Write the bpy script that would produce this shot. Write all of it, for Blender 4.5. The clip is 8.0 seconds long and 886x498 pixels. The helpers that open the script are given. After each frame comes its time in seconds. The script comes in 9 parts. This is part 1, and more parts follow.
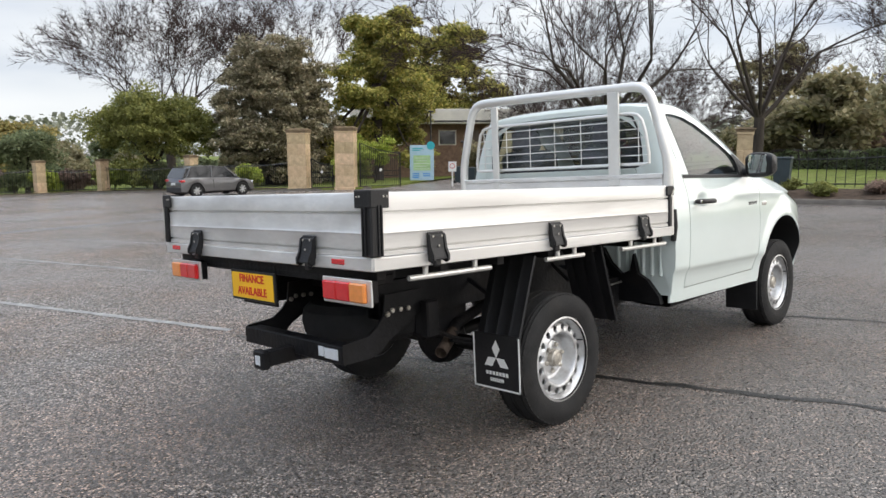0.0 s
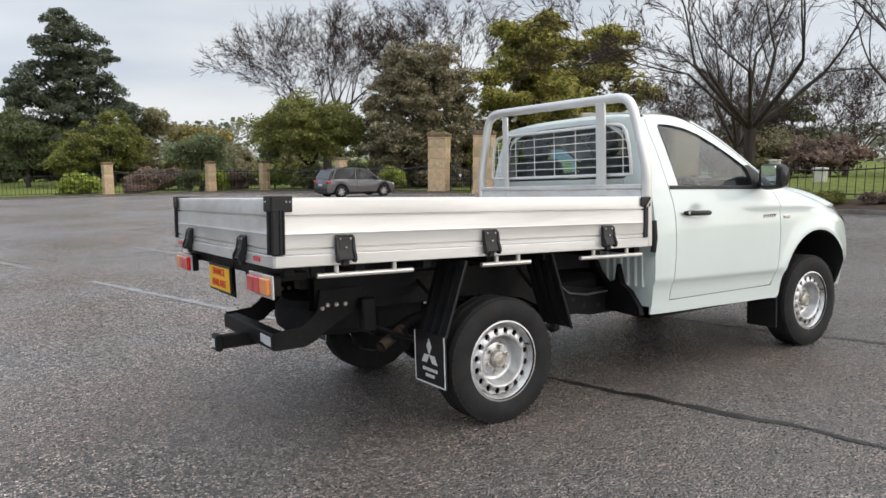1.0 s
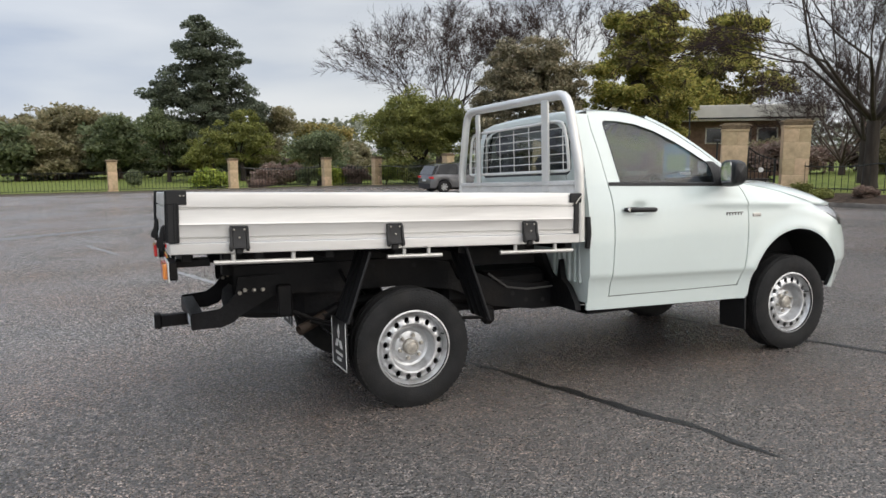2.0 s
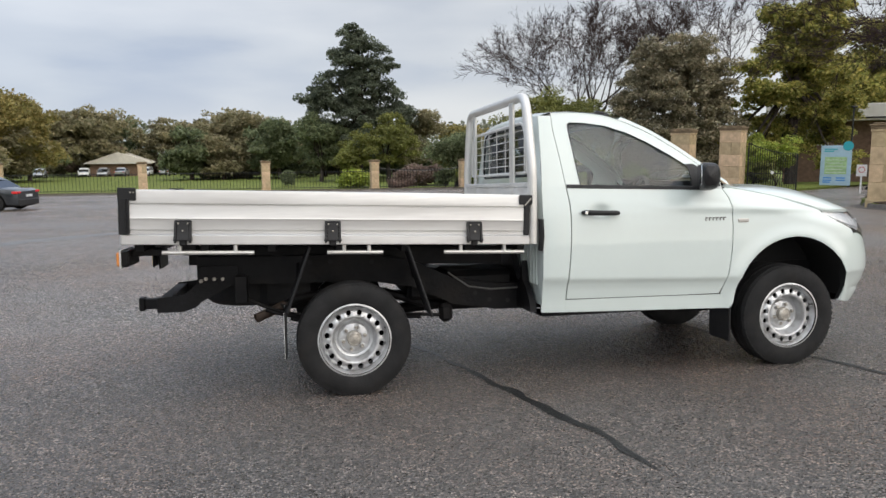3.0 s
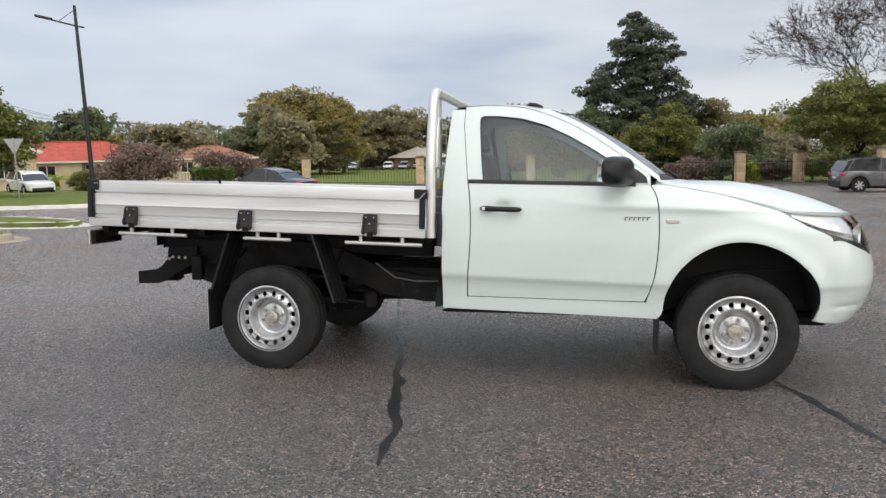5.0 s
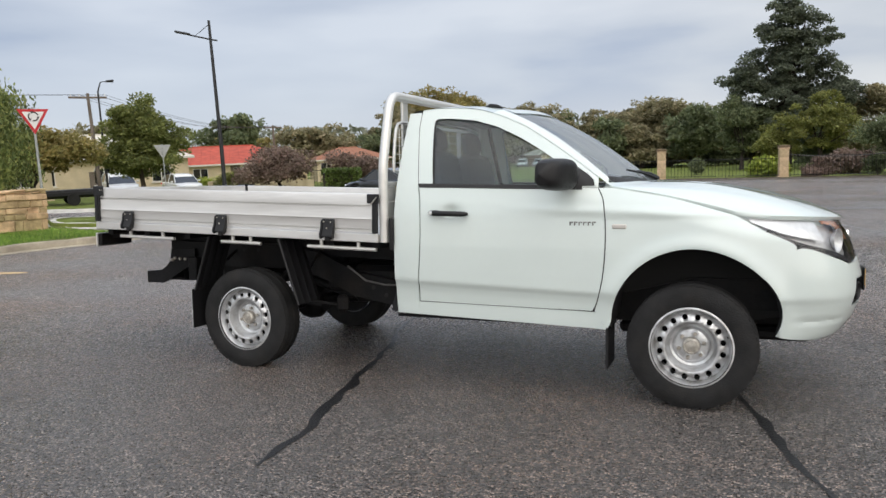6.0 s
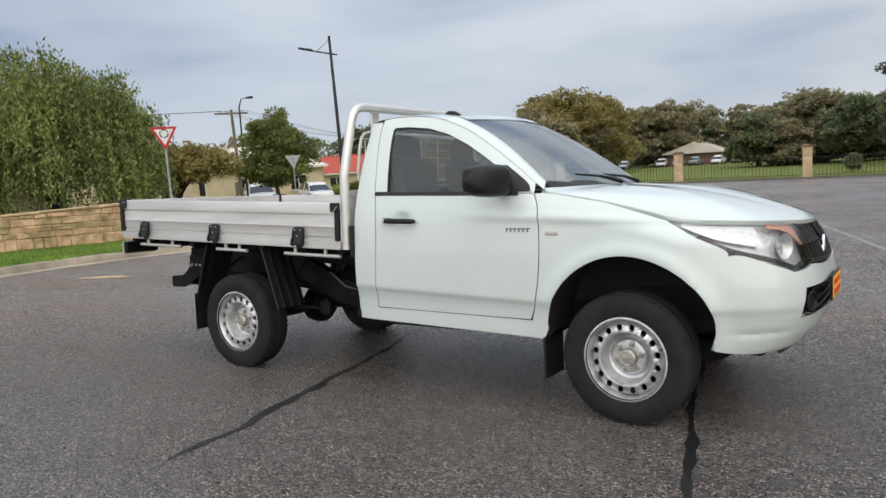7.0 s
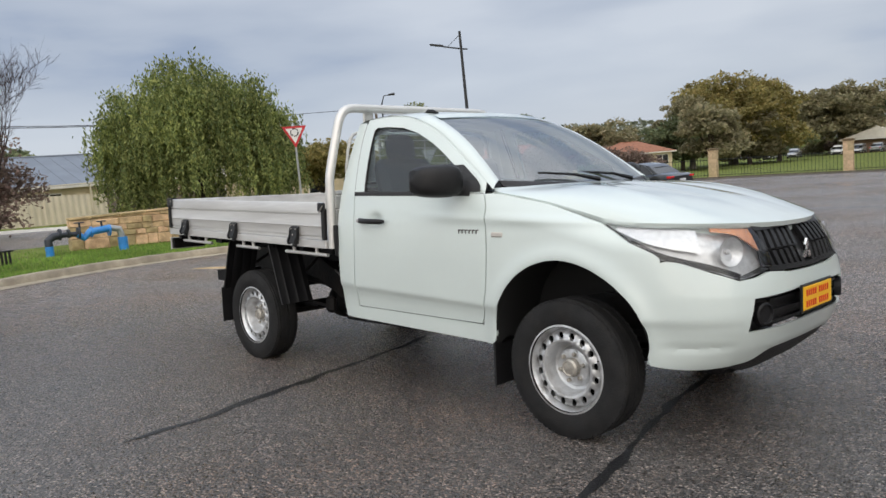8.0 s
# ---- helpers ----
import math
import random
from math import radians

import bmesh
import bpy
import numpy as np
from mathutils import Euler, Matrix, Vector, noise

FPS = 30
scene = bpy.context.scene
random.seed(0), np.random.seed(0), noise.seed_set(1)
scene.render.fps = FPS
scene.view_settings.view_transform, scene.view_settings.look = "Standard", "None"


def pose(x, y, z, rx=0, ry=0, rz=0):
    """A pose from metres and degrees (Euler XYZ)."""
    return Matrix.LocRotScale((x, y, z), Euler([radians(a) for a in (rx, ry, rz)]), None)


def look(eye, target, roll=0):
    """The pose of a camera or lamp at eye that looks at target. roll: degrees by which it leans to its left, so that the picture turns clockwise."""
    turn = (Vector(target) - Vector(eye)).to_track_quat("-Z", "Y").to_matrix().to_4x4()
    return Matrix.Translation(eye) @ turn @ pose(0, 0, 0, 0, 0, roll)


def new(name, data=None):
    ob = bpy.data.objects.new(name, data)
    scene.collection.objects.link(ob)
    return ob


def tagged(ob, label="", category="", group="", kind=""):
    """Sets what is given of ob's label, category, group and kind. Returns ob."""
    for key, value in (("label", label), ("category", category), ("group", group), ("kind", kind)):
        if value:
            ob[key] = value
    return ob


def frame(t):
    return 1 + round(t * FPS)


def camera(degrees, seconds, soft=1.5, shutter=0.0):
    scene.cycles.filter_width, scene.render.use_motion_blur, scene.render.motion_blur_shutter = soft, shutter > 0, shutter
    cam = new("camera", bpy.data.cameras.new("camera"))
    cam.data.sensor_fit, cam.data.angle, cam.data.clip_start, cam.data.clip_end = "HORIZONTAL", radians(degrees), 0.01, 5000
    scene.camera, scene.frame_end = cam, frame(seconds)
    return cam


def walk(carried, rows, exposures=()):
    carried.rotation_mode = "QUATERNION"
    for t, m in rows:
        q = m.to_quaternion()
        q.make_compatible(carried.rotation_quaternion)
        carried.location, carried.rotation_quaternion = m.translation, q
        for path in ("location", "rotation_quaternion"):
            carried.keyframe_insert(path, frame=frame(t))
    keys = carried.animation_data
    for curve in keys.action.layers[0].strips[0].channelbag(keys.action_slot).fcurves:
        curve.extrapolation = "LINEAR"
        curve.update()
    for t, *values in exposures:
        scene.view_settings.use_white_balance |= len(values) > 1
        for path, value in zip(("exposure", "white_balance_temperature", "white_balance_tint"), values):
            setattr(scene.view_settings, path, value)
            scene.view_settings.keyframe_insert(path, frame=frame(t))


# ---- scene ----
import functools

cam = camera(62.8, 8.0)
PATH = [
    (0, (-3.088, -3.026, 1.473), (-1.683, -1.632, 1.188), -0.20),
    (0.5, (-2.746, -3.429, 1.501), (-1.501, -1.889, 1.224), 0.10),
    (1, (-2.405, -3.929, 1.510), (-1.324, -2.269, 1.235), 0.10),
    (1.5, (-1.969, -4.322, 1.514), (-1.024, -2.583, 1.231), -0.10),
    (2, (-1.467, -4.679, 1.524), (-0.683, -2.864, 1.237), -0.22),
    (2.5, (-0.918, -4.990, 1.531), (-0.324, -3.104, 1.246), -0.27),
    (3, (-0.331, -5.202, 1.522), (0.064, -3.261, 1.241), -0.30),
    (3.5, (0.286, -5.300, 1.498), (0.487, -3.329, 1.222), -0.40),
    (4, (0.913, -5.381, 1.499), (0.923, -3.399, 1.227), -0.60),
    (4.5, (1.528, -5.399, 1.504), (1.338, -3.428, 1.226), -0.78),
    (5, (2.124, -5.331, 1.507), (1.731, -3.393, 1.217), -1.04),
    (5.5, (2.694, -5.173, 1.511), (2.108, -3.284, 1.216), -1.50),
    (6, (3.248, -4.951, 1.513), (2.488, -3.123, 1.227), -2.30),
    (6.5, (3.807, -4.739, 1.497), (2.882, -2.987, 1.230), -3.30),
    (7, (4.294, -4.443, 1.475), (3.194, -2.792, 1.220), -4.00),
    (7.5, (4.763, -4.113, 1.451), (3.491, -2.589, 1.208), -4.70),
    (8, (5.133, -3.690, 1.431), (3.707, -2.308, 1.188), -5.00),
]
walk(cam, [(t, look(eye, target, lean)) for t, eye, target, lean in PATH],
     exposures=((0.0, 0.70), (0.7, 0.58), (1.5, 0.42), (3.0, 0.36), (4.0, 0.41), (5.5, 0.36), (6.5, 0.29), (8.0, 0.18)))

# ---- world and light ----
SUN_DIR = Vector((0.62, -0.60, 0.52))      # towards the brightest part of the cloud
world = bpy.data.worlds.new("overcast_sky")
scene.world = world
world.use_nodes = True


def build_sky():
    nt = world.node_tree
    nt.nodes.clear()
    n = nt.nodes.new
    out, bg, mix = n("ShaderNodeOutputWorld"), n("ShaderNodeBackground"), n("ShaderNodeMix")
    sky, co, mp = n("ShaderNodeTexSky"), n("ShaderNodeTexCoord"), n("ShaderNodeMapping")
    big, fine, ramp, scale = n("ShaderNodeTexNoise"), n("ShaderNodeTexNoise"), n("ShaderNodeValToRGB"), n("ShaderNodeMix")
    addn = n("ShaderNodeMath")
    sky.sky_type, sky.sun_disc = "NISHITA", False
    sky.sun_elevation, sky.sun_rotation = math.asin(SUN_DIR.normalized().z), math.atan2(SUN_DIR.x, SUN_DIR.y)
    mp.inputs["Scale"].default_value = (1.0, 1.0, 4.2)
    mp.inputs["Location"].default_value = (0.35, 1.7, 0.2)
    nt.links.new(co.outputs["Generated"], mp.inputs["Vector"])
    for nn, s, d in ((big, 1.5, 3.0), (fine, 4.5, 5.0)):
        nn.inputs["Scale"].default_value, nn.inputs["Detail"].default_value = s, d
        nn.inputs["Roughness"].default_value = 0.5
        nt.links.new(mp.outputs["Vector"], nn.inputs["Vector"])
    addn.operation = "MULTIPLY_ADD"
    nt.links.new(fine.outputs["Fac"], addn.inputs[0])
    addn.inputs[1].default_value = 0.30
    nt.links.new(big.outputs["Fac"], addn.inputs[2])
    ramp.color_ramp.elements[0].position, ramp.color_ramp.elements[0].color = 0.48, (0.36, 0.425, 0.55, 1)
    ramp.color_ramp.elements[1].position, ramp.color_ramp.elements[1].color = 0.80, (0.90, 0.885, 0.855, 1)
    e = ramp.color_ramp.elements.new(0.60)
    e.color = (0.645, 0.665, 0.695, 1)
    nt.links.new(addn.outputs[0], ramp.inputs["Fac"])
    # a paler band of cloud towards the horizon
    sep, hz = n("ShaderNodeSeparateXYZ"), n("ShaderNodeMapRange")
    nt.links.new(co.outputs["Generated"], sep.inputs[0])
    nt.links.new(sep.outputs["Z"], hz.inputs["Value"])
    hz.inputs["From Min"].default_value, hz.inputs["From Max"].default_value = 0.0, 0.17
    hz.inputs["To Min"].default_value, hz.inputs["To Max"].default_value = 0.75, 0.0
    scale.data_type = "RGBA"
    nt.links.new(hz.outputs["Result"], scale.inputs["Factor"])
    nt.links.new(ramp.outputs["Color"], scale.inputs["A"])
    scale.inputs["B"].default_value = (0.885, 0.875, 0.855, 1)
    mix.data_type = "RGBA"
    mix.inputs["Factor"].default_value = 0.90
    gain = n("ShaderNodeVectorMath")
    gain.operation = "SCALE"
    gain.inputs["Scale"].default_value = 0.10
    nt.links.new(sky.outputs["Color"], gain.inputs[0])
    nt.links.new(gain.outputs[0], mix.inputs["A"])
    nt.links.new(scale.outputs["Result"], mix.inputs["B"])
    # an overcast sky is brighter overhead than at the horizon
    zen, up = n("ShaderNodeMapRange"), n("ShaderNodeVectorMath")
    nt.links.new(sep.outputs["Z"], zen.inputs["Value"])
    zen.inputs["From Min"].default_value, zen.inputs["From Max"].default_value = 0.22, 0.9
    zen.inputs["To Min"].default_value, zen.inputs["To Max"].default_value = 0.72, 1.45
    up.operation = "SCALE"
    nt.links.new(mix.outputs["Result"], up.inputs[0])
    # thinner, brighter cloud towards the hidden sun
    dot, glow , gmul = n("ShaderNodeVectorMath"), n("ShaderNodeMapRange"), n("ShaderNodeMath")
    dot.operation = "DOT_PRODUCT"
    nt.links.new(co.outputs["Generated"], dot.inputs[0])
    dot.inputs[1].default_value = SUN_DIR.normalized()
    nt.links.new(dot.outputs["Value"], glow.inputs["Value"])
    glow.interpolation_type = "SMOOTHSTEP"
    glow.inputs["From Min"].default_value, glow.inputs["From Max"].default_value = -0.9, 1.0
    glow.inputs["To Min"].default_value, glow.inputs["To Max"].default_value = 1.02, 1.22
    gmul.operation = "MULTIPLY"
    nt.links.new(zen.outputs["Result"], gmul.inputs[0])
    nt.links.new(glow.outputs["Result"], gmul.inputs[1])
    nt.links.new(gmul.outputs[0], up.inputs["Scale"])
    # heavier blue-grey cloud to the west, and a grey bank low in the north-east
    sock = up.outputs[0]
    for way, start, tint in (((-0.78, 0.52, 0.28), 0.1, (0.68, 0.745, 0.86, 1)), ((0.80, 0.52, 0.30), 0.35, (0.72, 0.75, 0.79, 1))):
        dirn, fac, mulc = n("ShaderNodeVectorMath"), n("ShaderNodeMapRange"), n("ShaderNodeMix")
        dirn.operation = "DOT_PRODUCT"
        nt.links.new(co.outputs["Generated"], dirn.inputs[0])
        dirn.inputs[1].default_value = Vector(way).normalized()
        nt.links.new(dirn.outputs["Value"], fac.inputs["Value"])
        fac.interpolation_type = "SMOOTHSTEP"
        fac.inputs["From Min"].default_value, fac.inputs["From Max"].default_value = start, 1.0
        mulc.data_type, mulc.blend_type = "RGBA", "MULTIPLY"
        nt.links.new(fac.outputs["Result"], mulc.inputs["Factor"])
        nt.links.new(sock, mulc.inputs["A"])
        mulc.inputs["B"].default_value = tint
        sock = mulc.outputs["Result"]
    nt.links.new(sock, bg.inputs["Color"])
    bg.inputs["Strength"].default_value = 1.22
    nt.links.new(bg.outputs[0], out.inputs[0])


build_sky()
sun = new("sun", bpy.data.lights.new("sun", "SUN"))
sun.data.energy, sun.data.angle, sun.data.color = 1.05, radians(85), (1.0, 0.87, 0.72)
sun.matrix_world = look(SUN_DIR * 30, (0, 0, 0))
scene.view_settings.exposure = 0.0


# ---- materials ----
def mat(name, color, rough=0.5, metal=0.0, vary=0.0, scale=6.0, bump=0.0, bump_scale=60.0, coat=0.0, stain=None,
        stain_scale=1.2, stain_amount=0.4, island=0.0, obj=0.0, spec=0.5, rough_vary=0.0, stretch=(1, 1, 1), subsurface=0.0):
    """A surface with a colour that varies at two scales, optional stains, grain relief, and a turn per piece."""
    m = bpy.data.materials.new(name)
    m.use_nodes = True
    nt = m.node_tree
    n, link = nt.nodes.new, nt.links.new
    b = nt.nodes["Principled BSDF"]
    b.inputs["Roughness"].default_value, b.inputs["Metallic"].default_value = rough, metal
    b.inputs["Coat Weight"].default_value, b.inputs["Coat Roughness"].default_value = coat, 0.04
    b.inputs["Specular IOR Level"].default_value = spec
    co, mp = n("ShaderNodeTexCoord"), n("ShaderNodeMapping")
    mp.inputs["Scale"].default_value = stretch
    link(co.outputs["Object"], mp.inputs["Vector"])
    src = None

    def noise_at(s, detail=4.0):
        t = n("ShaderNodeTexNoise")
        t.inputs["Scale"].default_value, t.inputs["Detail"].default_value = s, detail
        link(mp.outputs["Vector"], t.inputs["Vector"])
        return t.outputs["Fac"]

    def blend(fac, a, bcol):
        x = n("ShaderNodeMix")
        x.data_type = "RGBA"
        if isinstance(fac, float):
            x.inputs["Factor"].default_value = fac
        else:
            link(fac, x.inputs["Factor"])
        for key, v in (("A", a), ("B", bcol)):
            if isinstance(v, tuple):
                x.inputs[key].default_value = (*v[:3], 1)
            else:
                link(v, x.inputs[key])
        return x.outputs["Result"]

    def ramped(fac, lo, hi, top=1.0):
        r = n("ShaderNodeMapRange")
        link(fac, r.inputs["Value"])
        r.inputs["From Min"].default_value, r.inputs["From Max"].default_value = lo, hi
        r.inputs["To Max"].default_value = top
        return r.outputs["Result"]

    src = tuple(color)
    if vary:
        lo = tuple(max(0.0, c * (1 - vary)) for c in color)
        hi = tuple(min(1.0, c * (1 + vary)) for c in color)
        src = blend(ramped(noise_at(scale), 0.3, 0.7), lo, hi)
        src = blend(ramped(noise_at(scale * 9, 2.0), 0.35, 0.65, 0.35), src, lo)
    if stain:
        src = blend(ramped(noise_at(stain_scale, 6.0), 0.48, 0.72, stain_amount), src, tuple(stain))
    if island or obj:
        g = n("ShaderNodeNewGeometry") if island else n("ShaderNodeObjectInfo")
        k = n("ShaderNodeHueSaturation")
        r = n("ShaderNodeMapRange")
        link(g.outputs["Random Per Island" if island else "Random"], r.inputs["Value"])
        w = island or obj
        r.inputs["To Min"].default_value, r.inputs["To Max"].default_value = 1 - w, 1 + w
        link(r.outputs["Result"], k.inputs["Value"])
        h = n("ShaderNodeMapRange")
        link(g.outputs["Random Per Island" if island else "Random"], h.inputs["Value"])
        h.inputs["To Min"].default_value, h.inputs["To Max"].default_value = 0.5 + w * 0.06, 0.5 - w * 0.06
        link(h.outputs["Result"], k.inputs["Hue"])
        if isinstance(src, tuple):
            k.inputs["Color"].default_value = (*src[:3], 1)
        else:
            link(src, k.inputs["Color"])
        src = k.outputs["Color"]
    if isinstance(src, tuple):
        b.inputs["Base Color"].default_value = (*src[:3], 1)
    else:
        link(src, b.inputs["Base Color"])
    if rough_vary:
        r = n("ShaderNodeMapRange")
        link(noise_at(scale * 1.7), r.inputs["Value"])
        r.inputs["From Min"].default_value, r.inputs["From Max"].default_value = 0.3, 0.7
        r.inputs["To Min"].default_value, r.inputs["To Max"].default_value = max(0.02, rough - rough_vary), min(1, rough + rough_vary)
        link(r.outputs["Result"], b.inputs["Roughness"])
    if bump:
        bp = n("ShaderNodeBump")
        bp.inputs["Strength"].default_value, bp.inputs["Distance"].default_value = min(1.0, bump), 0.02
        link(noise_at(bump_scale, 5.0), bp.inputs["Height"])
        link(bp.outputs["Normal"], b.inputs["Normal"])
    if subsurface:
        b.inputs["Subsurface Weight"].default_value = subsurface
    return m


def glass_mat(name, tint=(0.80, 0.86, 0.84), r0=0.06, haze=0.0):
    m = bpy.data.materials.new(name)
    m.use_nodes = True
    nt = m.node_tree
    nt.nodes.clear()
    n, link = nt.nodes.new, nt.links.new
    out, mx, tr, gl, fr = n("ShaderNodeOutputMaterial"), n("ShaderNodeMixShader"), n("ShaderNodeBsdfTransparent"), n("ShaderNodeBsdfGlossy"), n("ShaderNodeLayerWeight")
    tr.inputs["Color"].default_value = (*tint, 1)
    gl.inputs["Roughness"].default_value = 0.01
    # the share of mirrored light grows towards grazing views, alike from both sides
    fr.inputs["Blend"].default_value = 0.5
    pw, ad = n("ShaderNodeMath"), n("ShaderNodeMath")
    pw.operation, ad.operation = "POWER", "MULTIPLY_ADD"
    link(fr.outputs["Facing"], pw.inputs[0])
    pw.inputs[1].default_value = 4.0
    link(pw.outputs[0], ad.inputs[0])
    ad.inputs[1].default_value, ad.inputs[2].default_value = 0.85 - r0, r0
    link(ad.outputs[0], mx.inputs[0])
    link(tr.outputs[0], mx.inputs[1])
    link(gl.outputs[0], mx.inputs[2])
    if haze:
        # a pale diffuse veil stands in for bright sky reflected in the glass
        df, m2 = n("ShaderNodeBsdfDiffuse"), n("ShaderNodeMixShader")
        df.inputs["Color"].default_value = (0.50, 0.56, 0.58, 1)
        m2.inputs[0].default_value = haze
        link(mx.outputs[0], m2.inputs[1])
        link(df.outputs[0], m2.inputs[2])
        link(m2.outputs[0], out.inputs[0])
    else:
        link(mx.outputs[0], out.inputs[0])
    return m


def asphalt_mat(name, base, tint, wet):
    """Damp coarse asphalt: pale and dark stones standing out of dark binder, a brown film of soil, wet patches of lower roughness."""
    m = bpy.data.materials.new(name)
    m.use_nodes = True
    nt = m.node_tree
    n, link = nt.nodes.new, nt.links.new
    b = nt.nodes["Principled BSDF"]
    co = n("ShaderNodeTexCoord")

    def tex(kind, scale, detail=3.0):
        t = n(kind)
        t.inputs["Scale"].default_value = scale
        if kind == "ShaderNodeTexNoise":
            t.inputs["Detail"].default_value = detail
        link(co.outputs["Object"], t.inputs["Vector"])
        return t

    def rng(sock, a, bb, c, d):
        r = n("ShaderNodeMapRange")
        link(sock, r.inputs["Value"])
        for k, v in zip(("From Min", "From Max", "To Min", "To Max"), (a, bb, c, d)):
            r.inputs[k].default_value = v
        return r.outputs["Result"]

    def blend(fac, a, bb, mode="MIX"):
        x = n("ShaderNodeMix")
        x.data_type, x.blend_type = "RGBA", mode
        if isinstance(fac, float):
            x.inputs["Factor"].default_value = fac
        else:
            link(fac, x.inputs["Factor"])
        for k, v in (("A", a), ("B", bb)):
            if isinstance(v, tuple):
                x.inputs[k].default_value = (*v, 1)
            else:
                link(v, x.inputs[k])
        return x.outputs["Result"]

    stones, coarse = tex("ShaderNodeTexVoronoi", 78.0), tex("ShaderNodeTexVoronoi", 44.0)
    patches, large, grime, middle = tex("ShaderNodeTexNoise", 0.22, 5.0), tex("ShaderNodeTexNoise", 0.55, 6.0), tex("ShaderNodeTexNoise", 11.0, 4.0), tex("ShaderNodeTexNoise", 2.6, 5.0)
    tone, tone2 = n("ShaderNodeSeparateColor"), n("ShaderNodeSeparateColor")
    link(stones.outputs["Color"], tone.inputs[0])
    link(coarse.outputs["Color"], tone2.inputs[0])
    # stones of many tones, and binder in the joints between them
    col = blend(rng(tone.outputs[0], 0.50, 0.95, 0.0, 1.0), tuple(c * 0.10 for c in base), tuple(c * 7.2 for c in base))
    col = blend(rng(tone2.outputs[0], 0.72, 0.95, 0.0, 0.8), col, tuple(c * 3.4 for c in base))
    col = blend(rng(tone2.outputs[1], 0.70, 0.95, 0.0, 0.8), col, tuple(c * 0.20 for c in base))
    col = blend(rng(stones.outputs["Distance"], 0.30, 0.62, 0.0, 0.9), col, tuple(c * 0.22 for c in base))
    col = blend(rng(grime.outputs["Fac"], 0.38, 0.68, 0.0, 0.38), col, tuple(c * 0.45 for c in base))
    # brown soil film over the worn part of the yard
    col = blend(rng(large.outputs["Fac"], 0.36, 0.66, 0.25, 1.0), col, tint, "MULTIPLY")
    col = blend(rng(middle.outputs["Fac"], 0.40, 0.70, 0.0, 0.55), col, (0.62, 0.60, 0.58), "MULTIPLY")
    # paler colour towards the park stands in for sky sheen on the damp yard
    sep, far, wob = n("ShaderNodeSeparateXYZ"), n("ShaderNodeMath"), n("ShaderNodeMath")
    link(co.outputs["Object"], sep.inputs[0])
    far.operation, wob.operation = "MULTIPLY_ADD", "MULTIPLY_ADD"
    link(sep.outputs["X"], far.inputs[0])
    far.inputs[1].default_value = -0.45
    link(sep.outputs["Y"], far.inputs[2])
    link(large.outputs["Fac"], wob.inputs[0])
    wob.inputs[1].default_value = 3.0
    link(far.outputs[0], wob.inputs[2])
    sheen_mask = rng(wob.outputs[0], 0.2, 4.0, 0.0, 1.0)
    col = blend(sheen_mask, col, (1.95, 2.0, 2.05), "MULTIPLY")
    col = blend(rng(patches.outputs["Fac"], 0.42, 0.64, 0.0, 0.30), col, tuple(c * 1.5 for c in base))
    link(col, b.inputs["Base Color"])
    rough = n("ShaderNodeMath")
    rough.operation = "ADD"
    link(rng(patches.outputs["Fac"], 0.38, 0.66, wet, wet + 0.16), rough.inputs[0])
    link(rng(tone.outputs[1], 0.0, 1.0, -0.10, 0.20), rough.inputs[1])
    link(rough.outputs[0], b.inputs["Roughness"])
    bp, bp2 = n("ShaderNodeBump"), n("ShaderNodeBump")
    bp.inputs["Strength"].default_value, bp.inputs["Distance"].default_value = 1.0, 0.015
    bp2.inputs["Strength"].default_value, bp2.inputs["Distance"].default_value = 0.7, 0.012
    bp.invert = bp2.invert = True
    link(stones.outputs["Distance"], bp.inputs["Height"])
    link(coarse.outputs["Distance"], bp2.inputs["Height"])
    link(bp.outputs["Normal"], bp2.inputs["Normal"])
    link(bp2.outputs["Normal"], b.inputs["Normal"])
    b.inputs["Specular IOR Level"].default_value = 1.0
    return m


def leaf_mat(name, color, back=0.35, vary=0.32):
    m = mat(name, tuple(c * 2.3 for c in color), 0.55, vary=0.40, scale=0.55, island=vary, spec=0.25)
    nt = m.node_tree
    b = nt.nodes["Principled BSDF"]
    out = nt.nodes["Material Output"]
    tl, mx = nt.nodes.new("ShaderNodeBsdfTranslucent"), nt.nodes.new("ShaderNodeMixShader")
    nt.links.new(b.inputs["Base Color"].links[0].from_socket, tl.inputs["Color"])
    mx.inputs[0].default_value = back
    nt.links.new(b.outputs[0], mx.inputs[1])
    nt.links.new(tl.outputs[0], mx.inputs[2])
    nt.links.new(mx.outputs[0], out.inputs[0])
    return m


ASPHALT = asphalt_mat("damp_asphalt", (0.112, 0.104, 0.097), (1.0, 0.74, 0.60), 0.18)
TAR = mat("bitumen_seal", (0.012, 0.012, 0.013), 0.35, vary=0.4, scale=12, bump=0.5, bump_scale=70)
LINE_PAINT = mat("worn_line_paint", (0.27, 0.27, 0.265), 0.6, vary=0.35, scale=10, stain=(0.12, 0.12, 0.12), stain_scale=9, stain_amount=0.9)
DRAIN = mat("worn_concrete_strip", (0.17, 0.17, 0.168), 0.45, vary=0.3, scale=2.5, stain=(0.12, 0.12, 0.12), stain_scale=2.0, stain_amount=0.8, bump=0.3, bump_scale=40)
KERB = mat("kerb_concrete", (0.36, 0.31, 0.23), 0.85, vary=0.3, scale=3, stain=(0.16, 0.13, 0.10), stain_scale=2.5, stain_amount=0.6, bump=0.5, bump_scale=30)
KERB_WHITE = mat("pale_kerb_concrete", (0.62, 0.60, 0.56), 0.8, vary=0.15, scale=3, bump=0.3, bump_scale=30)
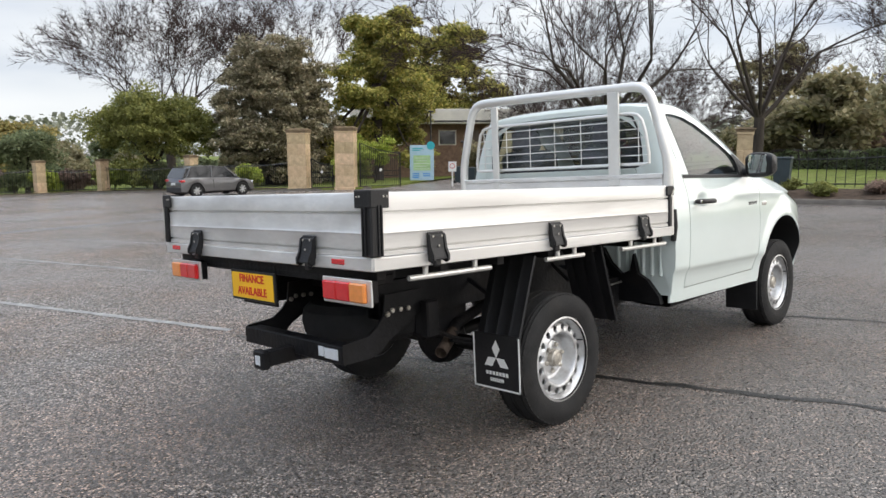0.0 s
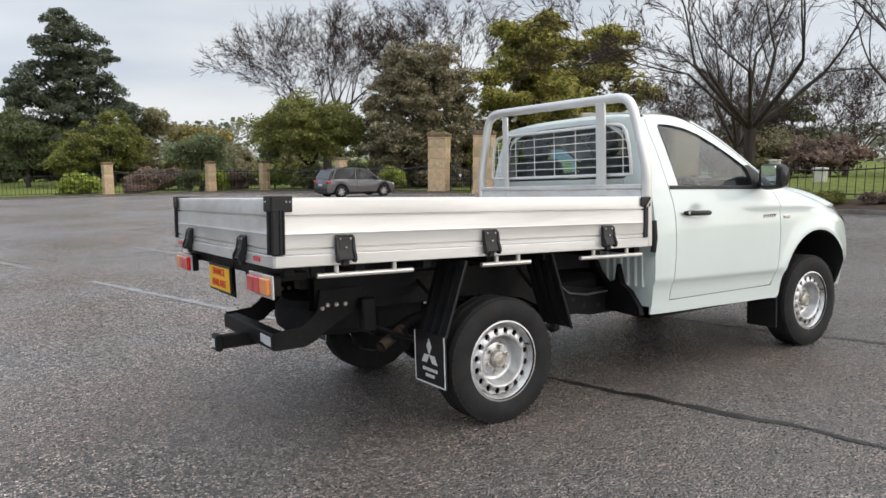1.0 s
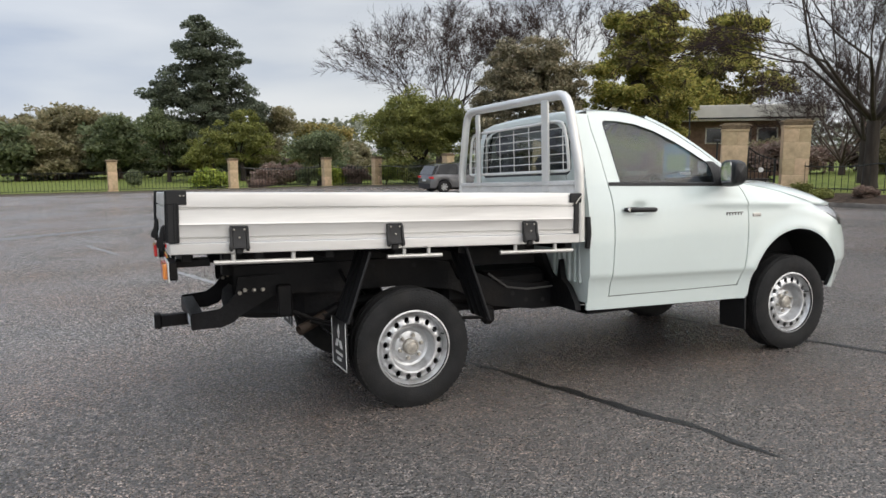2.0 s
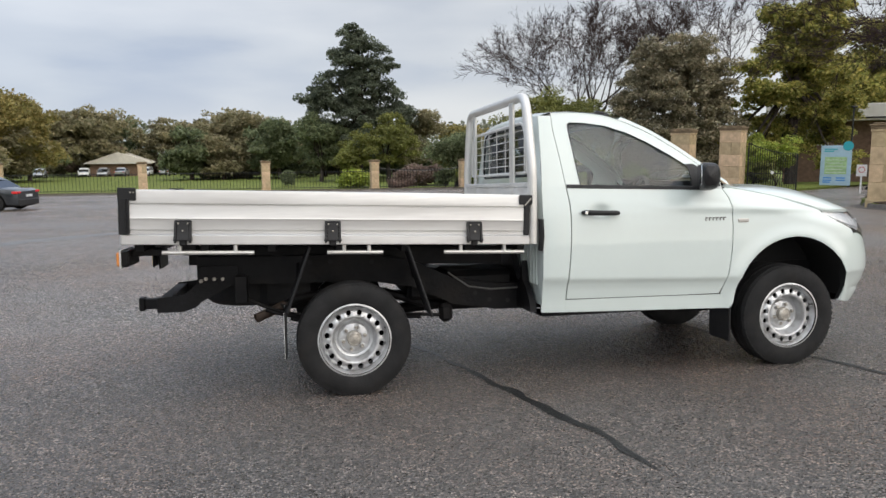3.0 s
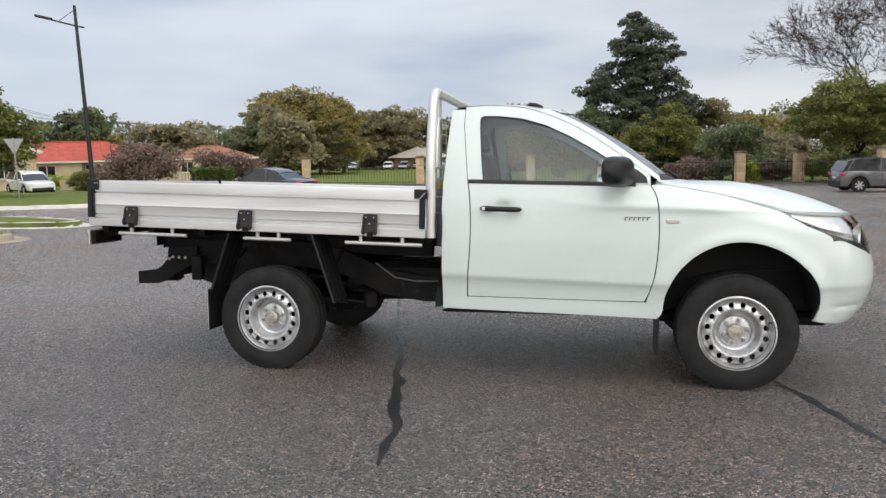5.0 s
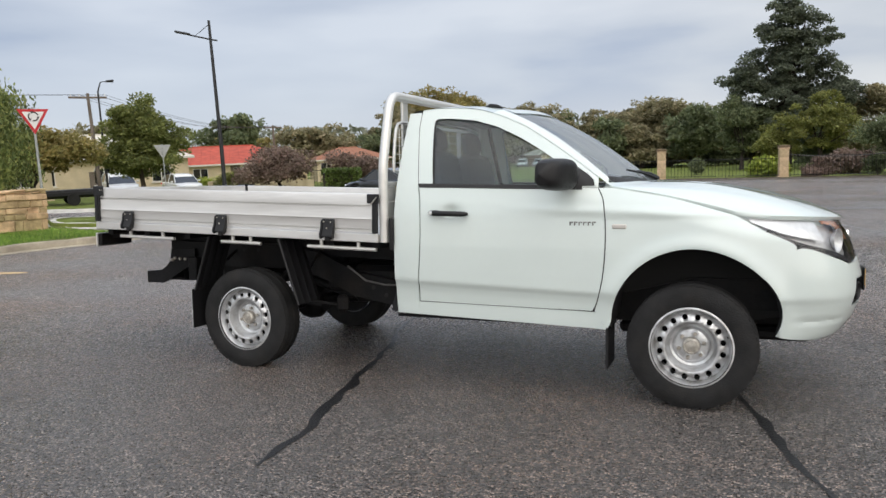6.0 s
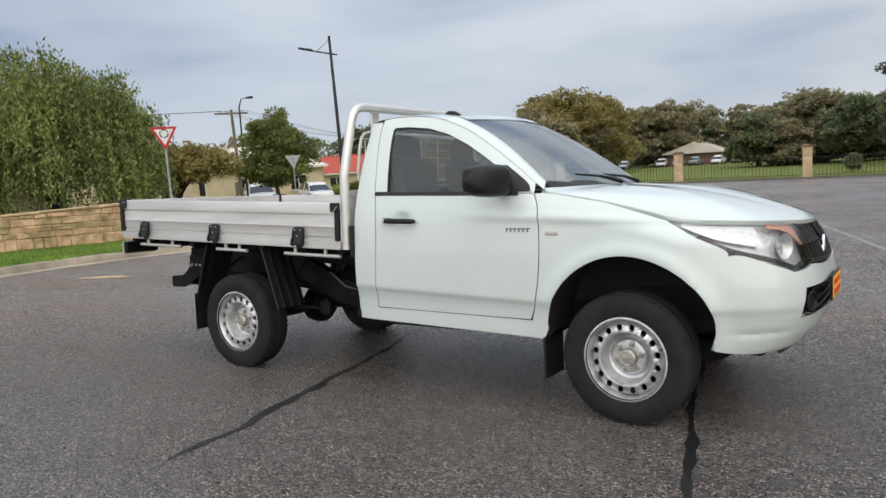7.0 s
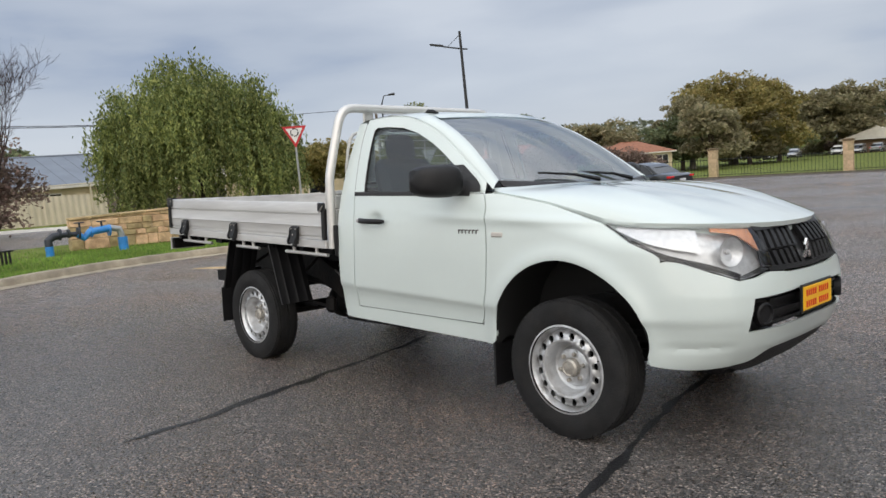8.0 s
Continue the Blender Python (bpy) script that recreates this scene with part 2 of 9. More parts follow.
GRASS = mat("lawn_grass", (0.150, 0.185, 0.042), 0.9, vary=0.45, scale=1.6, stain=(0.16, 0.15, 0.05), stain_scale=0.5, stain_amount=0.5, bump=1.0, bump_scale=45, spec=0.15)
BLADES = leaf_mat("grass_blades", (0.095, 0.155, 0.03), 0.4, 0.4)
SOIL = mat("mulch_soil", (0.065, 0.045, 0.032), 0.95, vary=0.5, scale=5, bump=1.0, bump_scale=25, spec=0.2)
SANDSTONE = mat("sandstone", (0.58, 0.44, 0.28), 0.9, vary=0.25, scale=3.5, stain=(0.34, 0.24, 0.14), stain_scale=2.2, stain_amount=0.5, bump=0.7, bump_scale=22, obj=0.15, spec=0.2)
SANDSTONE_CAP = mat("weathered_sandstone_cap", (0.24, 0.18, 0.115), 0.95, vary=0.35, scale=4, stain=(0.08, 0.07, 0.05), stain_scale=3, stain_amount=0.7, bump=0.7, bump_scale=18, spec=0.2)
WALL_STONE = mat("rough_wall_sandstone", (0.56, 0.41, 0.235), 0.92, vary=0.35, scale=5, stain=(0.22, 0.145, 0.075), stain_scale=3.2, stain_amount=0.75, bump=0.9, bump_scale=18, obj=0.32, spec=0.15)
SAND = mat("tan_sand", (0.55, 0.40, 0.23), 0.95, vary=0.25, scale=8, spec=0.15)
MORTAR = mat("mortar", (0.47, 0.36, 0.23), 0.95, vary=0.25, scale=9, bump=0.6, bump_scale=50, spec=0.2)
IRON = mat("black_iron", (0.012, 0.013, 0.014), 0.55, 0.0, vary=0.4, scale=8, spec=0.4)
PAINT = mat("white_car_paint", (0.63, 0.70, 0.675), 0.28, vary=0.02, scale=3, coat=1.0, spec=0.5)
SEAM = mat("dark_gap", (0.01, 0.01, 0.01), 0.8)
ALU = mat("brushed_aluminium", (0.70, 0.69, 0.67), 0.42, 0.55, vary=0.14, scale=2.6, stain=(0.44, 0.42, 0.40), stain_scale=3.0, stain_amount=0.55, bump=0.06, bump_scale=140, rough_vary=0.08, stretch=(0.25, 1, 3.0))
ALU_TUBE = mat("satin_aluminium_tube", (0.70, 0.69, 0.66), 0.38, 0.6, vary=0.08, scale=5, bump=0.05, bump_scale=120)
PLASTIC = mat("black_plastic", (0.011, 0.011, 0.012), 0.42, spec=0.35, vary=0.25, scale=10, bump=0.12, bump_scale=300)
TRIM = mat("textured_black_trim", (0.022, 0.022, 0.023), 0.6, vary=0.2, scale=14, bump=0.3, bump_scale=400)
CHASSIS = mat("black_chassis_steel", (0.009, 0.009, 0.010), 0.5, 0.0, vary=0.5, scale=4, stain=(0.022, 0.018, 0.015), stain_scale=5, stain_amount=0.5, bump=0.2, bump_scale=40, spec=0.16)
GREY_STEEL = mat("worn_grey_steel", (0.16, 0.155, 0.15), 0.55, 0.5, vary=0.35, scale=7, bump=0.2, bump_scale=60)
EXHAUST = mat("rusty_exhaust", (0.10, 0.075, 0.06), 0.7, 0.6, vary=0.4, scale=12, bump=0.3, bump_scale=60)
RUBBER = mat("tyre_rubber", (0.018, 0.018, 0.0185), 0.78, vary=0.3, scale=12, stain=(0.035, 0.032, 0.028), stain_scale=9, stain_amount=0.35, bump=0.25, bump_scale=120, spec=0.25)
RIM = mat("silver_steel_wheel", (0.66, 0.67, 0.68), 0.34, 0.72, vary=0.14, scale=9, stain=(0.20, 0.18, 0.16), stain_scale=14, stain_amount=0.55, bump=0.1, bump_scale=60)
ZINC = mat("zinc_hub", (0.46, 0.43, 0.38), 0.42, 0.6, vary=0.4, scale=40)
CHROME = mat("chrome", (0.82, 0.82, 0.83), 0.08, 1.0)
RED_LENS = mat("red_lamp_lens", (0.62, 0.015, 0.02), 0.15, vary=0.12, scale=40, coat=0.6)
AMBER_LENS = mat("amber_lamp_lens", (0.80, 0.27, 0.06), 0.15, vary=0.12, scale=40, coat=0.6)
INDICATOR = mat("pale_amber_lens", (0.72, 0.30, 0.13), 0.2, 0.3, vary=0.3, scale=50, bump=0.3, bump_scale=80, coat=0.6)
CLEAR_LENS = mat("smoked_white_lens", (0.55, 0.52, 0.48), 0.15, coat=0.6)
YELLOW = mat("yellow_sign_plate", (0.90, 0.50, 0.01), 0.45, vary=0.06, scale=8)
RED_INK = mat("red_ink", (0.62, 0.03, 0.015), 0.5)
WHITE_INK = mat("white_ink", (0.75, 0.75, 0.73), 0.5)
STICKER = mat("white_sticker", (0.62, 0.64, 0.66), 0.4, vary=0.1, scale=30)
SEAT = mat("charcoal_seat_cloth", (0.085, 0.09, 0.10), 0.9, vary=0.25, scale=30, bump=0.4, bump_scale=300)
CABIN = mat("dark_cabin_plastic", (0.028, 0.029, 0.031), 0.7, vary=0.15, scale=14)
CABIN_PALE = mat("grey_cabin_lining", (0.36, 0.36, 0.35), 0.85, vary=0.1, scale=10)
GLASS = glass_mat("windscreen_glass", (0.62, 0.70, 0.71), 0.30, 0.11)
GLASS_SIDE = glass_mat("side_glass", (0.76, 0.87, 0.89), 0.07, 0.015)
GLASS_LAMP = glass_mat("lamp_glass", (0.95, 0.96, 0.96))
GLASS_DARK = glass_mat("rear_glass", (0.66, 0.70, 0.70))
REFLECTOR = mat("lamp_reflector", (0.70, 0.70, 0.71), 0.28, 0.55, vary=0.15, scale=40, bump=0.25, bump_scale=60)
KERB_DARK = mat("dirty_kerb", (0.13, 0.115, 0.10), 0.9, vary=0.3, scale=3, stain=(0.06, 0.05, 0.04), stain_scale=2.5, stain_amount=0.6, bump=0.5, bump_scale=30)
MIRROR = mat("mirror_glass", (0.85, 0.88, 0.9), 0.02, 1.0)
BARK = mat("grey_brown_bark", (0.095, 0.072, 0.058), 0.95, vary=0.4, scale=6, bump=0.8, bump_scale=14, stretch=(1, 1, 0.25), spec=0.15)
BARK_DARK = mat("dark_wet_bark", (0.052, 0.042, 0.036), 0.85, vary=0.4, scale=6, bump=0.8, bump_scale=14, stretch=(1, 1, 0.25), spec=0.2)
TWIG = mat("winter_twigs", (0.048, 0.034, 0.031), 0.95, vary=0.3, scale=0.8, spec=0.1)
BARK_PALE = mat("pale_gum_bark", (0.28, 0.24, 0.20), 0.9, vary=0.35, scale=4, bump=0.5, bump_scale=12, stretch=(1, 1, 0.3), spec=0.15)


# ---- mesh helpers ----
class Mesh:
    """Collects vertices and faces of one part."""

    def __init__(self):
        self.v, self.f = [], []

    def add(self, verts, faces):
        k = len(self.v)
        self.v += [tuple(p) for p in verts]
        self.f += [tuple(i + k for i in f) for f in faces]
        return self

    def box(self, a, b, c=0.0, m=None):
        """A box from corner a to corner b with chamfered edges of width c, moved by m."""
        lo, hi = Vector([min(p, q) for p, q in zip(a, b)]), Vector([max(p, q) for p, q in zip(a, b)])
        c = min(c, 0.45 * min(hi - lo)) if c else 0.0
        m = m or Matrix()
        if not c:
            v = [(x, y, z) for x in (lo.x, hi.x) for y in (lo.y, hi.y) for z in (lo.z, hi.z)]
            f = [(0, 1, 3, 2), (4, 6, 7, 5), (0, 4, 5, 1), (2, 3, 7, 6), (0, 2, 6, 4), (1, 5, 7, 3)]
            return self.add([m @ Vector(p) for p in v], f)
        v, idx = [], {}
        for sx in (0, 1):
            for sy in (0, 1):
                for sz in (0, 1):
                    p = Vector((hi.x if sx else lo.x, hi.y if sy else lo.y, hi.z if sz else lo.z))
                    d = [(-c if s else c) for s in (sx, sy, sz)]
                    for ax in range(3):
                        q = [p[i] + (0 if i == ax else d[i]) for i in range(3)]
                        idx[(sx, sy, sz, ax)] = len(v)
                        v.append(m @ Vector(q))
        f = []
        for ax in range(3):
            for s in (0, 1):
                o = [i for i in range(3) if i != ax]
                ring = []
                for u, w in ((0, 0), (1, 0), (1, 1), (0, 1)):
                    k = [0, 0, 0]
                    k[ax], k[o[0]], k[o[1]] = s, u, w
                    ring.append(idx[(*k, ax)])
                if (s == 1) == (ax == 1):
                    ring.reverse()
                f.append(tuple(ring))
        for ax in range(3):
            o = [i for i in range(3) if i != ax]
            for u in (0, 1):
                for w in (0, 1):
                    k0, k1 = [0, 0, 0], [0, 0, 0]
                    k0[ax], k1[ax] = 0, 1
                    k0[o[0]] = k1[o[0]] = u
                    k0[o[1]] = k1[o[1]] = w
                    q = (idx[(*k0, o[0])], idx[(*k1, o[0])], idx[(*k1, o[1])], idx[(*k0, o[1])])
                    f.append(q if (u == w) == (ax != 1) else q[::-1])
        for sx in (0, 1):
            for sy in (0, 1):
                for sz in (0, 1):
                    t = tuple(idx[(sx, sy, sz, a)] for a in range(3))
                    f.append(t if (sx + sy + sz) % 2 else t[::-1])
        return self.add(v, f)

    def grid(self, pts, flip=False, wrap=False):
        """A sheet from rows of points."""
        nr, nc = len(pts), len(pts[0])
        f = []
        for i in range(nr - 1):
            for j in range(nc if wrap else nc - 1):
                q = (i * nc + j, i * nc + (j + 1) % nc, (i + 1) * nc + (j + 1) % nc, (i + 1) * nc + j)
                f.append(q[::-1] if flip else q)
        return self.add([p for row in pts for p in row], f)

    def tube(self, path, r, n=10, caps=True, closed=False):
        """A round bar along a path; r is one radius or one for each point."""
        path = [Vector(p) for p in path]
        rows, up = [], None
        for i, p in enumerate(path):
            a, b = path[i - 1] if (i or closed) else p, path[(i + 1) % len(path)] if (i + 1 < len(path) or closed) else p
            d = (b - a).normalized()
            if up is None:
                up = Vector((0, 0, 1)) if abs(d.z) < 0.9 else Vector((1, 0, 0))
            side = d.cross(up).normalized()
            up = side.cross(d).normalized()
            rad = r[i] if isinstance(r, (list, tuple)) else r
            rows.append([p + (side * math.cos(2 * math.pi * k / n) + up * math.sin(2 * math.pi * k / n)) * rad for k in range(n)])
        if closed:
            rows.append(rows[0])
        base = len(self.v)
        self.grid(rows, wrap=True)
        if caps and not closed:
            self.f.append(tuple(range(base + n - 1, base - 1, -1)))
            e = base + (len(rows) - 1) * n
            self.f.append(tuple(range(e, e + n)))
        return self

    def lathe(self, prof, n, m):
        """A turned body: pairs of (radius, height), turned about the local z axis of m."""
        rows = []
        for r, h in prof:
            rows.append([m @ Vector((r * math.cos(2 * math.pi * k / n), r * math.sin(2 * math.pi * k / n), h)) for k in range(n)])
        return self.grid(rows, wrap=True)

    def prism(self, outline, a, b, m=None):
        """An outline of (x, z) pushed from y = a to y = b."""
        m = m or Matrix()
        n = len(outline)
        v = [m @ Vector((x, a, z)) for x, z in outline] + [m @ Vector((x, b, z)) for x, z in outline]
        f = [tuple(range(n)), tuple(range(2 * n - 1, n - 1, -1))]
        f += [(i, i + n, (i + 1) % n + n, (i + 1) % n) for i in range(n)]
        return self.add(v, f)

    def mesh(self, name, sharp=32):
        me = bpy.data.meshes.new(name)
        me.from_pydata(self.v, [], self.f)
        me.update()
        if sharp:
            me.polygons.foreach_set("use_smooth", [True] * len(me.polygons))
            me.set_sharp_from_angle(angle=radians(sharp))
        return me


def clean(me):
    """Turn all faces of a closed or open mesh the same way out."""
    bm = bmesh.new()
    bm.from_mesh(me)
    bmesh.ops.remove_doubles(bm, verts=bm.verts, dist=0.0002)
    bmesh.ops.recalc_face_normals(bm, faces=bm.faces)
    bm.to_mesh(me)
    bm.free()


def part(name, bm, material, parent=None, label="", sharp=32, fix=False):
    """Links one mesh as an object under a thing or a part."""
    me = bm if isinstance(bm, bpy.types.Mesh) else bm.mesh(name, sharp)
    if fix:
        clean(me)
        if sharp:
            me.polygons.foreach_set("use_smooth", [True] * len(me.polygons))
            me.set_sharp_from_angle(angle=radians(sharp))
    if material and not me.materials:
        me.materials.append(material)
    ob = new(name, me)
    if parent:
        ob.parent = parent
        ob.matrix_parent_inverse = parent.matrix_world.inverted() if parent.parent is None else Matrix()
    if label:
        tagged(ob, label)
    return ob


def thing(name, label, category, group="", at=(0, 0, 0)):
    e = new(name)
    e.empty_display_size = 0.1
    tagged(e, label, category, group)
    return e


def spline(points):
    """A smooth curve through points; takes 0 to 1 by chord length."""
    p = [Vector(q) for q in points]
    d = [0.0]
    for a, b in zip(p, p[1:]):
        d.append(d[-1] + (b - a).length)

    def at(u):
        s = min(max(u, 0.0), 1.0) * d[-1]
        i = 0
        while i < len(p) - 2 and d[i + 1] < s:
            i += 1
        h = d[i + 1] - d[i] or 1e-9
        w = (s - d[i]) / h
        m0 = (p[i + 1] - p[i - 1]) * (h / (d[i + 1] - d[i - 1])) if i else p[i + 1] - p[i]
        m1 = (p[i + 2] - p[i]) * (h / (d[i + 2] - d[i])) if i + 2 < len(p) else p[i + 1] - p[i]
        return p[i] * (2 * w**3 - 3 * w**2 + 1) + m0 * (w**3 - 2 * w**2 + w) + p[i + 1] * (3 * w**2 - 2 * w**3) + m1 * (w**3 - w**2)

    return at


def line(points):
    """Straight runs through points; takes 0 to 1 by chord length."""
    p = [Vector(q) for q in points]
    d = [0.0]
    for a, b in zip(p, p[1:]):
        d.append(d[-1] + (b - a).length)

    def at(u):
        s = min(max(u, 0.0), 1.0) * d[-1]
        for i in range(len(p) - 1):
            if s <= d[i + 1] or i == len(p) - 2:
                return p[i].lerp(p[i + 1], (s - d[i]) / ((d[i + 1] - d[i]) or 1e-9))

    return at


def coons(b, t, l, r, nu, nv):
    """Rows of points that fill four edges: bottom and top run with u, left and right with v."""
    out = []
    p00, p10, p01, p11 = b(0), b(1), t(0), t(1)
    for j in range(nv + 1):
        v = j / nv
        row = []
        lv, rv = l(v), r(v)
        for i in range(nu + 1):
            u = i / nu
            p = b(u) * (1 - v) + t(u) * v + lv * (1 - u) + rv * u
            p = p - (p00 * ((1 - u) * (1 - v)) + p10 * (u * (1 - v)) + p01 * ((1 - u) * v) + p11 * (u * v))
            row.append(p)
        out.append(row)
    return out


def lerp_table(table, x):
    """A smooth-stepped look-up in pairs."""
    return float(np.interp(x, [a for a, _ in table], [b for _, b in table]))


# ---- the pickup truck ----
truck = thing("pickup_truck", "white single-cab pickup truck with aluminium drop-side tray, parked on asphalt", "pickup truck")
WHEEL_R, AXLE_Z, WHEELBASE, WHEEL_Y = 0.352, 0.345, 3.0, 0.765
ARCH_X, ARCH_Z, ARCH_R = 3.012, 0.45, 0.447
NOSE_X0, NOSE_N = 2.9, 3.5
SIDE = [(0.36, 0.80), (0.42, 0.845), (0.47, 0.850), (0.53, 0.853), (0.60, 0.863), (0.646, 0.876), (0.662, 0.8895), (0.75, 0.892), (0.88, 0.893),
        (1.00, 0.889), (1.08, 0.884), (1.15, 0.873), (1.22, 0.857), (1.28, 0.843), (1.4, 0.80)]
NOSE = [(0.30, 3.66), (0.36, 3.73), (0.42, 3.80), (0.50, 3.855), (0.58, 3.885), (0.66, 3.895), (0.74, 3.89), (0.80, 3.875), (0.86, 3.855), (0.93, 3.83), (1.0, 3.79), (1.06, 3.74), (1.2, 3.6)]
WING_TOP = [(2.40, 1.268), (2.56, 1.243), (2.75, 1.208), (2.9, 1.178), (3.1, 1.128), (3.30, 1.072), (3.5, 1.056), (4.0, 1.04)]
WING_Y = [(2.40, 0.83), (2.56, 0.818), (2.9, 0.812), (3.30, 0.815), (4.0, 0.815)]


def smooth_side(z):
    return sum(lerp_table(SIDE, z + d) * w for d, w in ((-0.008, 0.25), (0, 0.5), (0.008, 0.25)))


def half_width(x, z):
    """Half the body's width at the door, wing and corner surfaces."""
    y = smooth_side(z + 0.030 * (min(max(x, 1.2), 2.6) - 1.4) if z < 0.85 else z)
    if x < 1.36:
        y -= 0.012 * ((1.36 - x) / 0.15) ** 2
    if x > 2.35:
        zt, yt = lerp_table(WING_TOP, x), lerp_table(WING_Y, x)
        k = min(max((z - (zt - 0.13)) / 0.13, 0.0), 1.0)
        f = min(1.0, (x - 2.35) / 0.15)
        y = y * (1 - k * k * f) + yt * k * k * f
        d = math.hypot(x - ARCH_X, max(z, ARCH_Z) - ARCH_Z) - ARCH_R
        if d > -0.02:
            y += 0.016 * math.exp(-((d - 0.015) / 0.055) ** 2)
    # a soft crease along door and wing, and the cup behind the handle
    y += 0.011 * math.exp(-((z - (1.118 - 0.03 * (x - 2.0))) / 0.024) ** 2) * min(1.0, max(0.0, (x - 1.9) / 0.5))
    y -= 0.022 * math.exp(-((x - 1.60) / 0.055) ** 2 - ((z - 1.100) / 0.032) ** 2)
    return y


ARC = [(0.0, 1.0, 0.0)]                     # length run round the nose, with the shares of width and of length
for _i in range(1, 241):
    _t = _i / 240 * math.pi / 2
    _y, _x = math.cos(_t) ** (2 / NOSE_N), math.sin(_t) ** (2 / NOSE_N)
    ARC.append((ARC[-1][0] + math.hypot((_x - ARC[-1][2]) * 0.98, (_y - ARC[-1][1]) * 0.89), _y, _x))
ARC_S, ARC_Y, ARC_X = [a[0] for a in ARC], [a[1] for a in ARC], [a[2] for a in ARC]
Q_END = NOSE_X0 + ARC_S[-1]


def skin(q, z, inset=0.0, s=-1):
    """The body surface at the run q (x along the side, then round the nose) and height z. s is the side."""
    if q <= NOSE_X0:
        return Vector((q, s * (half_width(q, z) - inset), z))
    a = q - NOSE_X0
    fy, fx = float(np.interp(a, ARC_S, ARC_Y)), float(np.interp(a, ARC_S, ARC_X))
    x = NOSE_X0 + (lerp_table(NOSE, z) - NOSE_X0) * fx
    y = half_width(min(x, 3.75), z) * fy
    # a pressed groove low on the bumper corner
    inset += 0.010 * math.exp(-((z - 0.508) / 0.016) ** 2) * math.exp(-((a - 0.80) / 0.16) ** 4)
    n = Vector((fx**2.5 / 0.98, fy**2.5 / 0.89)).normalized()
    return Vector((x - n.x * inset, s * (y - n.y * inset), z))


def q_at_x(x):
    return NOSE_X0 + float(np.interp((x - NOSE_X0) / 0.96, ARC_X, ARC_S)) if x > NOSE_X0 else x


def q_at_y(y):
    return NOSE_X0 + float(np.interp(-y / 0.885, [-a for a in ARC_Y], ARC_S))


def panel(b, t, l, r, nu, nv, s, inset=0.0, flange=0.014, bm=None):
    """A sheet-metal panel on the body surface between four edges in (q, z), with its edges turned in."""
    g = coons(b, t, l, r, nu, nv)
    bm = bm or Mesh()
    rows = [[skin(p.x, p.y, inset, s) for p in row] for row in g]
    bm.grid(rows, flip=(s > 0))
    if flange:
        edge = list(g[0]) + [row[-1] for row in g[1:]] + list(reversed(g[-1][:-1])) + [row[0] for row in reversed(g[1:-1])]
        out = [skin(p.x, p.y, inset, s) for p in edge] + [skin(g[0][0].x, g[0][0].y, inset, s)]
        inn = [skin(p.x, p.y, inset + flange, s) for p in edge] + [skin(g[0][0].x, g[0][0].y, inset + flange, s)]
        bm.grid([inn, out], flip=(s > 0))
    return bm


def seam(points, s, parent, width=0.05, inset=0.011, n=24):
    """The dark gap behind a joint between two panels."""
    c = spline([(*p, 0) for p in points])
    rows = [[], []]
    for i in range(n + 1):
        p, d = c(i / n), (c(min(1, i / n + 0.01)) - c(max(0, i / n - 0.01))).normalized()
        for k, w in ((0, -width / 2), (1, width / 2)):
            rows[k].append(skin(p.x - d.y * w, p.y + d.x * w, inset, s))
    return part("door_gap", Mesh().grid(rows, flip=(s > 0)), SEAM, parent)


# curves of the side, in (q, z)
DOOR_REAR = [(1.372, 1.262), (1.388, 1.15), (1.394, 0.98), (1.386, 0.80), (1.374, 0.66), (1.368, 0.535)]
DOOR_FRONT = [(2.488, 1.232), (2.522, 1.16), (2.537, 1.02), (2.535, 0.86), (2.518, 0.70), (2.488, 0.58), (2.462, 0.525)]
GAP = 0.0035


def shift(points, d):
    return [(x + d, z) for x, z in points]


def arch_edge(a0, a1, grow=0.0):
    """Points of the front wheel arch's lip, from angle a0 to a1 in degrees, 180 being rearward."""
    return [(ARCH_X + (ARCH_R + grow) * math.cos(radians(a)), ARCH_Z + (ARCH_R + grow) * math.sin(radians(a))) for a in np.linspace(a0, a1, 15)]


# greenhouse curves, for the positive side
RAIL = spline([(1.245, 0.672, 1.722), (1.30, 0.668, 1.742), (1.5, 0.660, 1.752), (1.733, 0.655, 1.728), (1.985, 0.684, 1.632), (2.18, 0.728, 1.515), (2.36, 0.772, 1.388), (2.545, 0.822, 1.252)])
SCREEN = spline([(1.87, 0.585, 1.722), (2.03, 0.612, 1.648), (2.2, 0.648, 1.548), (2.36, 0.695, 1.432), (2.52, 0.742, 1.302)])
SCREEN_TOP = lambda u: Vector((1.87 + 0.085 * (1 - (2 * u - 1) ** 2), 0.585 * (2 * u - 1), 1.722 + 0.022 * (1 - (2 * u - 1) ** 2)))
SCREEN_BASE = lambda u: Vector((2.52 + 0.17 * (1 - abs(2 * u - 1) ** 2.2), 0.742 * (2 * u - 1), 1.302 - 0.03 * (1 - (2 * u - 1) ** 2)))
RAIL_XZ = [RAIL(i / 60) for i in range(61)]


def belt_z(x):
    return 1.262 - 0.030 * (x - 1.372) / 1.12


def side_window(x, z, inset=0.0, s=-1):
    """The sloping upper side between the belt and the roof rail."""
    zr, yr = float(np.interp(x, [p.x for p in RAIL_XZ], [p.z for p in RAIL_XZ])), float(np.interp(x, [p.x for p in RAIL_XZ], [p.y for p in RAIL_XZ]))
    zb = belt_z(x)
    k = min(max((z - zb) / max(zr - zb, 0.02), 0.0), 1.0)
    yb = half_width(x, zb)
    return Vector((x, s * (yb + (yr - yb) * k + 0.012 * math.sin(math.pi * k) - inset), z))


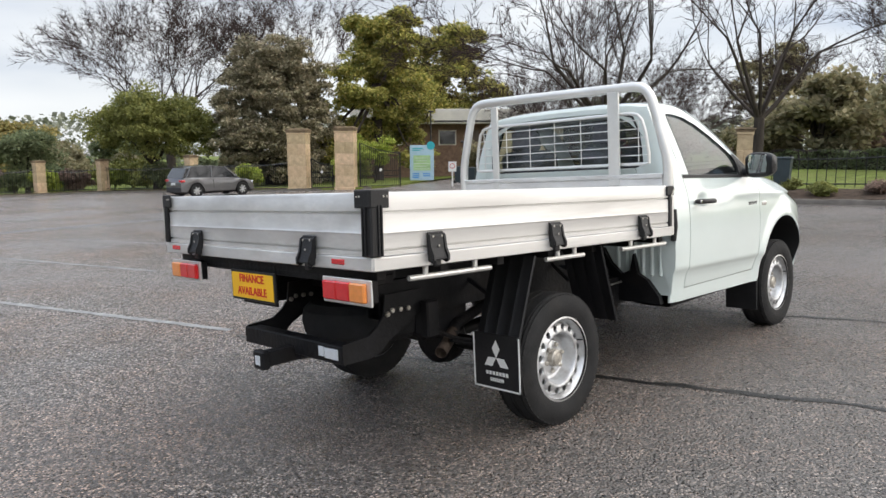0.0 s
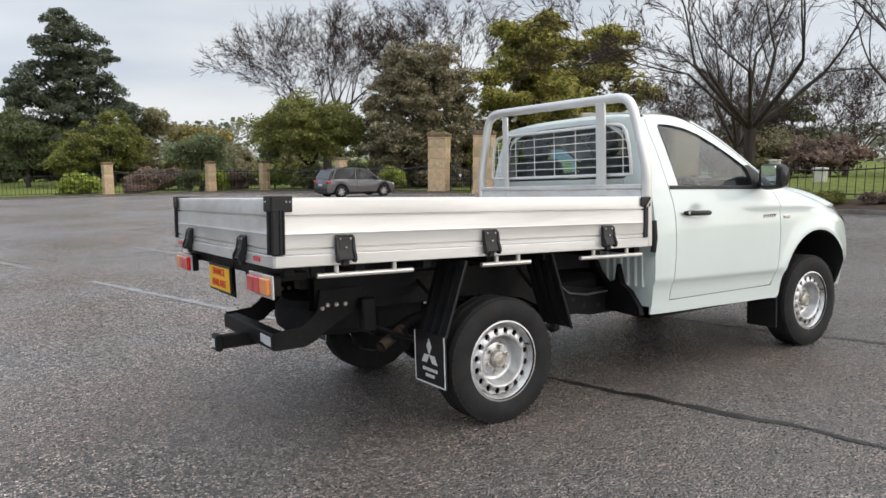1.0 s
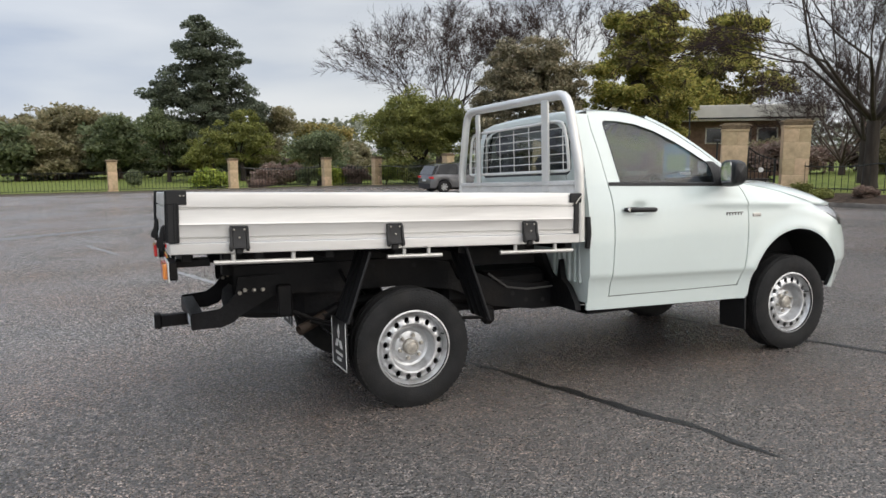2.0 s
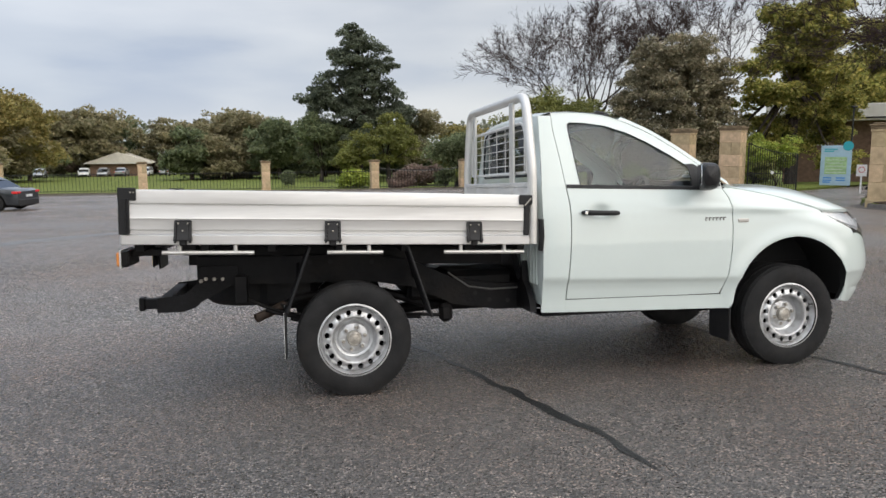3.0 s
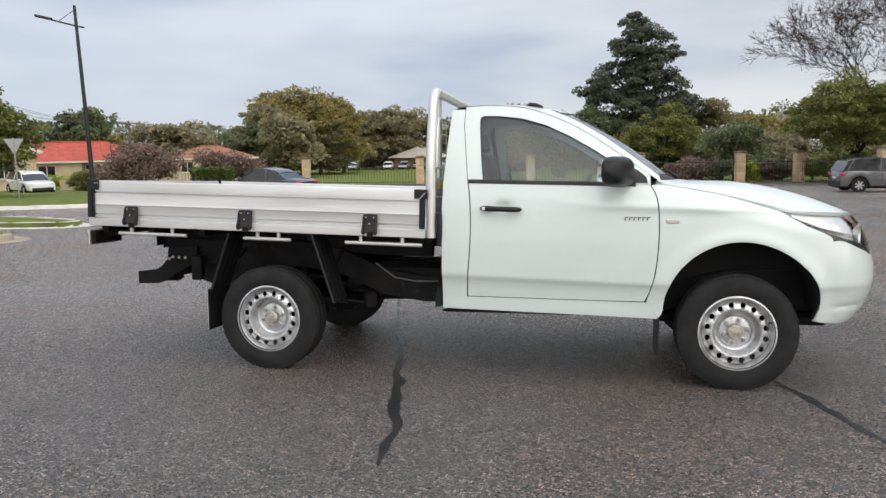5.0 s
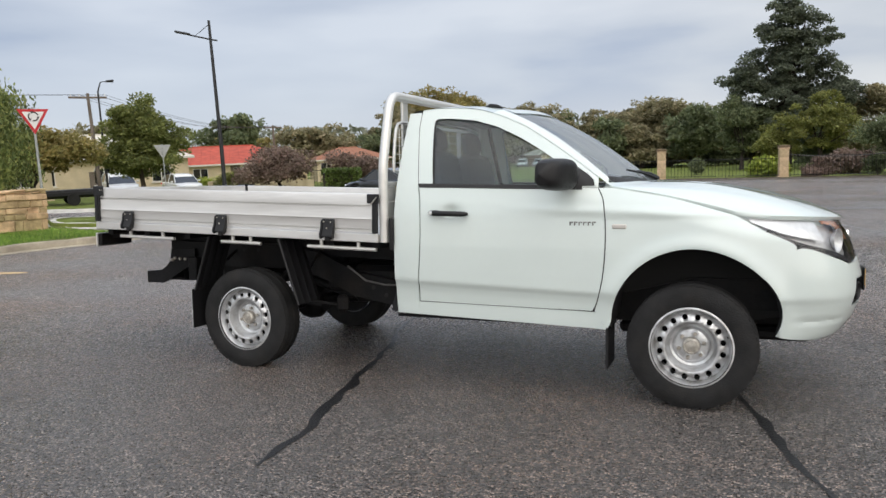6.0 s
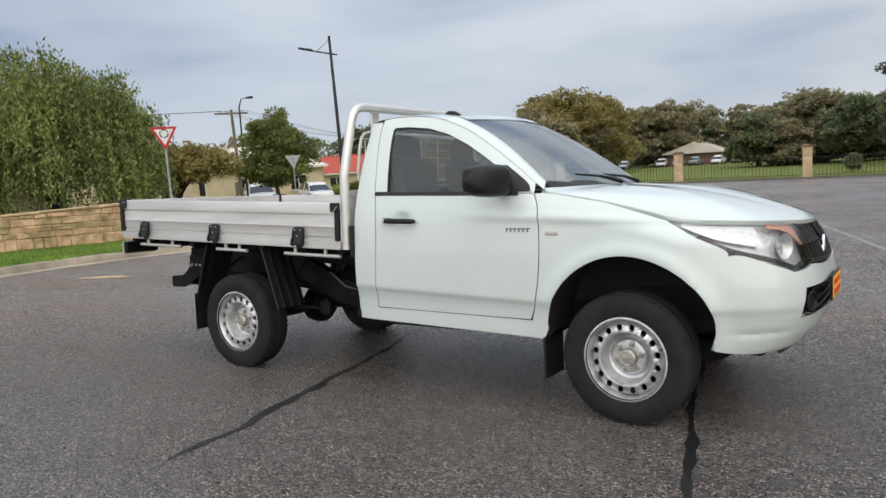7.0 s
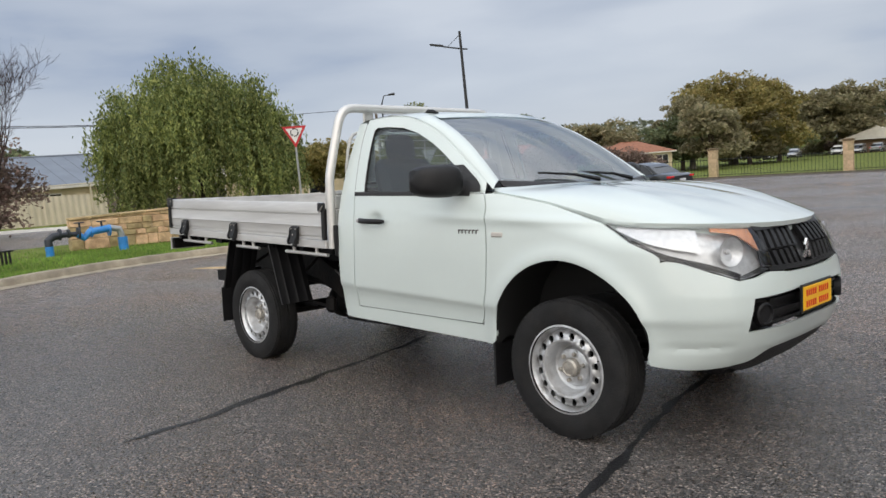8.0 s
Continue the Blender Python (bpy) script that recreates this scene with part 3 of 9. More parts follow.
WINDOW = [(1.470, 1.262), (1.460, 1.33), (1.447, 1.45), (1.434, 1.60), (1.432, 1.668), (1.447, 1.682), (1.55, 1.680), (1.70, 1.661), (1.85, 1.615), (2.0, 1.543), (2.13, 1.466), (2.235, 1.397), (2.262, 1.368),
          (2.268, 1.33), (2.262, 1.240)]
FRAME_OUT = [(1.373, 1.262), (1.362, 1.36), (1.347, 1.50), (1.332, 1.63), (1.335, 1.722), (1.40, 1.7365), (1.55, 1.739), (1.72, 1.716), (1.88, 1.664), (2.03, 1.592), (2.17, 1.507), (2.30, 1.415), (2.40, 1.340),
             (2.455, 1.292), (2.487, 1.234)]


def ring(inner, outer, surface, s, n=70, steps=3, lift=0.0, flange=0.012):
    """A frame between two outlines that run side by side."""
    ci, co = line([(*p, 0) for p in inner]), line([(*p, 0) for p in outer])
    rows = []
    for j in range(steps + 1):
        row = []
        for i in range(n + 1):
            p = ci(i / n).lerp(co(i / n), j / steps)
            row.append(surface(p.x, p.y, -lift, s))
        rows.append(row)
    rows.insert(0, [surface(ci(i / n).x, ci(i / n).y, flange, s) for i in range(n + 1)])
    rows.append([surface(co(i / n).x, co(i / n).y, flange, s) for i in range(n + 1)])
    return Mesh().grid(rows, flip=(s < 0))


def build_side(s):
    # door
    dr, df = spline([(*p, 0) for p in shift(DOOR_REAR, GAP)][::-1]), spline([(*p, 0) for p in shift(DOOR_FRONT, -GAP)][::-1])
    dt = line([(DOOR_REAR[0][0] + GAP, 1.262, 0), (DOOR_FRONT[0][0] - GAP, 1.232, 0)])
    db = spline([(DOOR_REAR[-1][0] + GAP, 0.535, 0), (1.6, 0.532, 0), (2.2, 0.526, 0), (DOOR_FRONT[-1][0] - GAP, 0.525, 0)])
    door = part("door", panel(db, dt, dr, df, 84, 56, s), PAINT, truck, "white painted cab door with black handle")
    part("window_frame", ring(WINDOW, FRAME_OUT, side_window, s), PAINT, door)
    # weather strip, glass, sail panel
    strip = [[side_window(x, belt_z(x) + h, -d, s) for x in np.linspace(1.375, 2.40, 30)] for h, d in ((-0.012, 0.001), (-0.010, 0.006), (0.010, 0.006), (0.014, 0.0), (0.014, -0.02))]
    part("weather_strip", Mesh().grid(strip, flip=(s > 0)), TRIM, door, "black rubber window strip")
    seal = ring([(x * 0.985 + 0.0275, z * 0.985 + 0.0225) for x, z in WINDOW], WINDOW, side_window, s, lift=0.002)
    part("window_seal", seal, TRIM, door)
    cw = line([(*p, 0) for p in WINDOW])
    rows = []
    for j in range(13):
        k = j / 12
        row = []
        for i in range(61):
            p = cw(i / 60)
            base = Vector((p.x, belt_z(p.x), 0))
            q = base.lerp(Vector((p.x, p.y, 0)), k)
            row.append(side_window(q.x, max(q.y, belt_z(q.x) - 0.01), 0.012, s))
        rows.append(row)
    pane = part("window_pane", Mesh().grid(rows, flip=(s > 0)), GLASS_SIDE, door, "clear side window glass")
    pane.visible_shadow = False
    sail = [[side_window(a + (b - a) * i / 6, z, -0.006, s) for i in range(7)] for a, b, z in ((2.255, 2.470, 1.246), (2.258, 2.462, 1.28), (2.256, 2.43, 1.31), (2.250, 2.365, 1.355), (2.235, 2.30, 1.40))]
    part("mirror_sail", Mesh().grid(sail, flip=(s < 0)), TRIM, door)
    # handle: two feet and a grip
    h = Mesh()
    hp = [(1.462, 0.893), (1.475, 0.905), (1.51, 0.914), (1.56, 0.928), (1.62, 0.930), (1.68, 0.922), (1.703, 0.910), (1.712, 0.897)]
    h.tube([(x, s * y, 1.094 - 0.03 * (x - 1.46)) for x, y in hp], [0.010, 0.016, 0.018, 0.0165, 0.0165, 0.0165, 0.014, 0.008], 12)
    part("door_handle", h, PLASTIC, door, "black plastic pull handle")
    lk = Mesh().lathe([(0.0, 0.003), (0.010, 0.003), (0.012, 0.0)], 14, pose(1.482, s * 0.925, 1.0935, 90 if s < 0 else -90))
    part("keyhole", lk, CHROME, door)
    # badge: plain bars in place of the model name
    bd = Mesh()
    for i in range(6):
        x = 2.335 + i * 0.026
        for dx, w, z0, z1 in ((0.0, 0.006, 1.02, 1.042), (0.008, 0.012, 1.036, 1.042)):
            y = half_width(x, 1.03)
            bd.box((x + dx, s * (y - 0.002), z0), (x + dx + w, s * (y + 0.004), z1))
    part("badge", bd, GREY_STEEL, door, "dull grey model badge")
    # mirror
    mir = Mesh()
    rows = []
    for i in range(17):
        u = i / 16
        sc = (1 - abs(2 * u - 1) ** 3.2) ** (1 / 3.2) if 0 < u < 1 else 0.0
        row = []
        for k in range(24):
            a = 2 * math.pi * k / 24
            cx, cz = math.copysign(abs(math.cos(a)) ** 0.62, math.cos(a)), math.copysign(abs(math.sin(a)) ** 0.62, math.sin(a))
            depth = 0.092 if cx > 0 else 0.046
            row.append((2.322 + cx * depth * sc - 0.105 * u, s * (0.866 + 0.258 * u), 1.310 + cz * (0.096 - 0.012 * u) * sc + 0.004 * u))
        rows.append(row)
    mir.grid(rows, wrap=True, flip=(s > 0))
    m = part("mirror", mir, PLASTIC, door, "black plastic wing mirror")
    arm = Mesh().tube([(2.335, s * 0.842, 1.262), (2.325, s * 0.89, 1.258), (2.305, s * 0.935, 1.262), (2.30, s * 0.96, 1.275)], [0.030, 0.027, 0.024, 0.020], 10)
    part("mirror_arm", arm, TRIM, door)
    mg = Mesh().prism([(0.0, -0.07), (0.150, -0.064), (0.162, 0.0), (0.150, 0.068), (0.0, 0.072), (-0.012, 0.0)], 0, 0.004, pose(2.2520, s * 0.922, 1.316, 0, 0, s * 112))
    part("mirror_glass", mg, MIRROR, door, "mirror glass", fix=True)
    # rear corner of the cab
    rl = spline([(1.206, 0.452, 0), (1.206, 0.535, 0), (1.207, 0.8, 0), (1.209, 1.1, 0), (1.213, 1.262, 0)])
    rr = spline([(1.366, 0.448, 0)] + [(*p, 0) for p in shift(DOOR_REAR, -GAP)][::-1])
    part("cab_corner", panel(line([(1.206, 0.452, 0), (1.366, 0.448, 0)]), line([(1.213, 1.262, 0), (1.372 - GAP, 1.262, 0)]), rl, rr, 8, 40, s), PAINT, truck)
    up = [[side_window(a + (b - a) * i / 6, z, d, s) for i in range(7)] for a, b, z, d in ((1.213, 1.369, 1.262, 0), (1.220, 1.358, 1.36, 0), (1.229, 1.343, 1.50, 0), (1.238, 1.328, 1.63, 0), (1.246, 1.331, 1.726, 0), (1.262, 1.332, 1.7275, 0.0))]
    part("cab_pillar", Mesh().grid(up, flip=(s > 0)), PAINT, truck)
    # sill
    sl = panel(line([(1.366, 0.448, 0), (2.54, 0.42, 0)]), spline([(1.3645, 0.5295, 0), (1.5, 0.5285, 0), (1.8, 0.5255, 0), (2.472, 0.5185, 0)]), line([(1.366, 0.448, 0), (1.3645, 0.5295, 0)]), line([(2.54, 0.42, 0), (2.472, 0.5185, 0)]), 50, 6, s)
    part("sill", sl, PAINT, truck)
    under = [[(x, s * y, z) for x in np.linspace(1.206, 2.56, 20)] for y, z in ((0.846, 0.446), (0.835, 0.425), (0.70, 0.425), (0.55, 0.43))]
    part("floor_pan", Mesh().grid(under, flip=(s < 0)), CHASSIS, truck)
    # front wing: over the arch from the door to the bumper joint
    a0, a1 = 178, 40
    lip = arch_edge(a0, a1)
    fb = spline([(2.5405, 0.4205, 0)] + [(q_at_x(x), z, 0) for x, z in lip])
    j0 = (q_at_x(lip[-1][0]), lip[-1][1])
    tip = (q_at_x(3.30), 1.068)
    joint = (q_at_x(3.53), 0.905)
    ft = spline([(2.495, 1.2405, 0), (2.56, 1.2385, 0), (2.75, 1.204, 0), (2.9, 1.174, 0), (q_at_x(3.1), 1.124, 0), (q_at_x(3.27), 1.075, 0)])
    fl = spline([(2.5405, 0.4205, 0), (2.5065, 0.4695, 0), (2.4735, 0.5185, 0)] + [(*p, 0) for p in shift(DOOR_FRONT, GAP)[::-1][1:]])
    fr = spline([(*j0, 0), (joint[0], joint[1], 0), (q_at_x(3.40), 0.99, 0), (q_at_x(3.27), 1.075, 0)])
    wing = part("front_wing", panel(fb, ft, fl, fr, 64, 44, s), PAINT, truck, "white painted front wing")
    # arch lip turned in, and the dark liner
    lin = Mesh()
    pts = [(2.566, 0.425)] + arch_edge(a0, -2)
    rows = [[skin(q_at_x(x), z, 0.001, s) for x, z in pts], [skin(q_at_x(x), z, 0.03, s) + Vector((0, 0, 0)) for x, z in pts],
            [Vector((x, s * 0.80, z + 0.02)) for x, z in pts], [Vector((x, s * 0.50, z + 0.05)) for x, z in pts], [Vector((x * 0.6 + ARCH_X * 0.4, s * 0.48, 0.45 + 0.6 * (z - 0.45))) for x, z in pts]]
    lin.grid(rows, flip=(s < 0))
    part("arch_liner", lin, SEAM, truck, "black wheel arch liner")
    mk = Mesh()
    y = half_width(2.615, 1.016)
    mk.box((2.575, s * (y - 0.004), 1.003), (2.655, s * (y + 0.008), 1.029), 0.006)
    part("side_lamp", mk, CLEAR_LENS, wing, "small clear side repeater lamp")
    fm = Mesh().box((2.535, s * 0.62, 0.19), (2.55, s * 0.865, 0.56), 0.004)
    part("mud_flap", fm, PLASTIC, truck, "black front mud flap")
    # bumper corner, from the arch to beside the lower opening
    be = arch_edge(a1, -2)
    q0 = q_at_y(0.62)
    bb = spline([(q_at_x(3.461), 0.425, 0), (q_at_x(3.6), 0.405, 0), (q_at_y(0.72), 0.40, 0), (q0, 0.405, 0)])
    bl = spline([(q_at_x(3.461), 0.425, 0)] + [(q_at_x(x) + 0.002, z, 0) for x, z in be[::-1][1:]])
    bt = spline([(j0[0] + 0.006, j0[1] - 0.004, 0), (joint[0] + 0.007, joint[1] - 0.009, 0), (q_at_y(0.70), 0.842, 0), (q0, 0.806, 0)])
    br = line([(q0, 0.405, 0), (q0, 0.806, 0)])
    bump = panel(bb, bt, bl, br, 34, 30, s)
    bump_top = panel(line([(q0, 0.722, 0), (Q_END, 0.742, 0)]), spline([(q0, 0.806, 0), (q_at_y(0.52), 0.815, 0), (q_at_y(0.44), 0.830, 0), (q_at_y(0.25), 0.815, 0), (Q_END, 0.809, 0)]), line([(q0, 0.722, 0), (q0, 0.806, 0)]), line([(Q_END, 0.742, 0), (Q_END, 0.809, 0)]), 26, 8, s)
    bump_low = panel(spline([(q0, 0.405, 0), (q_at_y(0.5), 0.425, 0), (q_at_y(0.4), 0.47, 0), (Q_END, 0.475, 0)]), line([(q0, 0.575, 0), (Q_END, 0.585, 0)]), line([(q0, 0.405, 0), (q0, 0.575, 0)]), line([(Q_END, 0.475, 0), (Q_END, 0.585, 0)]), 26, 8, s)
    for extra in (bump_top, bump_low):
        bump.add(extra.v, extra.f)
    # slanted side of the opening
    wedge = panel(line([(q0, 0.574, 0), (q_at_y(0.60), 0.574, 0)]), line([(q0, 0.723, 0), (q_at_y(0.565), 0.723, 0)]), line([(q0, 0.574, 0), (q0, 0.723, 0)]), line([(q_at_y(0.60), 0.574, 0), (q_at_y(0.565), 0.723, 0)]), 4, 6, s)
    bump.add(wedge.v, wedge.f)
    b = part("front_bumper", bump, PAINT, truck, "white painted front bumper", sharp=28)
    # lower opening, recessed
    rec = panel(line([(q_at_y(0.615), 0.572, 0), (Q_END, 0.583, 0)]), line([(q_at_y(0.58), 0.728, 0), (Q_END, 0.746, 0)]), line([(q_at_y(0.615), 0.572, 0), (q_at_y(0.58), 0.728, 0)]), line([(Q_END, 0.583, 0), (Q_END, 0.746, 0)]), 20, 6, s, inset=0.05, flange=0)
    part("lower_intake", rec, PLASTIC, b, "black lower air intake")
    for zz, d in ((0.60, 0.03), (0.65, 0.032), (0.70, 0.03)):
        bez = Mesh().grid([[skin(q, zz - 0.008, 0.05, s) for q in np.linspace(q_at_y(0.44), Q_END, 16)], [skin(q, zz - 0.006, d, s) for q in np.linspace(q_at_y(0.44), Q_END, 16)],
                  [skin(q, zz + 0.006, d, s) for q in np.linspace(q_at_y(0.44), Q_END, 16)], [skin(q, zz + 0.008, 0.05, s) for q in np.linspace(q_at_y(0.44), Q_END, 16)]], flip=(s > 0))
        part("intake_bar", bez, PLASTIC, b)
    c = skin(q_at_y(0.50), 0.648, 0.02, s)
    fog = Mesh().lathe([(0.050, -0.02), (0.052, 0.012), (0.044, 0.016), (0.040, 0.004), (0.0, 0.0)], 24, look(c, c - Vector((1, s * 0.35, 0))))
    part("fog_lamp_cover", fog, PLASTIC, b, "round black fog lamp blank")
    lipm = panel(spline([(q_at_y(0.60), 0.398, 0), (q_at_y(0.4), 0.345, 0), (Q_END, 0.340, 0)]), spline([(q_at_y(0.60), 0.402, 0), (q_at_y(0.5), 0.424, 0), (q_at_y(0.4), 0.469, 0), (Q_END, 0.474, 0)]), line([(q_at_y(0.60), 0.398, 0), (q_at_y(0.60), 0.402, 0)]), line([(Q_END, 0.34, 0), (Q_END, 0.474, 0)]), 24, 5, s, inset=0.012)
    part("lower_lip", lipm, TRIM, b, "black textured lower lip")
    # headlamp: shell, reflector bowls, amber corner and clear cover
    ht = spline([(q_at_x(3.285), 1.071, 0), (q_at_x(3.45), 1.058, 0), (q_at_y(0.70), 1.046, 0), (q_at_y(0.55), 1.040, 0), (q_at_y(0.435), 1.032, 0)])
    hb = spline([(q_at_x(3.285), 1.064, 0), (q_at_x(3.40), 0.985, 0), (joint[0], joint[1] + 0.004, 0), (q_at_y(0.70), 0.848, 0), (q_at_y(0.615), 0.812, 0), (q_at_y(0.56), 0.818, 0), (q_at_y(0.405), 0.848, 0)])
    hl, hr = line([(q_at_x(3.285), 1.064, 0), (q_at_x(3.285), 1.071, 0)]), line([(q_at_y(0.405), 0.848, 0), (q_at_y(0.39), 0.92, 0), (q_at_y(0.435), 1.032, 0)])
    lamp = part("headlamp", panel(hb, ht, hl, hr, 40, 12, s, inset=0.06, flange=0), REFLECTOR, truck, "clear headlamp with amber indicator")
    g = coons(hb, ht, hl, hr, 40, 12)
    rim_rows = [[skin(p.x, p.y, d, s) for p in (g[0] + [r[-1] for r in g[1:]] + g[-1][::-1][1:])] for d in (0.06, 0.002)]
    part("lamp_housing", Mesh().grid(rim_rows, flip=(s > 0)), PLASTIC, lamp)
    for yy, zz, rr_ in ((0.60, 0.930, 0.066),):
        c = skin(q_at_y(yy), zz, 0.040, s)
        bowl = Mesh().lathe([(rr_, 0.016), (rr_ * 0.8, 0.0), (rr_ * 0.45, -0.018), (0.014, -0.024), (0.012, -0.005), (0.0, -0.003)], 24, look(c, c - Vector((1, s * 0.45, 0))))
        part("reflector", bowl, REFLECTOR, lamp)
    amb = panel(spline([(q_at_y(0.66), 1.020, 0), (q_at_y(0.54), 0.996, 0), (q_at_y(0.435), 0.925, 0)]), line([(q_at_y(0.66), 1.036, 0), (q_at_y(0.44), 1.022, 0)]), line([(q_at_y(0.66), 1.020, 0), (q_at_y(0.66), 1.036, 0)]), line([(q_at_y(0.435), 0.925, 0), (q_at_y(0.44), 1.022, 0)]), 10, 4, s, inset=0.018)
    part("indicator", amb, INDICATOR, lamp, "amber indicator lens")
    low = panel(spline([(q_at_x(3.40), 0.990, 0), (joint[0], joint[1] + 0.006, 0), (q_at_y(0.70), 0.852, 0), (q_at_y(0.615), 0.816, 0)]), spline([(q_at_x(3.42), 0.998, 0), (joint[0] + 0.02, joint[1] + 0.03, 0), (q_at_y(0.70), 0.880, 0), (q_at_y(0.60), 0.834, 0)]), line([(q_at_x(3.40), 0.990, 0), (q_at_x(3.42), 0.998, 0)]), line([(q_at_y(0.615), 0.816, 0), (q_at_y(0.60), 0.834, 0)]), 20, 3, s, inset=0.003)
    part("lamp_bezel", low, PLASTIC, lamp)
    bez2 = panel(spline([(q_at_x(3.34), 1.040, 0), (q_at_x(3.50), 0.975, 0), (q_at_y(0.72), 0.93, 0)]), spline([(q_at_x(3.34), 1.058, 0), (q_at_x(3.5), 1.046, 0), (q_at_y(0.72), 1.030, 0)]), line([(q_at_x(3.34), 1.040, 0), (q_at_x(3.34), 1.058, 0)]), line([(q_at_y(0.72), 0.93, 0), (q_at_y(0.72), 1.03, 0)]), 14, 4, s, inset=0.02)
    part("lamp_reflector_strip", bez2, REFLECTOR, lamp)
    cov = panel(hb, ht, hl, hr, 40, 12, s, inset=0.001, flange=0.02)
    co = part("lamp_cover", cov, GLASS_LAMP, lamp, "clear lamp cover")
    co.visible_shadow = False
    seam(DOOR_REAR, s, door)
    seam(DOOR_FRONT, s, door)
    seam([(1.36, 0.532), (1.8, 0.529), (2.46, 0.522)], s, door, 0.03)
    seam([j0, joint], s, b, 0.03)
    return door


for _s in (-1, 1):
    build_side(_s)

# seam strips up the window frame's rear and front edges
for _s in (-1, 1):
    _rows = [[side_window(x + d, z, 0.008, _s) for x, z in FRAME_OUT[:5]] for d in (-0.02, 0.012)]
    part("frame_gap", Mesh().grid(_rows, flip=(_s > 0)), SEAM, truck)
    # the body rail between the window frame and the roof
    _fo = line([(*p, 0) for p in FRAME_OUT[4:]])
    _fp = [_fo(i / 60) for i in range(61)]
    _rz = [float(np.interp(p.x, [q.x for q in RAIL_XZ], [q.z for q in RAIL_XZ])) for p in _fp]
    _rows = [[side_window(p.x, p.y - 0.012, 0.006, _s) for p in _fp], [side_window(p.x, max(z - 0.004, p.y), 0.004, _s) for p, z in zip(_fp, _rz)], [side_window(p.x, z, 0.0, _s) + Vector((0, -_s * 0.012, 0.002)) for p, z in zip(_fp, _rz)]]
    part("roof_rail", Mesh().grid(_rows, flip=(_s > 0)), PAINT, truck)

# roof, pillars, windscreen, bonnet
RAIL_CUT = 0.372
for _s in (-1, 1):
    _rows = []
    for _j in range(7):
        _k = _j / 6
        _row = []
        for _i in range(33):
            _u = _i / 32
            _a, _b = RAIL(0.395 + 0.605 * _u), SCREEN(_u)
            _p = _a.lerp(_b, _k) + Vector((0.010, 0.012, 0.014)) * math.sin(math.pi * _k) * 0.7
            _row.append((_p.x, _s * _p.y, _p.z))
        _rows.append(_row)
    part("windscreen_pillar", Mesh().grid(_rows, flip=(_s < 0)), PAINT, truck)
_rows = []
for _i in range(31):
    _u = _i / 30
    _e = RAIL(0.395 * _u)
    _row = []
    for _j in range(33):
        _v = _j / 32 * 2 - 1
        _front = 1.87 + 0.085 * (1 - _v * _v)
        _x = 1.245 + (_front - 1.245) * _u if _u < 1 else _front
        _x = _x * abs(_v) ** 0.0 if abs(_v) < 0.9 else _x * (1 - (abs(_v) - 0.9) * 10 * 0.0)
        _xe = _e.x
        _k = max(0.0, (abs(_v) - 0.86) / 0.14)
        _x = _x * (1 - _k) + _xe * _k
        _y = _v * (_e.y)
        _crown = 0.036 * (1 - abs(_v) ** 3.2)
        _z = _e.z + _crown * (0.75 + 0.25 * math.sin(math.pi * min(1, _u * 1.0 + 0.15))) - 0.018 * max(0.0, (_u - 0.75) / 0.25) ** 2 * (1 - abs(_v) ** 4)
        _row.append((_x, _y, _z))
    _rows.append(_row)
roof = part("roof", Mesh().grid(_rows), PAINT, truck, "white painted cab roof", sharp=60)
part("aerial_base", Mesh().tube([(1.70, -0.50, 1.755), (1.735, -0.50, 1.768), (1.775, -0.50, 1.763), (1.82, -0.50, 1.748)], [0.006, 0.013, 0.012, 0.006], 10), PLASTIC, truck)
_g = coons(SCREEN_BASE, SCREEN_TOP, lambda v: Vector((SCREEN(1 - v).x, -SCREEN(1 - v).y, SCREEN(1 - v).z)), lambda v: SCREEN(1 - v), 30, 16)
screen = part("windscreen", Mesh().grid(_g), GLASS, truck, "curved laminated windscreen")
screen.visible_shadow = False
part("roof_header", Mesh().grid([[p + Vector((0.004, 0, 0.006)) for p in row] for row in coons(lambda u: SCREEN_BASE(u).lerp(SCREEN_TOP(u), 0.92) + Vector((0, 0, 0.004)), SCREEN_TOP, lambda v: Vector((SCREEN(0.08 - 0.08 * v).x, -SCREEN(0.08 - 0.08 * v).y, SCREEN(0.08 - 0.08 * v).z)), lambda v: SCREEN(0.08 - 0.08 * v), 30, 3)]), PAINT, truck, sharp=60)
_band = Mesh()
_band.grid([[p + Vector((-0.004, 0, -0.004)) for p in row] for row in coons(lambda u: SCREEN_BASE(u), lambda u: SCREEN_BASE(u) * 0.955 + SCREEN_TOP(u) * 0.045, lambda v: SCREEN_BASE(0).lerp(SCREEN_TOP(0), 0.045 * v), lambda v: SCREEN_BASE(1).lerp(SCREEN_TOP(1), 0.045 * v), 30, 2)])
part("screen_border", _band, PLASTIC, truck)
for _i in range(7):
    _p = SCREEN_BASE(0.325 + _i * 0.012).lerp(SCREEN_TOP(0.325 + _i * 0.012), 0.12) + Vector((-0.008, 0, -0.008))
    part("lettering_bar", Mesh().box((-0.002, -0.007, -0.012), (0.002, 0.007, 0.012), 0, pose(*_p, 0, -48, 0)), STICKER, truck)
_cowl = Mesh().grid([[SCREEN_BASE(i / 30) + Vector((d * (1 - abs(i / 15 - 1) ** 4 * 0.7), 0, h)) for i in range(31)] for d, h in ((-0.02, 0.002), (0.012, -0.002), (0.05, -0.020), (0.09, -0.035))])
part("cowl", _cowl, TRIM, truck, "black plastic cowl")


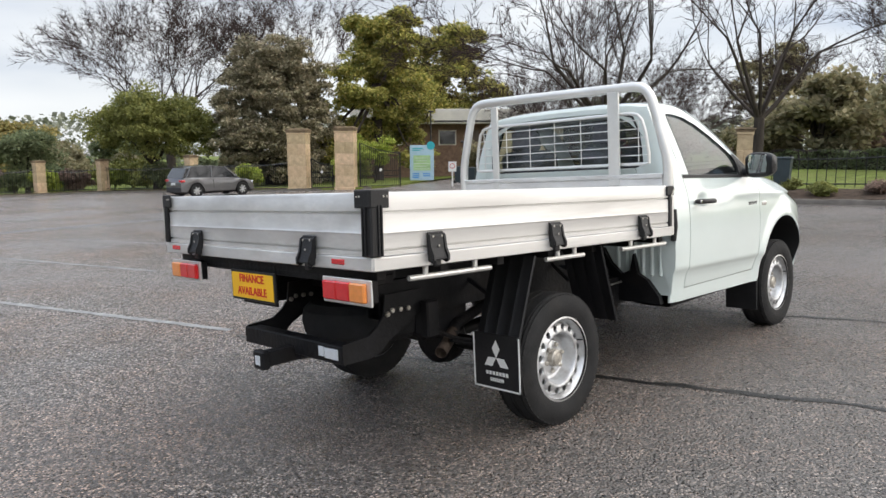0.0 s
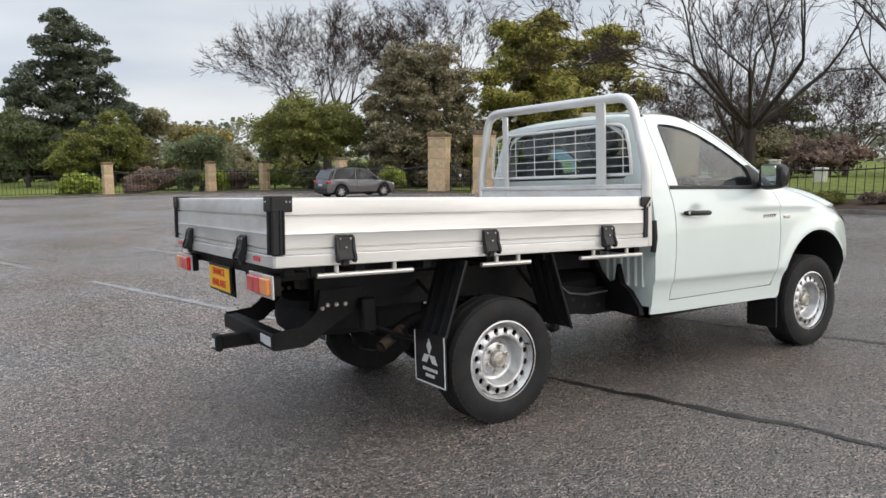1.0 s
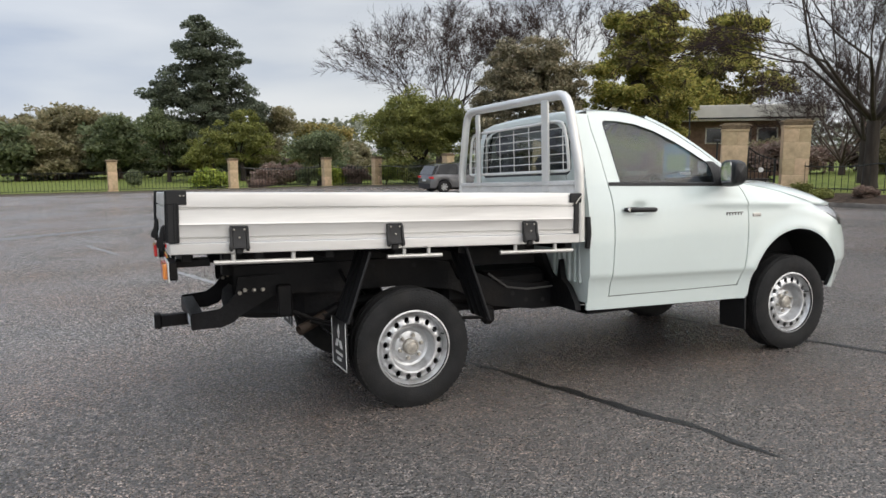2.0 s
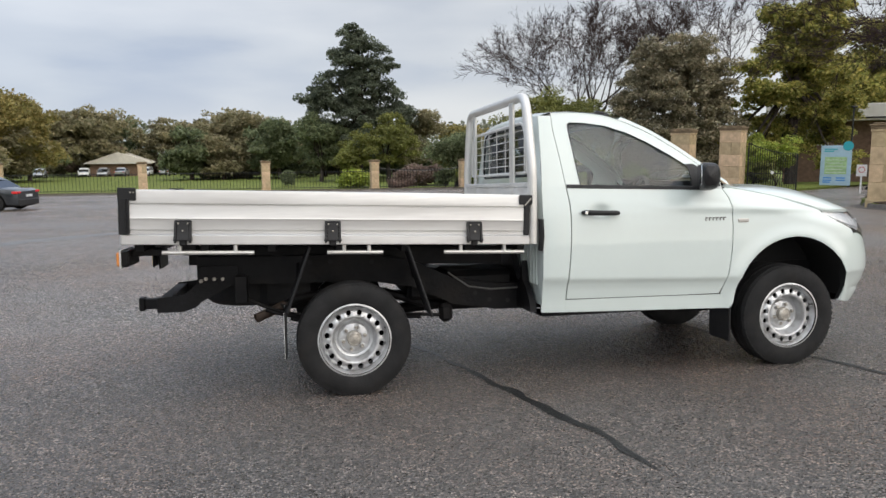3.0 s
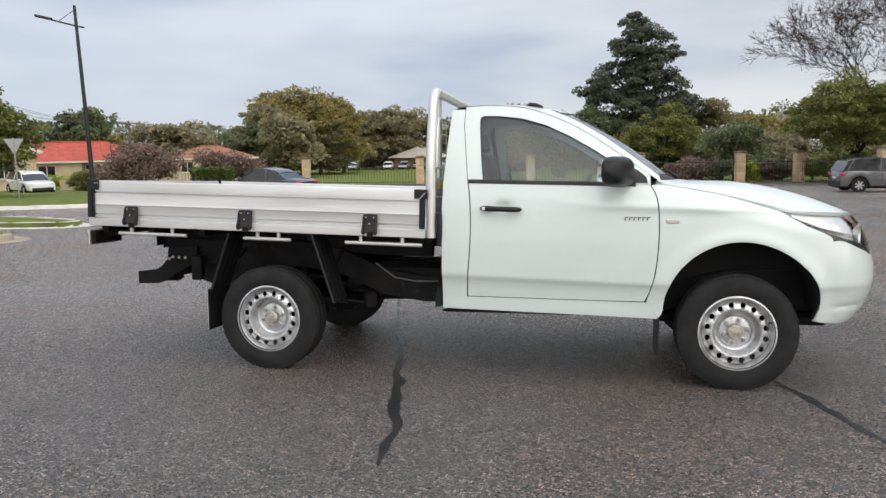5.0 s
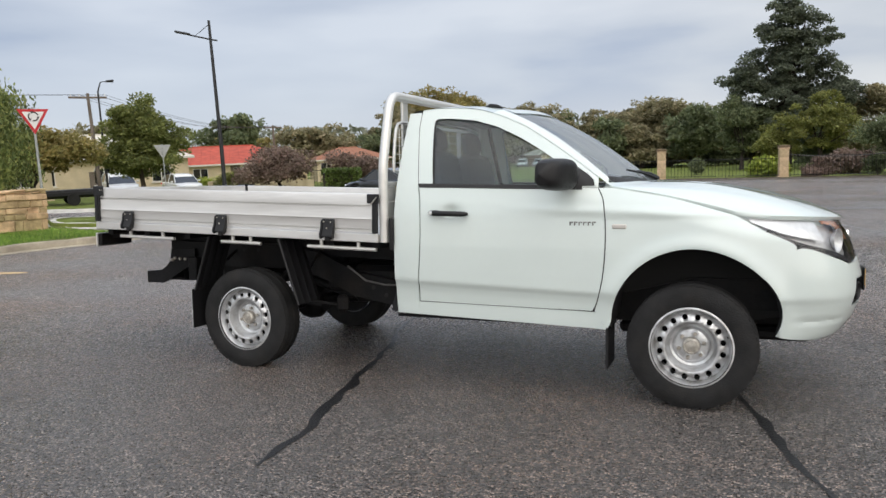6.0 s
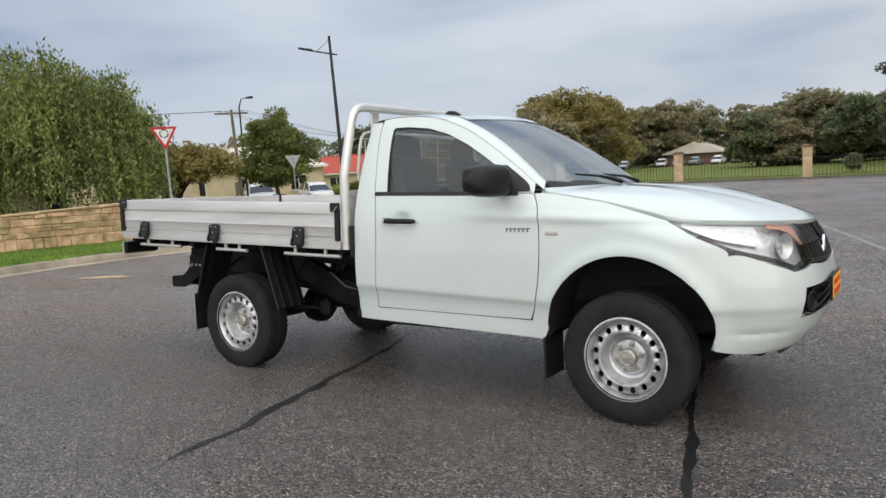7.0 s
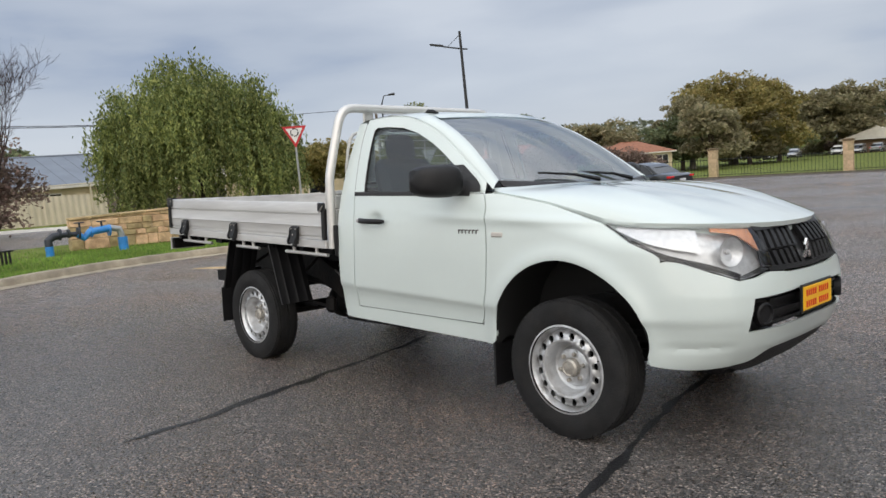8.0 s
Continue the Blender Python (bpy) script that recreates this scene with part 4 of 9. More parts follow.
def bonnet():
    bm = Mesh()
    rows = []
    side = spline([(2.525, 0.790, 1.262), (2.56, 0.812, 1.2425), (2.75, 0.807, 1.2085), (2.9, 0.806, 1.1785), (3.1, 0.808, 1.1285), (3.283, 0.805, 1.0765)])
    front = spline([(3.283, 0.805, 1.0765), (3.45, 0.775, 1.070), (3.60, 0.675, 1.062), (3.70, 0.53, 1.054), (3.765, 0.34, 1.046), (3.795, 0.15, 1.042), (3.80, 0.0, 1.041)])
    back = spline([(2.525, 0.790, 1.262), (2.60, 0.70, 1.262), (2.685, 0.50, 1.268), (2.735, 0.25, 1.272), (2.75, 0.0, 1.274)])
    mid = spline([(2.75, 0.0, 1.274), (3.1, 0.0, 1.246), (3.4, 0.0, 1.190), (3.6, 0.0, 1.131), (3.73, 0.0, 1.079), (3.785, 0.0, 1.05), (3.80, 0.0, 1.041)])
    g = coons(side, mid, back, front, 40, 26)
    for j, row in enumerate(g):
        for i, p in enumerate(row):
            u, v = i / 40, j / 26
            p.z += 0.030 * math.sin(math.pi * min(1, u * 1.02)) * math.sin(math.pi * min(1.0, v * 1.25)) ** 0.8 * (1 - v * 0.4)
            # raised rib lines that run forward
            p.z += 0.008 * math.exp(-((v - 0.42) / 0.06) ** 2) * math.sin(math.pi * u)
    for s in (-1, 1):
        bm.grid([[(p.x, s * p.y, p.z) for p in row] for row in g], flip=(s > 0))
        lip = [p for p in g[0]] + [row[-1] for row in g[1:]]
        bm.grid([[(p.x, s * p.y, p.z) for p in lip], [(p.x - 0.006, s * (p.y - 0.006), p.z - 0.022) for p in lip]], flip=(s < 0))
    return bm


part("bonnet", bonnet(), PAINT, truck, "white painted bonnet", sharp=45, fix=True)
_dk = Mesh()
for _s in (-1, 1):
    _dk.grid([[(p.x - 0.01, _s * p.y, p.z - o) for p in (Vector((2.53, 0.80, 1.25)), Vector((2.9, 0.80, 1.172)), Vector((3.283, 0.80, 1.07)), Vector((3.5, 0.74, 1.05)), Vector((3.66, 0.58, 1.045)), Vector((3.75, 0.3, 1.038)), Vector((3.775, 0, 1.035)))] for o in (0.008, 0.12)], flip=(_s > 0))
part("bonnet_gap", _dk, PAINT, truck)

# grille: frame, slanted ribs and emblem
grille = part("grille", panel(spline([(q_at_y(0.42), 0.848, 0), (q_at_y(0.25), 0.820, 0), (Q_END, 0.812, 0)]), spline([(q_at_y(0.44), 1.03, 0), (q_at_y(0.25), 1.026, 0), (Q_END, 1.024, 0)]), line([(q_at_y(0.42), 0.848, 0), (q_at_y(0.44), 1.03, 0)]), line([(Q_END, 0.812, 0), (Q_END, 1.024, 0)]), 20, 8, -1, inset=0.035, flange=0), PLASTIC, truck, "black ribbed radiator grille")
_gb = panel(spline([(q_at_y(0.42), 0.848, 0), (q_at_y(0.25), 0.820, 0), (Q_END, 0.812, 0)]), spline([(q_at_y(0.44), 1.03, 0), (q_at_y(0.25), 1.026, 0), (Q_END, 1.024, 0)]), line([(q_at_y(0.42), 0.848, 0), (q_at_y(0.44), 1.03, 0)]), line([(Q_END, 0.812, 0), (Q_END, 1.024, 0)]), 20, 8, 1, inset=0.035, flange=0)
part("grille_back", _gb, PLASTIC, grille)
for _s in (-1, 1):
    for _z, _h, _in in ((1.022, 0.020, 0.0), (0.828, 0.020, 0.004)):
        part("grille_frame", panel(line([(q_at_y(0.425), _z - _h / 2 + (0.014 if _z < 0.9 else 0), 0), (Q_END, _z - _h / 2, 0)]), line([(q_at_y(0.43), _z + _h / 2 + (0.016 if _z < 0.9 else 0.004), 0), (Q_END, _z + _h / 2, 0)]), line([(q_at_y(0.425), _z - _h / 2 + (0.014 if _z < 0.9 else 0), 0), (q_at_y(0.43), _z + _h / 2 + (0.016 if _z < 0.9 else 0.004), 0)]), line([(Q_END, _z - _h / 2, 0), (Q_END, _z + _h / 2, 0)]), 18, 3, _s, inset=_in, flange=0.03), PLASTIC, grille)
    for _i in range(6):
        _y0 = 0.065 + _i * 0.063
        for _z0, _z1, _m in ((0.928, 1.012, 1), (0.840, 0.918, -1)):
            _qa, _qb = q_at_y(_y0), q_at_y(_y0 + 0.034)
            _sl = 0.016 * _m
            part("grille_rib", panel(line([(_qb - (_sl if _m < 0 else 0), _z0, 0), (_qa - (_sl if _m < 0 else 0), _z0, 0)]), line([(_qb + (_sl if _m > 0 else 0), _z1, 0), (_qa + (_sl if _m > 0 else 0), _z1, 0)]), line([(_qb - (_sl if _m < 0 else 0), _z0, 0), (_qb + (_sl if _m > 0 else 0), _z1, 0)]), line([(_qa - (_sl if _m < 0 else 0), _z0, 0), (_qa + (_sl if _m > 0 else 0), _z1, 0)]), 2, 3, _s, inset=0.006, flange=0.03), PLASTIC, grille)
_em = Mesh()
for _a in (90, 210, 330):
    _c, _d = Vector((math.cos(radians(_a)), math.sin(radians(_a)))), 0.030
    _n = Vector((-_c.y, _c.x))
    _o = [(0, 0), tuple(_c * _d + _n * 0.019), tuple(_c * _d * 2), tuple(_c * _d - _n * 0.019)]
    _em.prism([(p[0], p[1]) for p in _o], 0, 0.012, pose(3.850, 0, 0.888, 0, 0, 90))
part("emblem", _em, CHROME, grille, "chrome emblem", fix=True)


def sign_plate(name, at, turn, w, h, words, label, parent, size=0.05):
    """A yellow plate in a black holder, with its words."""
    m = at @ pose(0, 0, 0, 0, 0, turn)
    p = part(name, Mesh().box((-w / 2, -0.006, -h / 2), (w / 2, 0.006, h / 2), 0.004, m), PLASTIC, parent, label)
    part("plate_face", Mesh().box((-w / 2 + 0.012, -0.009, -h / 2 + 0.012), (w / 2 - 0.012, -0.004, h / 2 - 0.012), 0.002, m), YELLOW, p)
    if words:
        for i, text in enumerate(words):
            cu = bpy.data.curves.new("letters", "FONT")
            cu.body, cu.size, cu.align_x, cu.align_y, cu.extrude, cu.offset = text, size, "CENTER", "CENTER", 0.001, 0.0012
            tmp = new("letters_draft", cu)
            dg = bpy.context.evaluated_depsgraph_get()
            me = bpy.data.meshes.new_from_object(tmp.evaluated_get(dg))
            bpy.data.objects.remove(tmp)
            me.transform(m @ pose(0, -0.0105, (0.5 - i) * size * 1.15 + 0.004, 90))
            part("letters", me, RED_INK, p, "red lettering")
    else:
        for z, n in ((0.026, 2), (-0.026, 2)):
            for i in range(n):
                for k in range(5):
                    x = -0.155 + i * 0.165 + k * 0.028
                    part("lettering_bar", Mesh().box((x, -0.012, z - 0.016), (x + 0.013, -0.008, z + 0.014), 0, m), RED_INK, p)
    return p


_fp = sign_plate("front_sign_plate", pose(3.906, -0.05, 0.682), 90, 0.40, 0.135, (), "yellow plate with red printed lettering, black holder", truck)
_rp = sign_plate("rear_sign_plate", pose(-1.272, 0.05, 0.845), -90, 0.40, 0.15, ("FINANCE", "AVAILABLE"), "yellow plate with red lettering, black holder", truck, 0.054)
part("plate_bracket", Mesh().box((-1.245, -0.11, 0.75), (-1.235, 0.20, 0.95), 0.003), CHASSIS, truck)

# back of the cab with its window
def cab_back():
    bm = Mesh()
    outer = [(-0.845, 0.50), (-0.868, 0.70), (-0.875, 0.95), (-0.852, 1.15), (-0.832, 1.262), (-0.79, 1.40), (-0.742, 1.55), (-0.70, 1.66), (-0.672, 1.722), (-0.50, 1.748), (-0.25, 1.758), (0.0, 1.760)]
    inner = [(-0.60, 1.330), (-0.63, 1.34), (-0.655, 1.36), (-0.652, 1.40), (-0.64, 1.46), (-0.62, 1.55), (-0.60, 1.62), (-0.575, 1.665), (-0.53, 1.684), (-0.40, 1.690), (-0.2, 1.694), (0.0, 1.695)]
    for s in (1, -1):
        co, ci = line([(*p, 0) for p in outer]), line([(*p, 0) for p in inner])
        rows = []
        for k in range(5):
            rows.append([])
            for i in range(41):
                p = co(i / 40).lerp(ci(i / 40), k / 4)
                x = 1.207 + 0.04 * max(0.0, (p.y - 1.1) / 0.62) ** 1.4
                rows[-1].append((x - (0.012 if 0 < k < 4 else 0), p.x * s, p.y))
        rows.append([(r[0] + 0.03, r[1], r[2]) for r in rows[-1]])
        bm.grid(rows, flip=(s > 0))
        bm.add([(1.207, 0.845 * s, 0.50), (1.207, 0, 0.50), (1.212, 0, 1.33), (1.212, 0.60 * s, 1.33)], [(0, 1, 2, 3)])
    return bm


back = part("cab_back", cab_back(), PAINT, truck, "white painted back of the cab", fix=True)
_pane = [[(1.236 + 0.04 * (z - 1.33), y * w, z) for y in np.linspace(-0.66, 0.66, 12)] for z, w in ((1.325, 0.96), (1.36, 1.0), (1.45, 0.98), (1.55, 0.945), (1.66, 0.88), (1.70, 0.82))]
_pn = part("rear_window", Mesh().grid(_pane, flip=True), GLASS_DARK, truck, "dark tinted rear window")
_pn.visible_shadow = False
part("rear_seal", Mesh().tube([(1.226, y, z) for y, z in ((-0.6, 1.332), (0.6, 1.332), (0.645, 1.36), (0.64, 1.46), (0.61, 1.60), (0.575, 1.665), (0.50, 1.688), (0, 1.697), (-0.50, 1.688), (-0.575, 1.665), (-0.61, 1.60), (-0.64, 1.46), (-0.645, 1.36))], 0.008, 6, closed=True), TRIM, truck)

# cabin: floor, dashboard, seats, wheel
part("cabin_floor", Mesh().box((1.24, -0.80, 0.50), (2.55, 0.80, 0.55), 0.01), CABIN, truck)
part("cabin_back", Mesh().box((1.262, -0.78, 0.55), (1.28, 0.78, 1.30), 0.004), CABIN, truck)
_d = Mesh()
_d.grid([[(x + 0.10 * (1 - (y / 0.75) ** 2), y, z) for y in np.linspace(-0.76, 0.76, 12)] for x, z in ((2.50, 1.245), (2.35, 1.250), (2.22, 1.245), (2.17, 1.215), (2.16, 1.12), (2.20, 0.95), (2.28, 0.70))], flip=True)
part("dashboard", _d, CABIN, truck, "dark grey dashboard")
for _y in (-0.36, 0.36):
    seat = part("seat", Mesh().box((1.42, _y - 0.25, 0.78), (1.95, _y + 0.25, 0.93), 0.04), SEAT, truck, "dark cloth bucket seat")
    part("backrest", Mesh().box((-0.07, -0.25, 0.0), (0.07, 0.25, 0.60), 0.05, pose(1.42, _y, 0.90, 0, -12)), SEAT, seat)
    part("headrest", Mesh().box((-0.05, -0.13, 0.0), (0.05, 0.13, 0.19), 0.045, pose(1.30, _y, 1.47, 0, -8)), SEAT, seat)
_m = pose(2.06, -0.36, 1.16, 0, -62, 0)
_sw = Mesh().tube([_m @ Vector((0.18 * math.cos(a), 0.18 * math.sin(a), 0)) for a in np.linspace(0, 2 * math.pi, 33)[:-1]], 0.015, 8, closed=True)
_sw.lathe([(0.0, 0.03), (0.06, 0.028), (0.075, 0.0)], 16, _m)
for _a in (0, 180, 270):
    _sw.tube([_m @ Vector((0.05 * math.cos(radians(_a)), 0.05 * math.sin(radians(_a)), 0.01)), _m @ Vector((0.18 * math.cos(radians(_a)), 0.18 * math.sin(radians(_a)), 0))], 0.013, 6)
part("steering_wheel", _sw, CABIN, truck, "black steering wheel")
_hl = Mesh().grid([[(x, y, z - 0.03 * (y / 0.6) ** 2) for y in np.linspace(-0.62, 0.62, 8)] for x, z in ((1.28, 1.735), (1.5, 1.75), (1.84, 1.725))], flip=True)
part("headlining", _hl, CABIN_PALE, truck)
for _y in (-1, 1):
    part("wiper", Mesh().tube([(2.735 - 0.12 * abs(0.12 + _y * 0.2), 0.12 + _y * 0.20, 1.285), (2.66, 0.12 + _y * 0.20 - 0.16, 1.318), (2.60, 0.12 + _y * 0.2 - 0.42, 1.335)], [0.014, 0.009, 0.006], 6), PLASTIC, truck, "black wiper arm")


# ---- wheels ----
def wheel(x, y, s, name="wheel"):
    """One road wheel: tyre with grooved tread, steel rim with round vents, hub and nuts. Its face looks along s."""
    m = pose(x, y, AXLE_Z, 90 if s < 0 else -90, 0, 0)
    w = 0.098
    prof = [(0.214, -w * 0.85), (0.240, -w * 0.99), (0.285, -w * 1.06), (0.322, -w * 1.0), (0.342, -w * 0.90), (0.349, -w * 0.78)]
    tread = [-0.62, -0.60, -0.50, -0.48, -0.14, -0.12, -0.02, 0.02, 0.12, 0.14, 0.48, 0.50, 0.60, 0.62]
    for i, k in enumerate(tread):
        prof.append((0.352 - (0.008 if i in (1, 2, 11, 12) else 0.0) - (0.008 if i in (5, 8) else 0), k * w * 1.2))
    prof += [(0.349, w * 0.78), (0.342, w * 0.90), (0.336, w * 0.93), (0.322, w * 1.0), (0.300, w * 1.045), (0.285, w * 1.06), (0.262, w * 1.05), (0.240, w * 0.99), (0.228, w * 0.95), (0.214, w * 0.85)]
    hub = part(name, Mesh().lathe([(0.0, -0.02), (0.10, -0.02), (0.12, -0.04), (0.12, -0.070), (0.206, -0.082), (0.206, -0.090), (0.0, -0.096)], 24, m), CHASSIS, truck, "silver steel road wheel with black tyre")
    t = Mesh().lathe(prof, 72, m)
    # shoulder lugs
    for k in range(60):
        a = 2 * math.pi * k / 60
        for side in (-1, 1):
            c = m @ pose(0, 0, 0, 0, 0, math.degrees(a)) @ pose(0.3445, 0, side * w * 0.80)
            t.box((-0.010, -0.012, -0.012), (0.0015, 0.012, 0.012), 0, c)
    part("tyre", t, RUBBER, hub, "black rubber tyre", sharp=40)
    r = Mesh().lathe([(0.2165, 0.094), (0.226, 0.092), (0.227, 0.082), (0.215, 0.080), (0.211, 0.074), (0.206, 0.060), (0.2005, 0.050), (0.1985, 0.040), (0.198, 0.02), (0.200, -0.05), (0.214, -0.08)], 64, m)
    # disc with a ring of round vents
    def h(rr):
        return lerp_table([(0.0, 0.02), (0.118, 0.004), (0.140, 0.068), (0.146, 0.077), (0.158, 0.076), (0.180, 0.064), (0.199, 0.044)], rr)
    n, rin, rout, rc, rh = 16, 0.146, 0.199, 0.1705, 0.0152
    for k in range(n):
        a0, a1 = 2 * math.pi * k / n, 2 * math.pi * (k + 1) / n
        ac = (a0 + a1) / 2
        edge = [(rin, a0 + (a1 - a0) * i / 4) for i in range(4)] + [(rin + (rout - rin) * i / 3, a1) for i in range(3)] + [(rout, a1 - (a1 - a0) * i / 4) for i in range(4)] + [(rout - (rout - rin) * i / 3, a0) for i in range(3)]
        cx, cy = rc * math.cos(ac), rc * math.sin(ac)
        rows = [[], [], [], []]
        for rr, aa in edge:
            px, py = rr * math.cos(aa), rr * math.sin(aa)
            d = Vector((px - cx, py - cy)).normalized()
            qx, qy = cx + d.x * rh, cy + d.y * rh * 1.15
            mx, my = (px + qx) / 2, (py + qy) / 2
            rows[0].append(m @ Vector((px, py, h(rr))))
            rows[1].append(m @ Vector((mx, my, h(math.hypot(mx, my)))))
            rows[2].append(m @ Vector((qx, qy, h(rc) - 0.001)))
            rows[3].append(m @ Vector((qx, qy, h(rc) - 0.012)))
        r.grid(rows, wrap=True)
    r.lathe([(0.1462, h(0.146)), (0.139, 0.075), (0.132, 0.062), (0.127, 0.028), (0.118, 0.006), (0.104, 0.000), (0.097, 0.008), (0.092, 0.020), (0.084, 0.024), (0.050, 0.025), (0.046, 0.022)], 64, m)
    rim = part("rim", r, RIM, hub, "silver steel rim with round vents", sharp=35, fix=True)
    for k in range(6):
        c = m @ pose(0, 0, 0, 0, 0, k * 60 + 15) @ pose(0.0695, 0, 0.020)
        part("bulge", Mesh().lathe([(0.022, 0.0), (0.018, 0.007), (0.012, 0.008)], 12, c), RIM, rim)
        part("wheel_nut", Mesh().lathe([(0.0115, 0.0), (0.0115, 0.020), (0.008, 0.024), (0.0, 0.024)], 6, c), ZINC, rim)
    part("hub_cap", Mesh().lathe([(0.047, 0.018), (0.045, 0.052), (0.036, 0.060), (0.033, 0.056), (0.020, 0.058), (0.0, 0.060)], 28, m), ZINC, hub)
    part("valve", Mesh().tube([m @ Vector((0.188, 0.064, 0.050)), m @ Vector((0.190, 0.066, 0.085))], 0.004, 6), PLASTIC, rim)
    return hub


for _x in (0.0, WHEELBASE):
    for _s in (-1, 1):
        wheel(_x, _s * WHEEL_Y, _s)

# ---- tray, in its own tilted frame: s runs forward from the rear edge, h up ----
TRAY = pose(-1.300, 0, 0.977, 0, 1.76, 0)
TRAY_L, TRAY_W, BOARD_T = 2.405, 0.905, 0.030


def tbox(bm, a, b, c=0.0):
    return bm.box(a, b, c, TRAY)


tray = part("tray", tbox(Mesh(), (0.02, -TRAY_W + 0.03, 0.020), (TRAY_L, TRAY_W - 0.03, 0.046), 0.003), ALU, truck, "aluminium drop-side tray, bare and dusty")
for _i in range(12):
    _y = -TRAY_W + 0.045 + _i * 0.1475
    part("deck_plank", tbox(Mesh(), (0.03, _y, 0.046), (TRAY_L - 0.02, _y + 0.1435, 0.055), 0.003), ALU, tray)
# edge rails
for _s in (-1, 1):
    part("side_rail", tbox(Mesh(), (0.0, _s * (TRAY_W - 0.045), 0.0), (TRAY_L, _s * (TRAY_W + 0.006), 0.055), 0.004), ALU, tray)
part("rear_rail", tbox(Mesh(), (-0.006, -TRAY_W, 0.0), (0.05, TRAY_W, 0.055), 0.004), ALU, tray)


def board_profile(bm, along, face, start, end, out):
    """One drop side out of three interlocking hollow planks with grooves, ridges and a rolled top."""
    # outline in (depth, height): depth is outward
    p = [(0, 0.060), (0.0, 0.078), (-0.013, 0.079), (-0.013, 0.085), (0.0, 0.087), (0.0, 0.140), (0.002, 0.146), (0.0035, 0.150), (0.002, 0.154), (0.0, 0.160), (0.0, 0.226), (-0.014, 0.2275), (-0.014, 0.2345), (0.0, 0.237), (0.0, 0.300), (-0.004, 0.309), (-0.010, 0.312),
         (-0.022, 0.312), (-0.028, 0.309), (-0.030, 0.300), (-0.030, 0.060)]
    rows = []
    for t in (start, end):
        rows.append([TRAY @ (Vector((t, out * (face + d), h)) if along == "s" else Vector((-(face + d), t, h))) for d, h in p])
    k = len(bm.v)
    bm.grid(rows, wrap=True)
    n = len(p)
    bm.f.append(tuple(range(k, k + n)))
    bm.f.append(tuple(range(k + 2 * n - 1, k + n - 1, -1)))
    return bm


def latch(parent, place, depth_axis):
    """Black over-centre latch: back plate, cheeks, lever and hook. Local x along the board, y outward, z up."""
    m = place
    b = part("latch", Mesh().box((-0.047, 0.0, -0.012), (0.047, 0.010, 0.086), 0.005, m), PLASTIC, parent, "black over-centre latch")
    turned = m @ Matrix(((0, 1, 0, 0), (0, 0, 1, 0), (1, 0, 0, 0), (0, 0, 0, 1)))
    for sx in (-1, 1):
        part("latch_cheek", Mesh().prism([(-0.036, 0.010), (0.080, 0.008), (0.072, 0.022), (0.020, 0.030), (-0.012, 0.046), (-0.034, 0.046), (-0.044, 0.032)], sx * 0.041 - 0.006, sx * 0.041 + 0.006, turned), PLASTIC, b, fix=True)
    part("latch_lever", Mesh().prism([(0.076, 0.008), (0.070, 0.020), (0.015, 0.026), (-0.020, 0.040), (-0.030, 0.036), (-0.018, 0.020), (0.0, 0.008)], -0.032, 0.032, turned), PLASTIC, b, fix=True)
    part("latch_hook", Mesh().box((-0.020, 0.002, -0.062), (0.020, 0.024, -0.018), 0.007, m), PLASTIC, b)
    part("latch_pin", Mesh().tube([m @ Vector((-0.051, 0.036, -0.026)), m @ Vector((0.051, 0.036, -0.026))], 0.006, 8), PLASTIC, b)
    for sx in (-1, 1):
        part("rivet", Mesh().lathe([(0.006, 0.0), (0.004, 0.003), (0.0, 0.004)], 8, m @ pose(sx * 0.026, 0.020, 0.066, -90)), ZINC, b)
    part("rivet", Mesh().lathe([(0.006, 0.0), (0.004, 0.003), (0.0, 0.004)], 8, m @ pose(0, 0.028, 0.026, -90)), ZINC, b)


for _s in (-1, 1):
    _b = part("side_board", board_profile(Mesh(), "s", TRAY_W, 0.045, TRAY_L - 0.035, _s), ALU, tray, "ribbed aluminium drop side, scuffed", fix=True)
    for _x in (0.335, 1.180, 2.045):
        _m = TRAY @ pose(_x, _s * (TRAY_W + 0.002), 0.056, 0, 0, 180 if _s < 0 else 0)
        latch(_b, _m, _s)
_b = part("tail_board", board_profile(Mesh(), "y", 0.0, -TRAY_W + 0.045, TRAY_W - 0.045, 1), ALU, tray, "ribbed aluminium tailboard", fix=True)
for _y in (-0.49, 0.52):
    latch(_b, TRAY @ pose(-0.002, _y, 0.048, 0, 0, 90), 0)
for _y in (-0.69, 0.78):
    part("red_reflector", Mesh().box((-0.012, _y - 0.042, 0.020), (-0.004, _y + 0.042, 0.043), 0.003, TRAY), RED_LENS, tray, "small red reflector")


